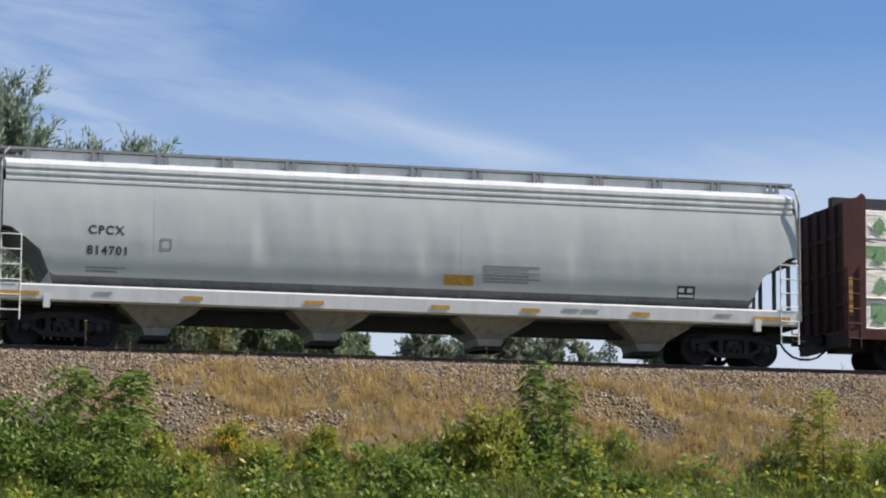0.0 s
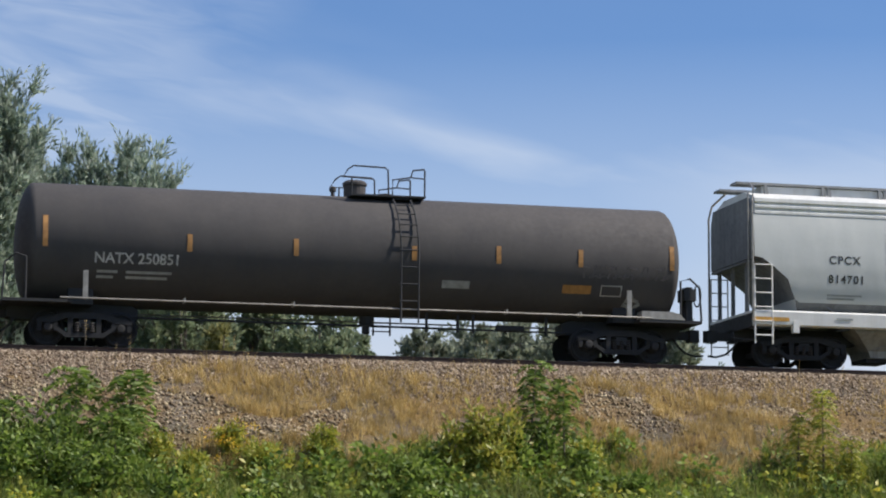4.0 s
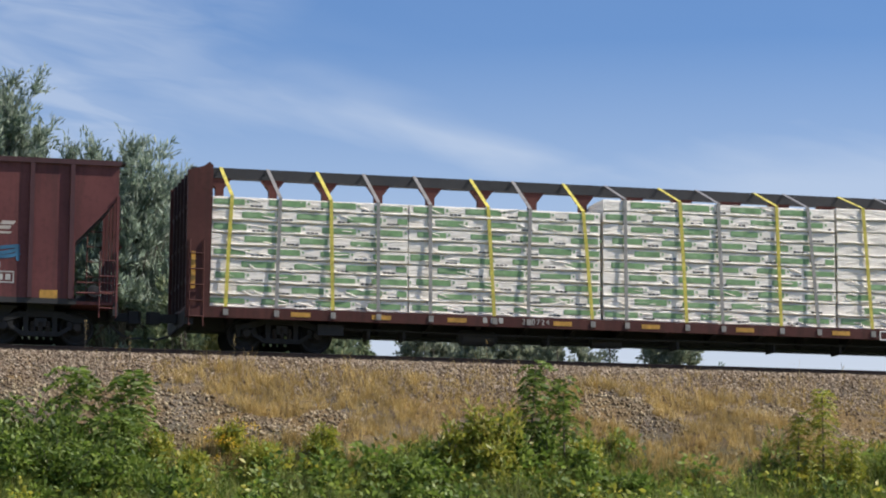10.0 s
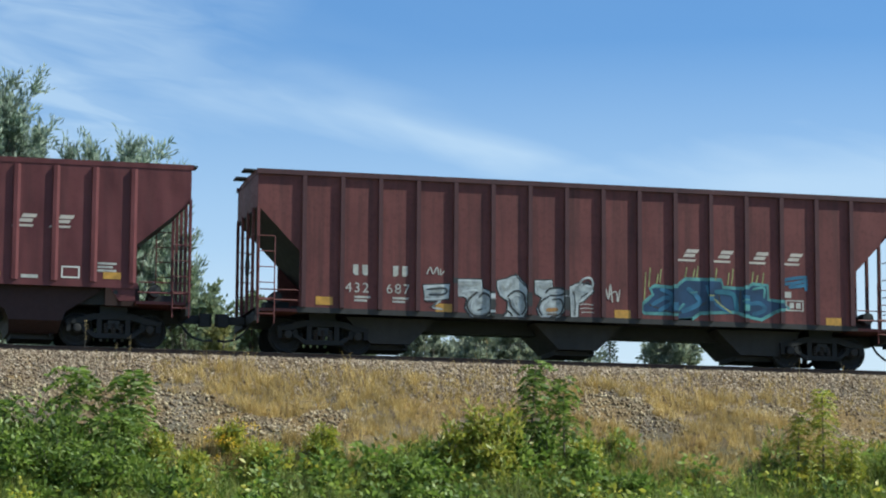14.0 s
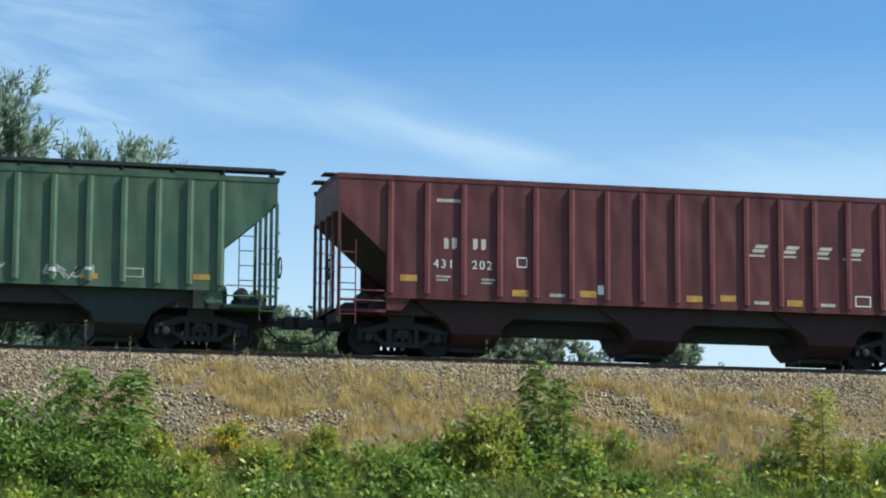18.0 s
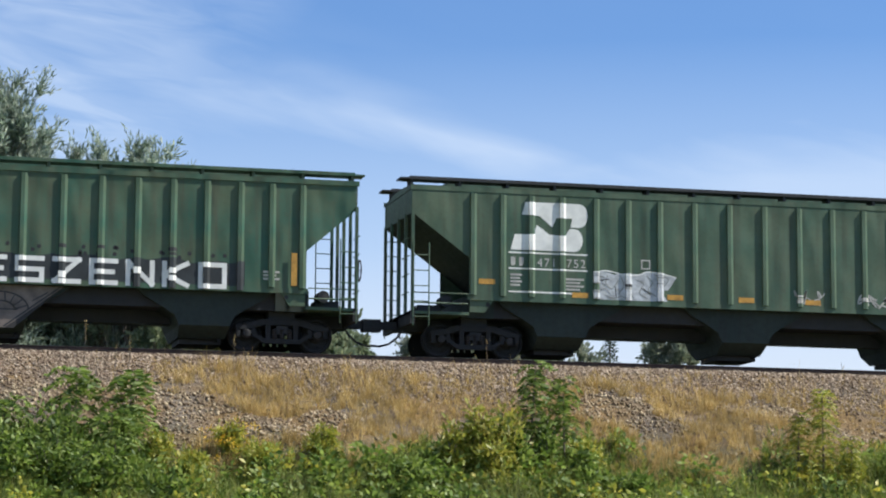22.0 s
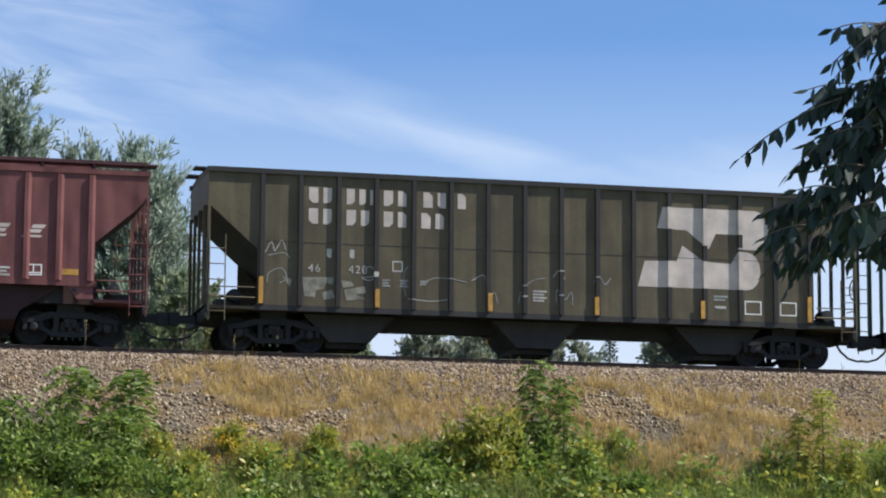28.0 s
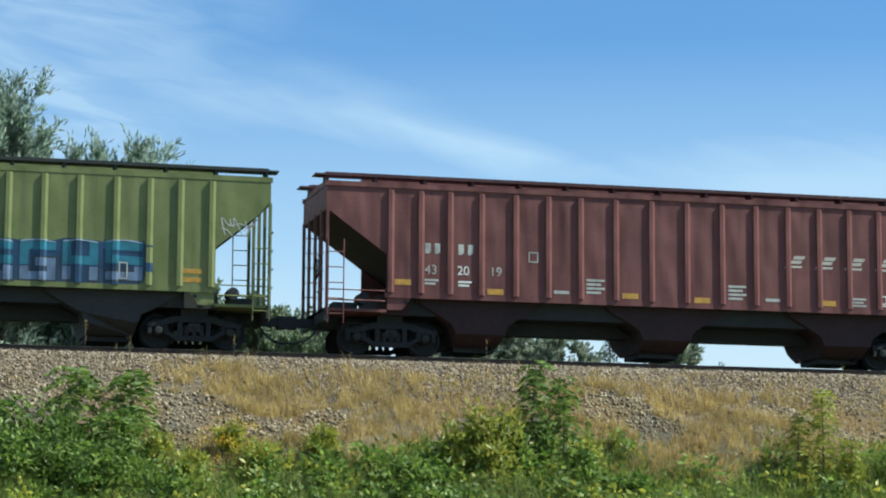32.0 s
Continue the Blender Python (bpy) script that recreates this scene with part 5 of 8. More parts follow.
def build_brown_hopper():
    x = -123.5
    ribs = spaced(-130.54 - x, -116.38 - x, 16)
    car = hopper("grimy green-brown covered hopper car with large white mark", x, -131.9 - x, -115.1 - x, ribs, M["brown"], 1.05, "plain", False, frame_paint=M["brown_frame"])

    def at(v):
        return v - x
    for z, groups in ((3.62, ((-129.42, 2), (-128.48, 3), (-127.55, 2), (-126.55, 2), (-125.68, 1))), (3.10, ((-129.42, 2), (-128.48, 2), (-127.55, 2), (-126.60, 2)))):
        for v, n in groups:
            block_letters(car, at(v), z, 0.38, [0.30, 0.27] if n == 2 else [0.27] if n == 1 else [0.26, 0.22, 0.09], M["letter_dull"], gap=0.06)
    big_mark(car, at(-120.99), 1.87, 3.50, 2.04, M["letter_dull"])
    block_letters(car, at(-128.95), 2.28, 0.22, [0.15, -0.3, 0.15], M["letter_worn"])
    lettering("46", at(-129.4), 1.92, 0.28, M["letter_worn"], car, FACE - 0.005, spacing=1.2)
    lettering("420", at(-128.4), 1.92, 0.28, M["letter_worn"], car, FACE - 0.005, spacing=1.2)
    framed_box(car, at(-127.3), at(-127.04), 2.0, 2.26, M["letter_worn"])
    rng = random.Random(12)
    # pale worn-through patches low on the second and third panels
    for poly in ([(-129.55, 1.78), (-128.75, 1.80), (-128.78, 1.62), (-128.95, 1.66), (-129.02, 1.50), (-129.20, 1.48), (-129.22, 1.30), (-129.48, 1.32)], [(-129.05, 1.42), (-128.80, 1.50), (-128.72, 1.30), (-129.0, 1.24)], [(-128.58, 1.74), (-128.30, 1.70), (-128.26, 1.60), (-128.52, 1.55)], [(-128.50, 1.50), (-127.98, 1.62), (-127.95, 1.45), (-128.22, 1.40), (-127.96, 1.30), (-128.45, 1.24)], [(-130.05, 1.80), (-129.80, 1.72), (-129.84, 1.52)]):
        shape([[(at(a), z) for a, z in poly]], M["worn_patch"], car, FACE, "worn_patch", "pale worn patch of paint")
    # thin scrawls in white and grey
    scrawls = [[(-130.46, 2.35), (-130.30, 2.62), (-130.22, 2.40), (-130.05, 2.66), (-129.95, 2.42)], [(-130.40, 2.28), (-130.0, 2.36), (-129.85, 2.22)], [(-130.40, 1.62), (-130.36, 1.86), (-130.05, 1.98), (-129.92, 1.74), (-130.10, 1.62)], [(-128.06, 1.95), (-127.86, 2.10), (-127.70, 1.92), (-127.84, 1.76), (-128.05, 1.82), (-127.66, 1.86)], [(-126.96, 1.40), (-127.02, 1.90), (-126.90, 2.15)], [(-126.62, 1.66), (-126.30, 1.86), (-125.90, 1.88), (-125.40, 1.80)], [(-125.30, 1.84), (-124.98, 2.0), (-124.92, 1.72)], [(-124.0, 1.72), (-123.70, 1.92), (-123.40, 1.98)], [(-123.12, 1.36), (-123.10, 1.72), (-122.90, 1.46), (-122.72, 1.66), (-122.70, 1.32)], [(-123.2, 2.02), (-123.02, 2.2), (-122.9, 1.98)], [(-124.10, 1.30), (-124.02, 1.62), (-123.88, 1.40)], [(-122.16, 1.90), (-122.0, 2.08), (-121.86, 1.88), (-121.70, 2.04)], [(-126.9, 1.34), (-126.3, 1.30), (-125.9, 1.36)], [(-124.86, 1.25), (-124.72, 1.58), (-124.62, 1.30)]]
    for k, line in enumerate(scrawls):
        spray_line(car, [(at(a), z) for a, z in line], 0.020, M["letter_worn"] if k % 3 == 0 else M["letter_grey"])
    bars(car, at(-123.72), 1.62, 0.36, 0.045, 4, M["letter_worn"])
    for v, n in ((-127.55, 3), (-127.1, 3), (-126.6, 2)):
        bars(car, at(v), 1.76, 0.20, 0.04, n, M["letter_grey"])
    for v in (-130.56, -127.68, -124.83, -122.08, -119.29, -116.42):
        plate(at(v) - 0.055, at(v) + 0.055, 1.1, 1.75 if v in (-130.56, -116.42) else 1.55, M["yellow"], car, RIB_FACE[car.name], "reflector", "upright yellow reflective strip")
    bars(car, at(-118.98), 1.66, 0.38, 0.05, 2, M["letter_grey"])
    bars(car, at(-118.95), 1.38, 0.30, 0.06, 1, M["letter_worn"])
    framed_box(car, at(-118.15), at(-117.7), 1.25, 1.6, M["letter"])
    framed_box(car, at(-117.2), at(-116.75), 1.25, 1.6, M["letter"])
    for r in ribs[:-1]:
        plate(r + 0.1, r + 0.83, 2.62, 2.635, M["black"], car, FACE, "sheet_seam")


def build_red_hopper():
    x = -141.98
    ribs = stepped(-149.05 - x)
    car = hopper("faded brown-red covered hopper car with white lettering", x, -150.7 - x, -133.27 - x, ribs, M["oxide_light"], 1.46, "railed", boards="oxide_frame", under="shade_red")

    def at(v):
        return v - x
    block_letters(car, at(-148.2), 2.48, 0.26, [0.18, 0.18, -0.3, 0.18, 0.18], M["letter_worn"])
    lettering("43", at(-148.2), 1.98, 0.32, M["letter_worn"], car, FACE - 0.005)
    lettering("20", at(-147.38), 1.98, 0.32, M["letter"], car, FACE - 0.005)
    lettering("19", at(-146.55), 1.98, 0.32, M["letter_worn"], car, FACE - 0.005)
    bars(car, at(-148.2), 1.80, 0.35, 0.05, 2, M["letter_worn"])
    bars(car, at(-147.35), 1.78, 0.35, 0.05, 2, M["letter"])
    framed_box(car, at(-145.55), at(-145.3), 2.36, 2.62, M["letter_worn"])
    slanted_mark(car, [at(v) for v in (-138.62, -137.78, -136.98, -136.15)], 2.60, M["letter_dull"], 0.20, 0.34)
    framed_box(car, at(-136.2), at(-135.8), 1.58, 1.85, M["letter"])
    plate(at(-136.015), at(-135.985), 1.66, 1.85 - 0.03, M["letter"], car, FACE, "panel_frame")
    plate(at(-136.17), at(-135.83), 1.63, 1.66, M["letter"], car, FACE, "panel_frame")
    for v, z in ((-143.85, 1.64), (-140.1, 1.62)):
        bars(car, at(v) - 0.2, z + 0.3, 0.48, 0.06, 4, M["letter_worn"])
    bars(car, at(-136.95), 1.72, 0.4, 0.05, 3, M["letter_worn"])
    for v in (-144.7, -139.1):
        plate(at(v) - 0.2, at(v) + 0.2, 1.6, 1.68, M["letter_worn"], car, FACE, "print_line")
    yellow_marks(car, [(at(-148.75), 1.68), (at(-146.4), 1.52), (at(-142.9), 1.54), (at(-141.0), 1.5), (at(-137.6), 1.54), (at(-135.15), 1.62)], 0.14)


def build_olive_hopper():
    x = -160.72
    ribs = [-v for v in reversed(stepped(153.48 + x))]
    car = hopper("yellow-green covered hopper car with blue graffiti", x, -169.4 - x, -152.01 - x, ribs, M["olive"], 1.42, "railed")

    def at(v):
        return v - x
    rng = random.Random(21)
    over_ribs(car, [[(1.56, 2.34), (2.20, 2.45), (2.74, 2.41), (3.18, 2.35), (3.72, 2.51), (4.37, 2.48), (4.81, 2.42), (5.25, 2.51), (5.75, 2.40), (5.68, 2.12), (5.80, 1.84), (5.50, 1.44), (4.62, 1.44), (3.31, 1.44), (1.59, 1.42)]], M["blue_dark"], "sprayed_piece", "dark blue field of a sprayed piece")
    # four fat letter forms: teal above, grey-blue below, dark outlines, pale edge along the top
    upper = {"S": [((0.8, 1), (0, 1)), ((0, 1), (0, 0.56)), ((0, 0.56), (0.8, 0.52))], "G": [((0.8, 1), (0, 1)), ((0, 1), (0, 0.5))], "H": [((0, 1), (0, 0.5)), ((0.8, 1), (0.8, 0.5)), ((0, 0.52), (0.8, 0.52))]}
    lower = {"S": [((0.8, 0.5), (0.8, 0)), ((0.8, 0), (0, 0))], "G": [((0, 0.5), (0, 0)), ((0, 0), (0.8, 0)), ((0.8, 0), (0.8, 0.46)), ((0.8, 0.46), (0.45, 0.46))], "H": [((0, 0.46), (0, 0)), ((0.8, 0.46), (0.8, 0))]}
    for x0, ch, w, lift in ((1.84, "S", 0.72, 0.0), (2.78, "G", 0.80, 0.02), (3.78, "H", 0.80, 0.05), (4.80, "S", 0.86, 0.08)):
        for half_mat, edge_mat, table, lay in ((M["slate"], M["letter_black"], lower, 1.0), (M["teal"], M["blue_dark"], upper, 1.6)):
            for k, ((p0, p1), (q0, q1)) in enumerate(table[ch]):
                p, q = (x0 + p0 * w, 1.56 + lift + p1 * 0.72), (x0 + q0 * w, 1.56 + lift + q1 * 0.72)
                over_ribs(car, [stroke(p, q, 0.27)], edge_mat, "letter_outline", "", lay + 0.05 * k)
                over_ribs(car, [stroke(p, q, 0.20)], half_mat, "sprayed_stroke", "fat sprayed letter stroke", lay + 0.3 + 0.05 * k)
        spray_line(car, [(x0 - 0.10, 2.38 + lift), (x0 + w * 0.4, 2.42 + lift), (x0 + w * 0.8 + 0.10, 2.37 + lift)], 0.035, M["slate_pale"], 3)
    framed_box(car, 5.02, 5.23, 1.57, 1.98, M["letter_worn"], FACE - 0.012)
    sprayed(car, rng, at(-153.3), at(-152.4), 2.7, 3.2, [M["letter_worn"]], 3, w=0.03)
    yellow_marks(car, [(at(-153.95), 1.55), (at(-153.95), 1.76)], 0.12, 0.5)


# ---- grey curved-side hopper ----


def build_grey_hopper():
    x = 13.9
    left, right = 3.80 - x, 24.0 - x
    car = start_car("covered_hopper_car", "pale grey curved-side covered hopper car with white side sill", x)
    zs = [1.34 + 0.14 * i for i in range(19)]
    half = [(float(np.interp(z, [1.34, 1.62, 2.0, 2.5, 2.9, 3.3, 3.6, 3.86], [1.28, 1.45, 1.55, 1.60, 1.595, 1.565, 1.53, 1.485])), z) for z in zs]
    ring = [(-y, z) for y, z in half]
    full = ring + [(y, z) for y, z in reversed(half)]
    bm = bmesh.new()
    rows = []
    lows = [(left + 0.10, 2.75), (left + 0.30, 2.72), (left + 0.62, 2.50), (left + 1.0, 2.2), (left + 1.22, 1.7), (left + 1.35, 1.34)]
    lows = lows + [(-a, b) for a, b in reversed(lows)]
    lows = [(a + (0 if a < 0 else left + right), b) for a, b in lows]
    n = 150
    lows = lows[:6] + [(lows[5][0] + (lows[6][0] - lows[5][0]) * k / n, 1.34) for k in range(1, n)] + lows[6:]

    def dent(a, z):
        """Shallow pushed-in creases of the side, soft on one flank and sharp on the other."""
        out = 0.0
        for c, depth, mid in ((10.1 - x, 0.045, 2.55), (14.2 - x, 0.032, 2.45), (18.05 - x, 0.038, 2.5), (7.6 - x, 0.012, 2.9), (12.2 - x, 0.010, 2.7), (21.4 - x, 0.014, 2.6), (16.1 - x, 0.010, 2.9)):
            d = a - c
            out += 0.65 * depth * math.exp(-(d / (0.55 if d > 0 else 0.13)) ** 2 - ((z - mid) / 0.62) ** 2)
        return out
    for a, low in lows:
        rows.append([bm.verts.new((a, y + dent(a, z) * (1 if y < 0 else 0) if z >= low else math.copysign(np.interp(low, [h[1] for h in half], [h[0] for h in half]), y), max(z, low))) for y, z in full])
    for p, q in zip(rows, rows[1:]):
        for k in range(len(full) - 1):
            bm.faces.new((p[k], p[k + 1], q[k + 1], q[k]))
        bm.faces.new((p[-1], p[0], q[0], q[-1]))
    bm.faces.new(rows[0])
    bm.faces.new(rows[-1])
    bmesh.ops.remove_doubles(bm, verts=bm.verts, dist=0.0005)
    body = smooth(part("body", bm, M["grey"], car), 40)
    # faces that point down get the darker grey, as shade in the colour
    body.data.materials.append(M["shade_grey"])
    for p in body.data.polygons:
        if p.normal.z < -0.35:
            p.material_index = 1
    # folded upper side band: three ledges, then the sloping roof
    band = [(1.46, 3.86), (1.50, 3.87), (1.50, 3.93), (1.455, 3.97), (1.455, 4.00), (1.50, 4.03), (1.50, 4.08), (1.455, 4.12), (1.455, 4.15), (1.50, 4.18), (1.49, 4.27), (1.37, 4.35), (0.75, 4.52)]
    pts = [(-y, z) for y, z in band] + [(y, z) for y, z in reversed(band)]
    roof = part("roof", px(pts, "x", left + 0.15, right - 0.15), M["roof_grey"], car, "grey folded roof edge with three ledges")
    for i, y in enumerate((-0.62, 0.62)):
        part("running_board", bx(left - 0.1, right + 0.1, y - 0.24, y + 0.24, 4.72, 4.78), M["walk_grey"], roof)
    sup = part("walk_support", px([(-0.05, 4.44), (0.07, 4.44), (0.02, 4.72), (-0.05, 4.72)], "y", -0.90, -0.84), M["walk_grey"], roof)
    sup.location.x = left + 0.7
    n = 13
    for i in range(1, n):
        again(sup, roof, pose(left + 0.7 + (right - left - 1.2) * i / (n - 1), 0, 0))
        again(sup, roof, pose(left + 0.7 + (right - left - 1.2) * i / (n - 1), 1.74, 0))
        again(sup, roof, pose(left + 0.88 + (right - left - 1.2) * i / (n - 1), 0.05, 0))
    trough = part("hatch_trough", bx(left + 0.6, right - 0.6, -0.80, 0.80, 4.46, 4.70), M["roof_grey"], roof)
    for y in (-1.56, 1.56):
        s = -1 if y < 0 else 1
        part("side_sill", px([(y - s * 0.10, 1.40), (y + s * 0.05, 1.37), (y + s * 0.07, 1.34), (y + s * 0.05, 1.02), (y - s * 0.06, 0.98), (y - s * 0.10, 0.99)], "x", left + 0.05, right - 0.05), M["white"], car, "white pressed side sill")
    part("centre_sill", bx(left + 0.3, right - 0.3, -0.24, 0.24, 0.68, 1.05), M["black"], car)
    for s, xe in ((-1, left), (1, right)):
        a, b = (xe - s * 0.32, 2.70), (xe - s * 2.8, 1.05)
        # slope sheet, end sheet, step and posts are coloured for the shaded end
        part("slope_sheet", px([a, b, (b[0] - s * 0.04, b[1] + 0.04), (a[0] - s * 0.04, a[1] + 0.05)], "y", -1.40, 1.40), M["shade_grey"], car, "grey slope sheet coloured dark for shade")
        part("end_sheet", px([(-1.46, 2.72), (1.46, 2.72), (1.46, 3.88), (1.30, 4.30), (-1.30, 4.30), (-1.46, 3.88)], "x", min(xe - s * 0.03, xe - s * 0.09), max(xe - s * 0.03, xe - s * 0.09)), M["shade_grey"], car, "grey end sheet coloured dark for shade")
        part("end_step", bx(min(xe + s * 0.02, xe - s * 0.3), max(xe + s * 0.02, xe - s * 0.3), -1.3, 1.3, 2.62, 2.68), M["shade_grey"], car)
        part("end_deck", bx(min(xe, xe - s * 1.3), max(xe, xe - s * 1.3), -1.5, 1.5, 1.30, 1.36), M["white"], car)
        part("end_sill", bx(min(xe, xe - s * 0.12), max(xe, xe - s * 0.12), -1.5, 1.5, 0.95, 1.30), M["black"], car)
        for y in (-1.0, 0.0, 1.0):
            part("end_post", bx(min(xe - s * 0.06, xe - s * 0.14), max(xe - s * 0.06, xe - s * 0.14), y - 0.05, y + 0.05, 1.36, 2.9), M["shade_grey"], car)
        for y in (-1.62, 1.62):
            ladder(car, xe - s * 0.08, xe - s * 0.55, y, 0.52, 2.55, 0.36, M["white"])
            part("roof_hand_rail", tb([(xe - s * 0.03, y, 1.1), (xe - s * 0.03, y, 4.15), (xe - s * 0.10, y * 0.95, 4.5), (xe - s * 0.25, y * 0.55, 4.74)], 0.03), M["strap_grey"], car)
        part("end_ladder", tb([(xe + s * 0.02, -1.45, 1.4), (xe + s * 0.02, -1.45, 4.4)], 0.02), M["strap_grey"], car)
        part("jacking_pad", bx(xe - s * 1.18 - 0.08, xe - s * 1.18 + 0.08, -1.66, -1.5, 0.82, 1.12), M["white"], car)
        make_coupler(car, xe, s)
        make_truck(car, xe - s * 1.62)
        part("uncoupling_lever", tb([(xe - s * 0.2, -1.45, 0.98), (xe - s * 0.2, -1.5, 0.62), (xe + s * 0.16, -1.45, 0.62), (xe + s * 0.16, -0.4, 0.8)], 0.018), M["black"], car)
    span = 4.18
    for i in range(4):
        c = (i - 1.5) * span + 0.1
        bm = px([(c - 0.98, 1.02), (c + 1.05, 1.02), (c + 0.92, 0.90), (c + 0.62, 0.74), (c + 0.34, 0.52), (c + 0.30, 0.34), (c - 0.30, 0.34), (c - 0.36, 0.52), (c - 0.62, 0.74), (c - 0.86, 0.90)], "y", -1.15, 1.15)
        bay = part("discharge_bay", bm, M["dusty"], car)
        for v in bay.data.vertices:
            if v.co.z < 0.8:
                v.co.y *= 0.55
        part("outlet_gate", bx(c - 0.36, c + 0.36, -0.5, 0.5, 0.24, 0.34), M["shade_dark"], bay)
        part("gate_shaft", tb([(c + 0.30, -0.9, 0.36), (c + 0.30, 0.9, 0.36)], 0.025), M["steel"], bay)

    def at(v):
        return v - x
    def side(z):
        return -float(np.interp(z, [q[1] for q in half], [q[0] for q in half]))
    marks = [lettering("CPCX", at(5.92), 2.63, 0.285, M["letter_black"], car, -1.6, spacing=1.24, bold=0.006), lettering("814701", at(5.90), 2.14, 0.285, M["letter_black"], car, -1.6, spacing=1.2, bold=0.006)]
    marks += bars(car, at(5.88), 1.80, 0.95, 0.05, 2, M["letter_grey"])
    marks += framed_box(car, at(7.66), at(7.92), 2.32, 2.58, M["letter_grey"], -1.6, 0.02)
    marks.append(plate(at(14.66), at(15.42), 1.72, 1.98, M["yellow"], car, -1.57, "placard", "yellow warning placard"))
    marks += bars(car, at(15.66), 2.20, 1.45, 0.045, 6, M["letter_grey"])
    marks.append(plate(at(20.72), at(21.19), 1.60, 1.92, M["letter_black"], car, -1.57, "placard", "black consolidated stencil panel"))
    for m in marks:
        hug(m, side)
    for q in ((20.76, 21.15, 1.64, 1.70), (20.76, 20.90, 1.76, 1.86), (20.98, 21.12, 1.76, 1.86)):
        hug(plate(at(q[0]), at(q[1]), q[2], q[3], M["letter"], car, -1.576, "print_line"), lambda z: side(z) - 0.008)
    for v in (-6.4, -2.0, 1.2, 5.6):
        prof = [(side(z) - e, z) for e, zs in ((0.0015, [1.45 + 0.2 * i for i in range(13)]), (-0.01, [3.85 - 0.2 * i for i in range(13)])) for z in zs]
        part("weld_seam", px(prof, "x", v - 0.012, v + 0.012), M["grey"], car)
    for v in (4.3, 8.45, 11.4, 14.55, 16.85, 19.7, 23.2):
        w = 0.5 if v in (4.3, 23.2) else 0.24
        plate(at(v) - w, at(v) + w, 1.05 + 0.05, 1.20, M["yellow"], car, -1.632, "reflector", "yellow reflective strip")
    for v in (6.3, 17.9, 18.4, 21.9):
        plate(at(v) - 0.22, at(v) + 0.22, 1.18, 1.23, M["letter_grey"], car, -1.632, "print_line")


# ---- black tank car ----


def build_tank_car():
    x = -6.2
    car = start_car("tank_car", "black tank car with yellow reflective strips and white lettering", x)
    R, zc, L = 1.50, 2.54, 16.75
    prof = [(-L / 2 + 0.42 * (1 - math.cos(math.pi / 2 * k / 8)), max(0.02, R * math.sin(math.pi / 2 * k / 8))) for k in range(9)]
    prof = prof + [(-L / 6, R), (L / 6, R)] + [(-a, r) for a, r in reversed(prof)]
    bm = bmesh.new()
    n = 56
    rings = [[bm.verts.new((a, r * math.cos(2 * math.pi * k / n), zc + r * math.sin(2 * math.pi * k / n))) for k in range(n)] for a, r in prof]
    for p, q in zip(rings, rings[1:]):
        for k in range(n):
            bm.faces.new((p[k], p[(k + 1) % n], q[(k + 1) % n], q[k]))
    bm.faces.new(rings[0])
    bm.faces.new(rings[-1])
    tank = smooth(part("tank", bm, M["tank"], car, "black welded tank barrel"), 30)
    for s in (-1, 1):
        bm = px([(s * (L / 2 - 3.0), 0.98), (s * (L / 2 - 2.4), 1.35), (s * (L / 2 - 0.6), 1.35), (s * (L / 2 + 0.15), 1.0), (s * (L / 2 + 0.15), 0.72), (s * (L / 2 - 3.0), 0.72)], "y", -0.3, 0.3)
        part("stub_sill", bm, M["black"], car)
        part("end_platform", bx(min(s * (L / 2 - 1.3), s * (L / 2 + 0.35)), max(s * (L / 2 - 1.3), s * (L / 2 + 0.35)), -1.45, 1.45, 0.98, 1.05), M["black"], car)
        part("saddle", px([(s * (L / 2 - 1.85), 1.0), (s * (L / 2 - 1.25), 1.0), (s * (L / 2 - 1.25), 1.8), (s * (L / 2 - 1.85), 1.8)], "y", -0.95, 0.95), M["black"], car)
        part("bracket", bx(s * (L / 2 - 1.6) - 0.06, s * (L / 2 - 1.6) + 0.06, -1.55, -1.50, 1.05, 1.75), M["strap_grey"], car)
        rail = [(s * (L / 2 - 0.2), -1.4, 1.05), (s * (L / 2 - 0.2), -1.4, 2.05), (s * (L / 2 + 0.05), -1.4, 2.12), (s * (L / 2 + 0.30), -1.4, 1.90), (s * (L / 2 + 0.35), -1.4, 1.05)]
        part("end_hand_rail", tb(rail, 0.028), M["black"], car)
        make_coupler(car, s * (L / 2 + 0.05), s)
        make_truck(car, s * (L / 2 - 1.65))
    part("brake_wheel", tb([(L / 2 + 0.42, -0.9 + 0.27 * math.cos(a), 1.75 + 0.27 * math.sin(a)) for a in (2 * math.pi * k / 18 for k in range(19))], 0.02), M["black"], car)
    # side rail and walkway brackets
    part("side_rail", tb([(-L / 2 + 1.0, -1.56, 1.08), (L / 2 - 1.0, -1.56, 1.08)], 0.022), M["strap_grey"], car, "grey side grab rail")
    part("side_rail", tb([(-L / 2 + 1.0, 1.56, 1.08), (L / 2 - 1.0, 1.56, 1.08)], 0.022), M["strap_grey"], car)
    br = part("rail_bracket", bx(-0.02, 0.02, -1.57, -1.30, 1.05, 1.17), M["strap_grey"], car)
    br.location.x = -4.4
    for v in (-1.75, 3.6, 5.5):
        again(br, car, pose(v, 0, 0))
    # top fittings with their platform and rails
    c = 0.56
    top = part("fittings_platform", bx(c - 0.78, c + 1.12, -0.85, 0.85, 3.97, 4.01), M["black"], car)
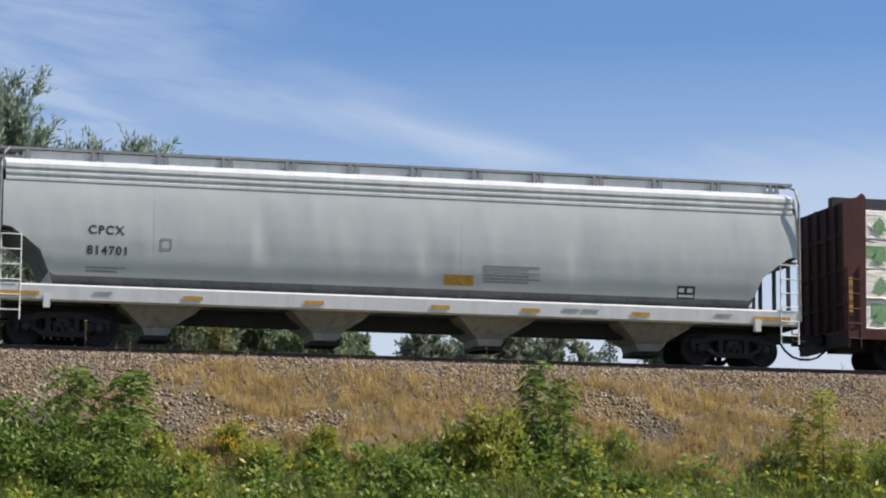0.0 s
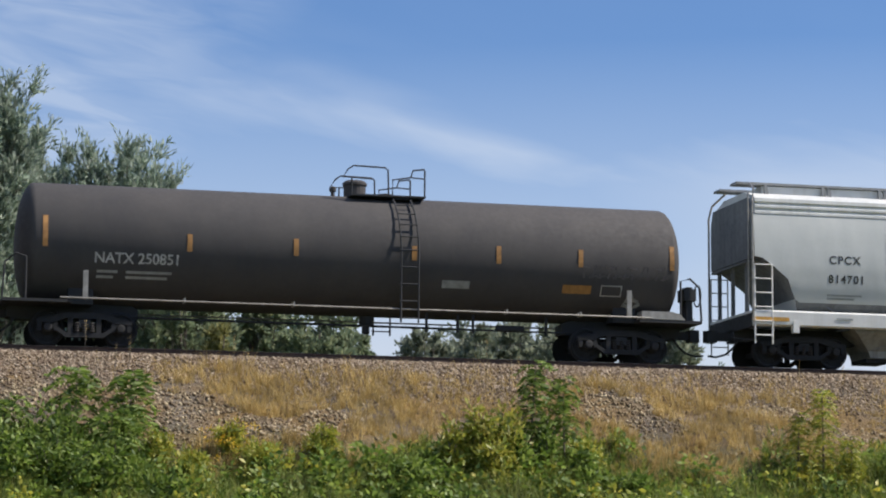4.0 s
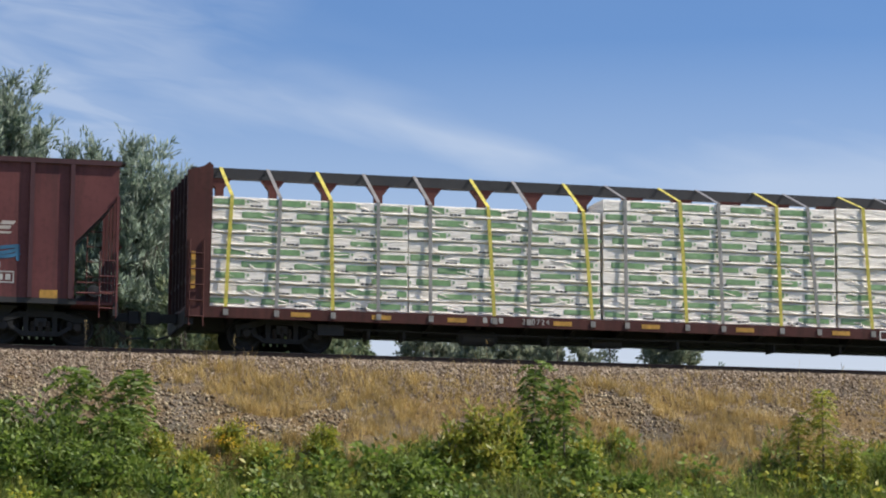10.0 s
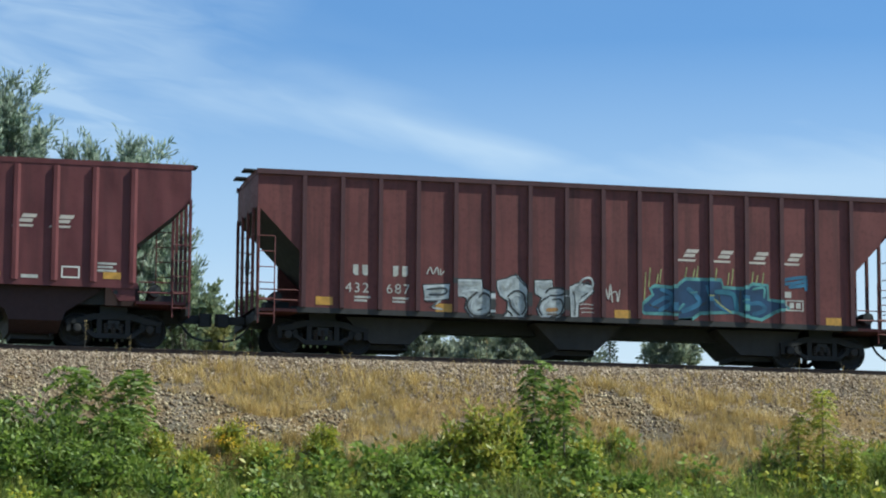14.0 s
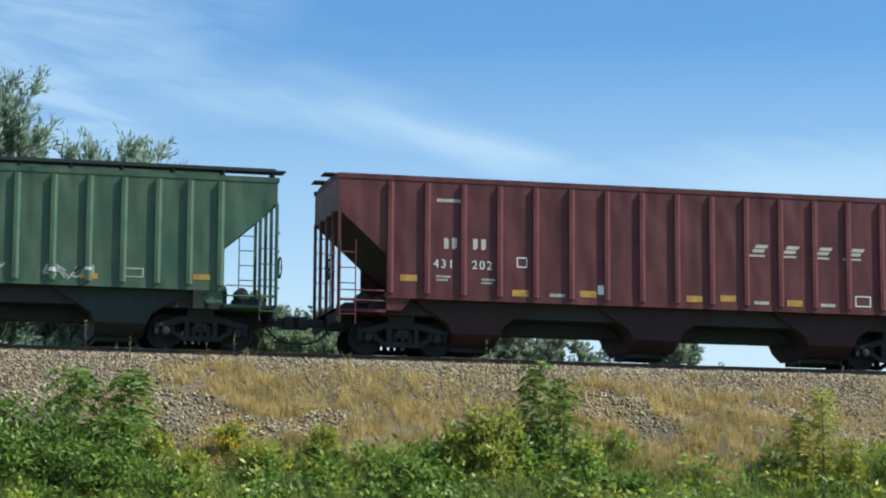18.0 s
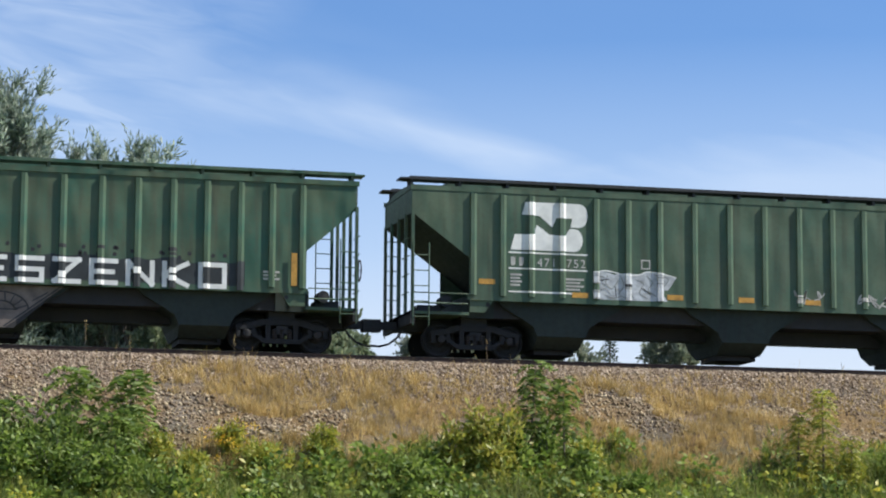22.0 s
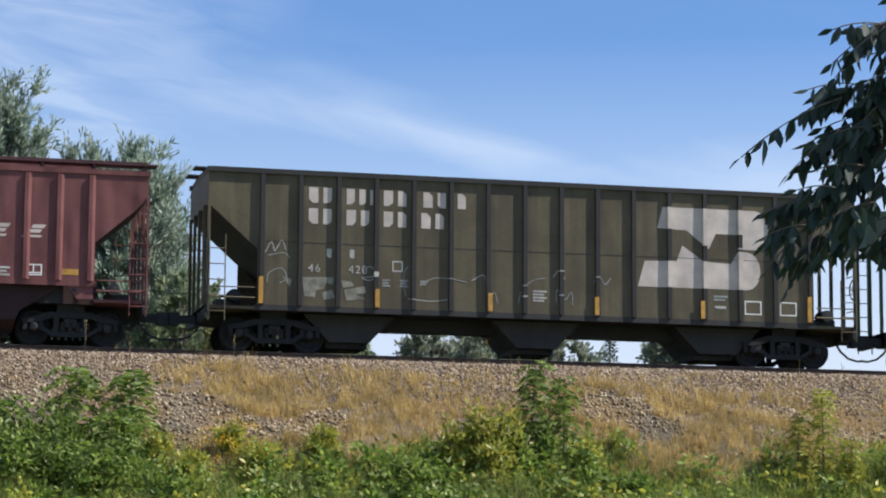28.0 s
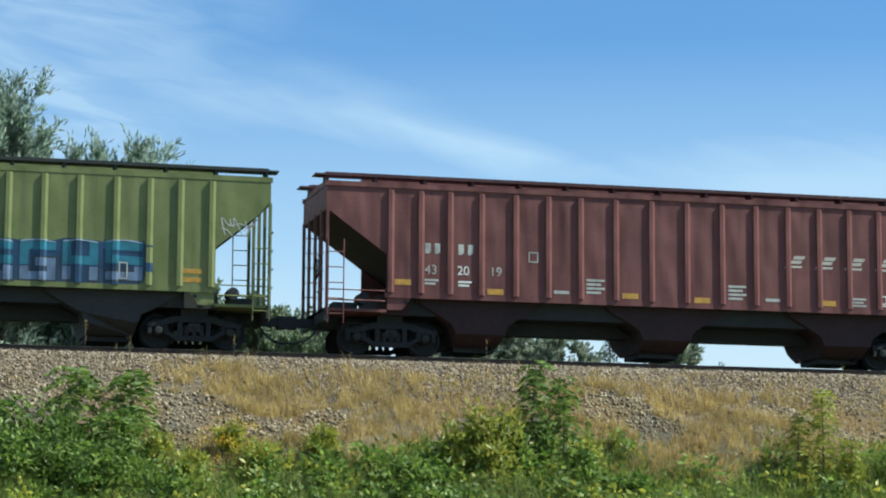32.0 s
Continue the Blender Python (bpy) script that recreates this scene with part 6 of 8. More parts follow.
    part("manway", lathe_z(c - 0.52, 0.0, [(0.28, 3.95), (0.28, 4.32), (0.31, 4.34), (0.31, 4.40), (0.24, 4.46), (0.02, 4.48)]), M["tank"], top)
    part("valve_cover", lathe_z(c + 0.25, 0.0, [(0.22, 4.0), (0.22, 4.14), (0.05, 4.18)]), M["tank"], top)
    part("vent_valve", lathe_z(c - 1.12, -0.2, [(0.05, 4.0), (0.05, 4.12), (0.09, 4.15), (0.09, 4.24), (0.03, 4.27)]), M["tank"], top)
    for y in (-0.8, 0.8):
        part("guard_rail", tb([(c - 0.76, y, 4.0), (c - 0.76, y, 4.42), (c - 0.98, y, 4.42), (c - 0.86, y, 4.62), (c - 0.72, y, 4.72), (c + 0.08, y, 4.70), (c + 0.16, y, 4.64), (c + 0.18, y, 4.0)], 0.022), M["black"], top)
        part("guard_rail", tb([(c - 0.76, y, 4.42), (c - 0.2, y, 4.40)], 0.018), M["black"], top)
        part("guard_rail", tb([(c + 0.28, y, 4.0), (c + 0.28, y, 4.40), (c + 0.74, y, 4.48), (c + 0.80, y, 4.66), (c + 1.08, y, 4.70), (c + 1.10, y, 4.66), (c + 1.10, y, 4.0)], 0.022), M["black"], top)
        part("guard_rail", tb([(c + 0.74, y, 4.48), (c + 1.08, y, 4.46)], 0.018), M["black"], top)
    for y in (-1, 1):
        bm = bmesh.new()
        for a in (c + 0.28, c + 0.72):
            pts = [(a + 0.06 * t, y * (R + 0.10) * math.sin(q), zc + (R + 0.10) * math.cos(q)) for t, q in ((t, math.radians(25 + 65 * t)) for t in (0, 0.2, 0.4, 0.6, 0.8, 1.0))]
            tube(bm, pts + [(a + 0.06, y * 1.6, 0.75)], 0.024)
        for k in range(10):
            q = math.radians(30 + 60 * k / 5) if k < 6 else math.radians(90)
            z = zc + (R + 0.10) * math.cos(q) if k < 6 else 2.54 - (k - 5) * 0.42
            yy = y * (R + 0.11) * math.sin(q)
            tube(bm, [(c + 0.30, yy, z), (c + 0.76, yy, z)], 0.018)
        part("side_ladder", bm, M["black"], car)
    # bottom outlet and brake rods
    part("bottom_outlet", lathe_z(c - 0.2, 0.0, [(0.17, 1.1), (0.17, 0.84), (0.10, 0.80), (0.10, 0.62), (0.05, 0.60)]), M["black"], car)
    part("brake_rod", tb([(-5.6, -0.5, 0.78), (5.6, -0.5, 0.74)], 0.025), M["black"], car)
    part("brake_rod", tb([(-5.6, 0.4, 0.86), (5.6, 0.4, 0.84)], 0.025), M["black"], car)
    part("brake_cylinder", tb([(3.6, -0.5, 0.80), (4.3, -0.5, 0.80)], 0.085, 10), M["black"], car)
    for v in (1.8, 2.6, 3.0, 4.9):
        part("rod_hanger", bx(v - 0.025, v + 0.025, -0.54, -0.46, 0.66, 1.12), M["black"], car)

    def at(v):
        return v - x
    def on(z):
        return -math.sqrt(max(0, R * R - (z - zc) ** 2)) - 0.006
    marks = [lettering("NATX 250851", at(-12.78), 1.97, 0.345, M["letter_worn"], car, -1.5, spacing=1.0, bold=0.006)]
    for k, (a, w) in enumerate(((-12.7, 0.5), (-12.0, 1.1), (-12.7, 0.4), (-12.0, 1.0))):
        marks.append(plate(at(a), at(a) + w, 1.74 - 0.12 * (k // 2), 1.80 - 0.12 * (k // 2), M["letter_grey"], car, -1.5, "print_line"))
    marks.append(plate(at(-1.1), at(-0.35), 1.66, 1.86, M["yellow_dull"], car, -1.5, "placard", "dull yellow placard"))
    marks += framed_box(car, at(-0.1), at(0.45), 1.62, 1.88, M["letter_worn"], -1.5, 0.025)
    marks.append(plate(at(-4.2), at(-3.5), 1.68, 1.86, M["letter_grey"], car, -1.5, "print_line"))
    for m in marks:
        hug(m, lambda z: -math.sqrt(max(0, R * R - (z - zc) ** 2)))
    tag = []
    for k in range(11):
        u = 5.62 + 0.21 * k
        tag += [stroke((u, 2.06), (u + (0.10 if k % 2 else -0.02), 2.34), 0.05), stroke((u - 0.06, 2.06 if k % 3 else 2.32), (u + 0.12, 2.10 if k % 3 else 2.30), 0.045)]
    hug(shape(tag, M["tag_grey"], car, -1.5, "sprayed_tag", "dull grey sprayed tag"), lambda z: -math.sqrt(max(0, R * R - (z - zc) ** 2)))
    splash = [[(6.72, 1.40), (7.05, 1.36), (7.22, 1.44), (7.12, 1.56), (7.00, 1.60), (6.92, 1.74), (6.82, 1.72), (6.80, 1.58)]]
    hug(shape(splash, M["letter_grey"], car, -1.4, "paint_splash", "pale grey splash of paint"), lambda z: -math.sqrt(max(0, R * R - (z - zc) ** 2)))
    # the light grey stands for sun on this piece of the deck
    part("step_plate", px([(L / 2 - 1.25, 1.06), (L / 2 - 0.1, 1.06), (L / 2 - 0.22, 1.20), (L / 2 - 0.45, 1.26), (L / 2 - 1.25, 1.26)], "y", -1.46, -1.05), M["strap_grey"], car, "step plate in light grey for sunlit deck")
    part("hand_brake_stand", bx(L / 2 + 0.06, L / 2 + 0.22, -1.1, -0.7, 1.05, 1.95), M["black"], car)
    part("hand_brake_box", bx(L / 2 - 0.02, L / 2 + 0.30, -1.16, -0.64, 1.60, 1.90), M["black"], car)
    for v, h in ((-13.95, 0.75), (-10.5, 0.42), (-7.9, 0.42), (-4.95, 0.36), (-2.8, 0.44), (-0.68, 0.44), (1.72, 0.62)):
        b = px([(on(2.30 + h * k / 4) - (0.006 if s else 0.0), 2.30 + h * k / 4) for k, s in [(k, 1) for k in range(5)] + [(k, 0) for k in range(4, -1, -1)]], "x", at(v) - 0.06, at(v) + 0.06)
        part("reflector", b, M["yellow_dull"], car, "upright yellow reflective strip")


def lathe_z(x, y, profile, n=20):
    """Turned about an upright axis: profile is (radius, z)."""
    bm = bmesh.new()
    rings = [[bm.verts.new((x + r * math.cos(2 * math.pi * k / n), y + r * math.sin(2 * math.pi * k / n), z)) for k in range(n)] for r, z in profile]
    for a, b in zip(rings, rings[1:]):
        for k in range(n):
            bm.faces.new((a[k], a[(k + 1) % n], b[(k + 1) % n], b[k]))
    bm.faces.new(rings[0])
    bm.faces.new(rings[-1])
    return bm


# ---- centre-beam lumber cars ----


def centre_beam(label, x, left, right):
    car = start_car("centre_beam_car", label, x)
    part("deck", bx(left, right, -1.5, 1.5, 0.88, 0.97), M["red_brown"], car)
    for y in (-1.56, 1.56):
        part("side_sill", bx(left + 0.1, right - 0.1, y - 0.06, y + 0.06, 0.72, 0.98), M["red_brown"], car)
    part("centre_sill", bx(left + 0.3, right - 0.3, -0.35, 0.35, 0.52, 0.86), M["black"], car)
    post = part("cross_bearer", px([(-1.5, 0.86), (-0.35, 0.55), (0.35, 0.55), (1.5, 0.86)], "x", -0.06, 0.06), M["black"], car)
    post.location.x = left + 1.2
    k = int((right - left - 2.4) / 1.2)
    for i in range(1, k + 1):
        again(post, car, pose(left + 1.2 + (right - left - 2.4) * i / k, 0, 0))
    part("top_chord", bx(left + 0.3, right - 0.3, -0.13, 0.13, 4.36, 4.62), M["black"], car, "dark beam along the top")
    col = part("beam_post", px([(-0.10, 0.97), (0.10, 0.97), (0.10, 4.1), (0.30, 4.36), (-0.30, 4.36), (-0.10, 4.1)], "y", -0.10, 0.10), M["red_brown"], car)
    col.location.x = left + 1.0
    n = 17
    for i in range(1, n):
        again(col, car, pose(left + 1.0 + (right - left - 2.0) * i / (n - 1), 0, 0))
    for s, xe in ((-1, left), (1, right)):
        xi = xe - s * 0.52
        # bulkhead, stays and beams hold the shade of the sunless end in their colour
        part("bulkhead", bx(min(xe - s * 0.10, xi - s * 0.06), max(xe - s * 0.10, xi - s * 0.06), -1.49, 1.49, 0.97, 4.30), M["shade_red"], car, "closed bulkhead coloured dark for shade")
        for y in (-1.54, 1.54):
            pts = [(xe, 0.72), (xe, 4.28), (xi + s * 0.12, 4.40), (xi, 4.50), (xi - s * 0.10, 4.42), (xi - s * 0.06, 0.72)]
            part("bulkhead_gusset", px(pts, "y", y - 0.05, y + 0.05), M["red_brown"], car)
        for y in (-0.9, -0.3, 0.3, 0.9):
            part("bulkhead_stay", bx(min(xe - s * 0.01, xe - s * 0.098), max(xe - s * 0.01, xe - s * 0.098), y - 0.05, y + 0.05, 0.97, 4.26), M["shade_red"], car)
        for z in (1.6, 2.5, 3.4):
            part("bulkhead_beam", bx(min(xe - s * 0.05, xe - s * 0.098), max(xe - s * 0.05, xe - s * 0.098), -1.48, 1.48, z, z + 0.1), M["shade_red"], car)
        part("end_sill", bx(min(xe, xe - s * 0.2), max(xe, xe - s * 0.2), -1.52, 1.52, 0.55, 0.90), M["black"], car)
        ladder(car, xe - s * 0.08, xe - s * 0.42, -1.62, 0.5, 2.6, 0.38, M["red_brown"])
        plate(min(xe - s * 0.12, xe - s * 0.22), max(xe - s * 0.12, xe - s * 0.22), 1.4, 2.3, M["yellow"], car, -1.592, "reflector", "upright yellow reflective strip")
        part("winch_plate", bx(xe - s * 3.6 - 0.32, xe - s * 3.6 + 0.32, -1.35, -1.2, 0.40, 0.66), M["black"], car)
        make_coupler(car, xe, s)
        make_truck(car, xe - s * 2.45)
    part("brake_reservoir", tb([(left + 6.9, -0.85, 0.50), (left + 7.0, -0.85, 0.50), (left + 7.8, -0.85, 0.50), (left + 7.9, -0.85, 0.50)], [0.12, 0.20, 0.20, 0.12], 12), M["black"], car)
    part("brake_cylinder", tb([(left + 10.4, -0.7, 0.50), (left + 11.2, -0.7, 0.50)], 0.15, 10), M["black"], car)
    part("train_pipe", tb([(left + 3.4, -1.05, 0.60), (left + 9.0, -1.05, 0.56), (right - 3.4, -1.05, 0.60)], 0.028), M["black"], car)
    part("brake_rod", tb([(left + 3.8, -0.55, 0.42), (right - 3.8, -0.55, 0.42)], 0.02), M["black"], car)
    for u in (4.6, 5.5, 9.2, 12.6, 15.2, 17.0):
        part("rod_hanger", bx(left + u - 0.03, left + u + 0.03, -1.08, -0.5, 0.36, 0.62), M["black"], car)
    part("brake_wheel", tb([(right + 0.12, -1.0 + 0.27 * math.cos(a), 2.4 + 0.27 * math.sin(a)) for a in (2 * math.pi * k / 18 for k in range(19))], 0.02), M["black"], car)
    return car


def lumber_load(x, stacks, seed):
    """Wrapped lumber bundles strapped to a centre-beam car. stacks: from, to, rows, height of a row, plain rows from the top."""
    load = new("lumber_load")
    tagged(load, "white plastic-wrapped lumber bundles with green print, strapped down", "lumber", "lumber loads")
    CARS.append((load, x))
    rng = random.Random(seed)
    for a, b, rows, h, blank in stacks:
        for r in range(rows):
            z = 0.975 + r * h
            jut = rng.uniform(-0.012, 0.012)
            pts = [(-1.40 + jut, z + 0.002), (-1.445 + jut, z + 0.012), (-1.46 + jut, z + 0.03), (-1.46 + jut, z + h - 0.022), (-1.445 + jut, z + h - 0.008), (-1.40 + jut, z + h - 0.002), (-0.16, z + h - 0.002), (-0.16, z + 0.002)]
            for s in (1, -1):
                o = part("wrapped_package", px([(s * p, q) for p, q in pts], "x", a + 0.004 + rng.uniform(0, 0.02), b - 0.004 - rng.uniform(0, 0.02)), M["wrap"], load)
                if s < 0:
                    continue
                if r < rows - blank:
                    u = a + 0.15 + (0.62 if r % 2 else 0.0) + rng.uniform(-0.12, 0.12)
                    while u < b - 0.2:
                        g = min(rng.uniform(0.78, 0.92), b - 0.03 - u)
                        zz = z + h * rng.uniform(0.30, 0.40)
                        g *= rng.choice((1.0, 1.0, 0.95, 0.85))
                        tall = h * rng.uniform(0.40, 0.50)
                        block = plate(u, u + g, zz, zz + tall, M["print_green"], o, -1.462 + jut, "print_block")
                        if g > 0.5:
                            plate(u + 0.04, u + g * 0.46, zz + tall * 0.22, zz + tall * 0.80, M["print_pale"], block, -1.4655 + jut, "print_line")
                            plate(u + g + 0.05, u + g + 0.10, zz + tall * 0.4, zz + tall * 0.85, M["print_pale"], o, -1.462 + jut, "print_line")
                        w = u + g + 0.14
                        for k in range(3):
                            if w + 0.09 < b:
                                plate(w, w + 0.085, z + h * 0.22, z + h * 0.36, M["print_black"], o, -1.462 + jut, "print_line")
                            w += 0.105
                        u += 1.30 + rng.uniform(-0.06, 0.06)
                # slanting puckers of the wrap, many on the loose lower rows and on the blank ones
                loose = rows < 6 or r < 2 or (blank and r in (rows - blank - 1, rows - blank - 2, rows - 2))
                for k in range(16 if loose else 8 if blank else 5):
                    u, w = rng.uniform(a + 0.1, b - 1.0), rng.uniform(0.07, 0.20)
                    q0, q1 = rng.uniform(0.15, 0.95), rng.uniform(-0.20, 0.06)
                    n = rng.choice((3, 4, 5))
                    part("crease", tb([(u + w * q, -1.460 + jut, z + h * min(0.97, max(0.04, q0 + q1 * q + rng.uniform(-0.04, 0.04)))) for q in range(n)], [0.003] + [rng.uniform(0.010, 0.022)] * (n - 2) + [0.003], 5), M["wrap"], o)
                # bright rolled lip of the wrap along the foot of the row, thick in some places and gone in others
                n = max(8, int((b - a) / 0.22))
                fat = [max(0.004, 0.012 + 0.012 * math.sin(k * rng.uniform(0.5, 0.9) + r) + rng.uniform(-0.006, 0.008)) for k in range(n + 1)]
                part("wrap_fold", tb([(a + 0.02 + (b - a - 0.04) * k / n, -1.462 + jut - fat[k] * 0.4, z + 0.045 + rng.uniform(-0.014, 0.014)) for k in range(n + 1)], fat, 6), M["wrap"], o)
    return load


def build_centre_beams():
    x = -27.95
    car = centre_beam("rusty red-brown centre-beam flat car with end bulkheads", x, -39.7 - x, -16.2 - x)

    def at(v):
        return v - x
    block_letters(car, at(-32.35), 0.80, 0.14, [0.14, 0.14, 0.14], M["letter_worn"], -1.622)
    lettering("200724", at(-31.35), 0.80, 0.19, M["letter_worn"], car, -1.628, spacing=1.3)
    for v in (-36.9, -34.9, -33.0, -30.3, -28.0, -25.5, -22.9, -20.4, -18.0):
        plate(at(v) - 0.24, at(v) + 0.24, 0.79, 0.90, M["yellow"], car, -1.622, "reflector", "dull yellow reflective strip")
    framed_box(car, at(-21.85), at(-21.5), 0.70, 0.94, M["letter"], -1.628)
    plate(at(-20.75), at(-20.15), 0.44, 0.66, M["sign_red"], car, -1.40, "sign_plate", "red plate with white lines")
    for z in (0.50, 0.58):
        plate(at(-20.70), at(-20.20), z, z + 0.035, M["letter"], car, -1.405, "print_line")
    straps = [-38.61, -37.42, -36.15, -34.97, -33.66, -32.17, -31.1, -29.7, -28.62, -27.15, -26.13, -24.55, -23.69, -22.17, -21.15, -19.63, -18.63, -17.73]
    leans = [-0.12, -0.07, 0.05, 0.0, 0.0, 0.13, -0.07, 0.19, 0.0, 0.12, 0.06, 0.05, 0.2, 0.15, 0.07, 0.10, 0.24, 0.0]
    stacks = [(at(-39.15), at(-34.2), 9, 0.302, 0), (at(-34.2), at(-29.26), 9, 0.302, 0), (at(-29.2), at(-22.96), 10, 0.308, 0), (at(-22.92), at(-16.74), 10, 0.313, 6)]
    load = lumber_load(x, stacks, 2)
    for k, v in enumerate(straps):
        yel = k in (0, 2, 5, 7, 9, 11, 13, 15, 17)
        strap_on(load, at(v), stacks, M["strap_yellow"] if yel else M["strap_grey"], "yellow web strap" if yel else "grey strap", leans[k])
        part("strap_ratchet", bx(at(v) + leans[k] - 0.06, at(v) + leans[k] + 0.06, -1.645, -1.622, 0.78, 0.93), M["strap_grey"], car)
    x2 = 37.1
    centre_beam("rusty red-brown centre-beam flat car, loaded", x2, 25.2 - x2, 49.0 - x2)
    stacks = [(25.72 - x2, 30.7 - x2, 4, 0.78, 0), (30.75 - x2, 48.4 - x2, 4, 0.78, 0)]
    load = lumber_load(x2, stacks, 5)
    for i in range(4):
        z = 0.975 + i * 0.78
        u = 26.25 - x2
        mark = [(u - 0.06, z + 0.14), (u + 0.06, z + 0.14), (u + 0.06, z + 0.22), (u + 0.24, z + 0.22), (u + 0.10, z + 0.40), (u + 0.16, z + 0.40), (u, z + 0.60), (u - 0.16, z + 0.40), (u - 0.10, z + 0.40), (u - 0.24, z + 0.22), (u - 0.06, z + 0.22)]
        shape([mark], M["print_green"], load, -1.487, "print_mark", "green printed mark")


def strap_on(load, v, stacks, mat, label, lean=0.0):
    """A web strap from the top beam over the edge of the load down to the sill, leaning by so much at its foot."""
    top_z = next((0.975 + rows * h for a, b, rows, h, blank in stacks if a - 0.15 <= v <= b + 0.15), 3.9)
    bm = bmesh.new()
    w = 0.044
    line = [(v - 0.10 - lean * 0.2, -0.12, 4.63), (v - lean * 0.1, -1.478, top_z + 0.02), (v + lean * 0.5, -1.52, (top_z + 0.98) / 2), (v + lean, -1.572, 0.965)]
    for p, q in zip(line, line[1:]):
        d = Vector((q[1] - p[1], q[2] - p[2])).normalized()
        ny, nz = -d.y * 0.006, d.x * 0.006
        v8 = [bm.verts.new((r[0] + e * w, r[1] + f * ny, r[2] + f * nz)) for r in (p, q) for e, f in ((-1, -1), (1, -1), (1, 1), (-1, 1))]
        for face in ((0, 1, 2, 3), (7, 6, 5, 4), (0, 4, 5, 1), (1, 5, 6, 2), (2, 6, 7, 3), (3, 7, 4, 0)):
            bm.faces.new([v8[k] for k in face])
    part("strap", bm, mat, load, label)


for build in (build_grey_hopper, build_tank_car, build_centre_beams, build_hopper_one, build_hopper_two, build_green_hopper, build_lettered_hopper, build_brown_hopper, build_red_hopper, build_olive_hopper):
    build()

# ---- plants on the embankment ----


def stony(x, y):
    """Above 0 where the slope is bare and stony."""
    spots = ((7.8, -6.2, 1.2, 1.0), (9.8, -6.6, 1.5, 0.65), (11.0, -6.0, 0.8, 0.45), (17.7, -5.2, 1.1, 0.6), (21.5, -5.1, 1.1, 0.5), (4.3, -4.2, 2.6, 1.5), (18.7, -6.0, 0.7, 0.45), (6.4, -5.2, 1.0, 0.9), (23.8, -5.6, 0.8, 0.5))
    v = np.full(np.shape(x), -1.0)
    for a, b, ra, rb in spots:
        v = np.maximum(v, 1 - ((x - a) / ra) ** 2 - ((y - b) / rb) ** 2)
    return v + 0.35 * np.sin(x * 3.1 + y * 2.0) * np.sin(y * 4.0 - x)


def green_edge(x):
    """How far up the slope the green growth reaches."""
    return np.interp(x, [-1, 6, 7.5, 11, 12.5, 14, 16, 17.5, 18.6, 19.3, 20.2, 21, 23, 33], [-6.8, -7.6, -8.4, -8.2, -7.5, -7.0, -6.6, -6.8, -7.6, -9.2, -8.2, -7.4, -7.2, -7.0]) + 0.2 * np.sin(x * 2.7) + 0.12 * np.sin(x * 6.1 + 1)


def build_dry_grass():
    """Tufts of a dozen blades that fan out from one root, thicker in some places than in others."""
    rng = np.random.default_rng(5)
    n = 20000
    x, y = rng.uniform(-1, 33, n), rng.uniform(-8.6, -2.7, n)
    start = np.where((x > 7.3) & (x < 16.0), -2.85, -3.35) + 0.2 * np.sin(x * 1.7) + 0.12 * np.sin(x * 4.3)
    thick = np.sin(x * 2.3 + 1.1 * np.sin(y * 3)) * np.sin(y * 3.7 + 0.9 * np.sin(x * 1.9)) + 0.5 * np.sin(x * 7.1 + y * 3) * np.sin(y * 9 - x * 2) + rng.normal(0, 0.35, n)
    keep = (stony(x, y) < 0.05) & (thick > -0.55) & (rng.uniform(0, 1, n) < np.clip((start - y) / 0.8, 0.02, 1)) & (x > 6.4 + 0.5 * np.sin(y * 2))
    keep |= (stony(x, y) < 0.1) & (rng.uniform(0, 1, n) < 0.05)
    x, y = x[keep], y[keep]
    size = rng.gamma(4.0, 0.25, len(x)) * (0.75 + 0.5 * np.sin(x * 1.1 + 0.5) * np.sin(x * 0.37 + 2))
    k = 13
    X, Y = np.repeat(x, k), np.repeat(y, k)
    m = len(X)
    X, Y = X + rng.normal(0, 0.035, m), Y + rng.normal(0, 0.035, m)
    h = np.clip(np.repeat(size, k), 0.35, 1.9) * rng.uniform(0.10, 0.27, m)
    h = np.where(rng.uniform(0, 1, m) < 0.02, rng.uniform(0.35, 0.65, m), h)
    ob = blades("dry_grass", np.stack([X, Y, ground_z(X, Y) - 0.02], 1), h, rng.uniform(0.2, 1.4, m), rng.uniform(0.003, 0.008, m), M["straw"], rng)
    tagged(ob, "golden dead grass in tufts on the slope", "grass", kind="stuff")


def build_green_grass():
    rng = np.random.default_rng(6)
    n = 120000
    x, y = rng.uniform(-1, 33, n), -6.0 - rng.uniform(0, 1, n) ** 0.85 * 7.0
    edge = green_edge(x)
    keep = y < edge + rng.normal(0, 0.25, n)
    x, y, edge = x[keep], y[keep], edge[keep]
    m = len(x)
    h = rng.uniform(0.14, 0.50, m) * (1 + 0.4 * np.sin(x * 1.7) * np.sin(y * 1.3)) * np.clip(0.6 + (edge - y) * 0.5, 0.5, 1.15)
    ob = blades("green_grass", np.stack([x, y, ground_z(x, y) - 0.03], 1), h, rng.uniform(0.2, 1.4, m), rng.uniform(0.006, 0.014, m), M["grass"], rng)
    tagged(ob, "lush green grass and weeds at the foot of the slope", "grass", kind="stuff")


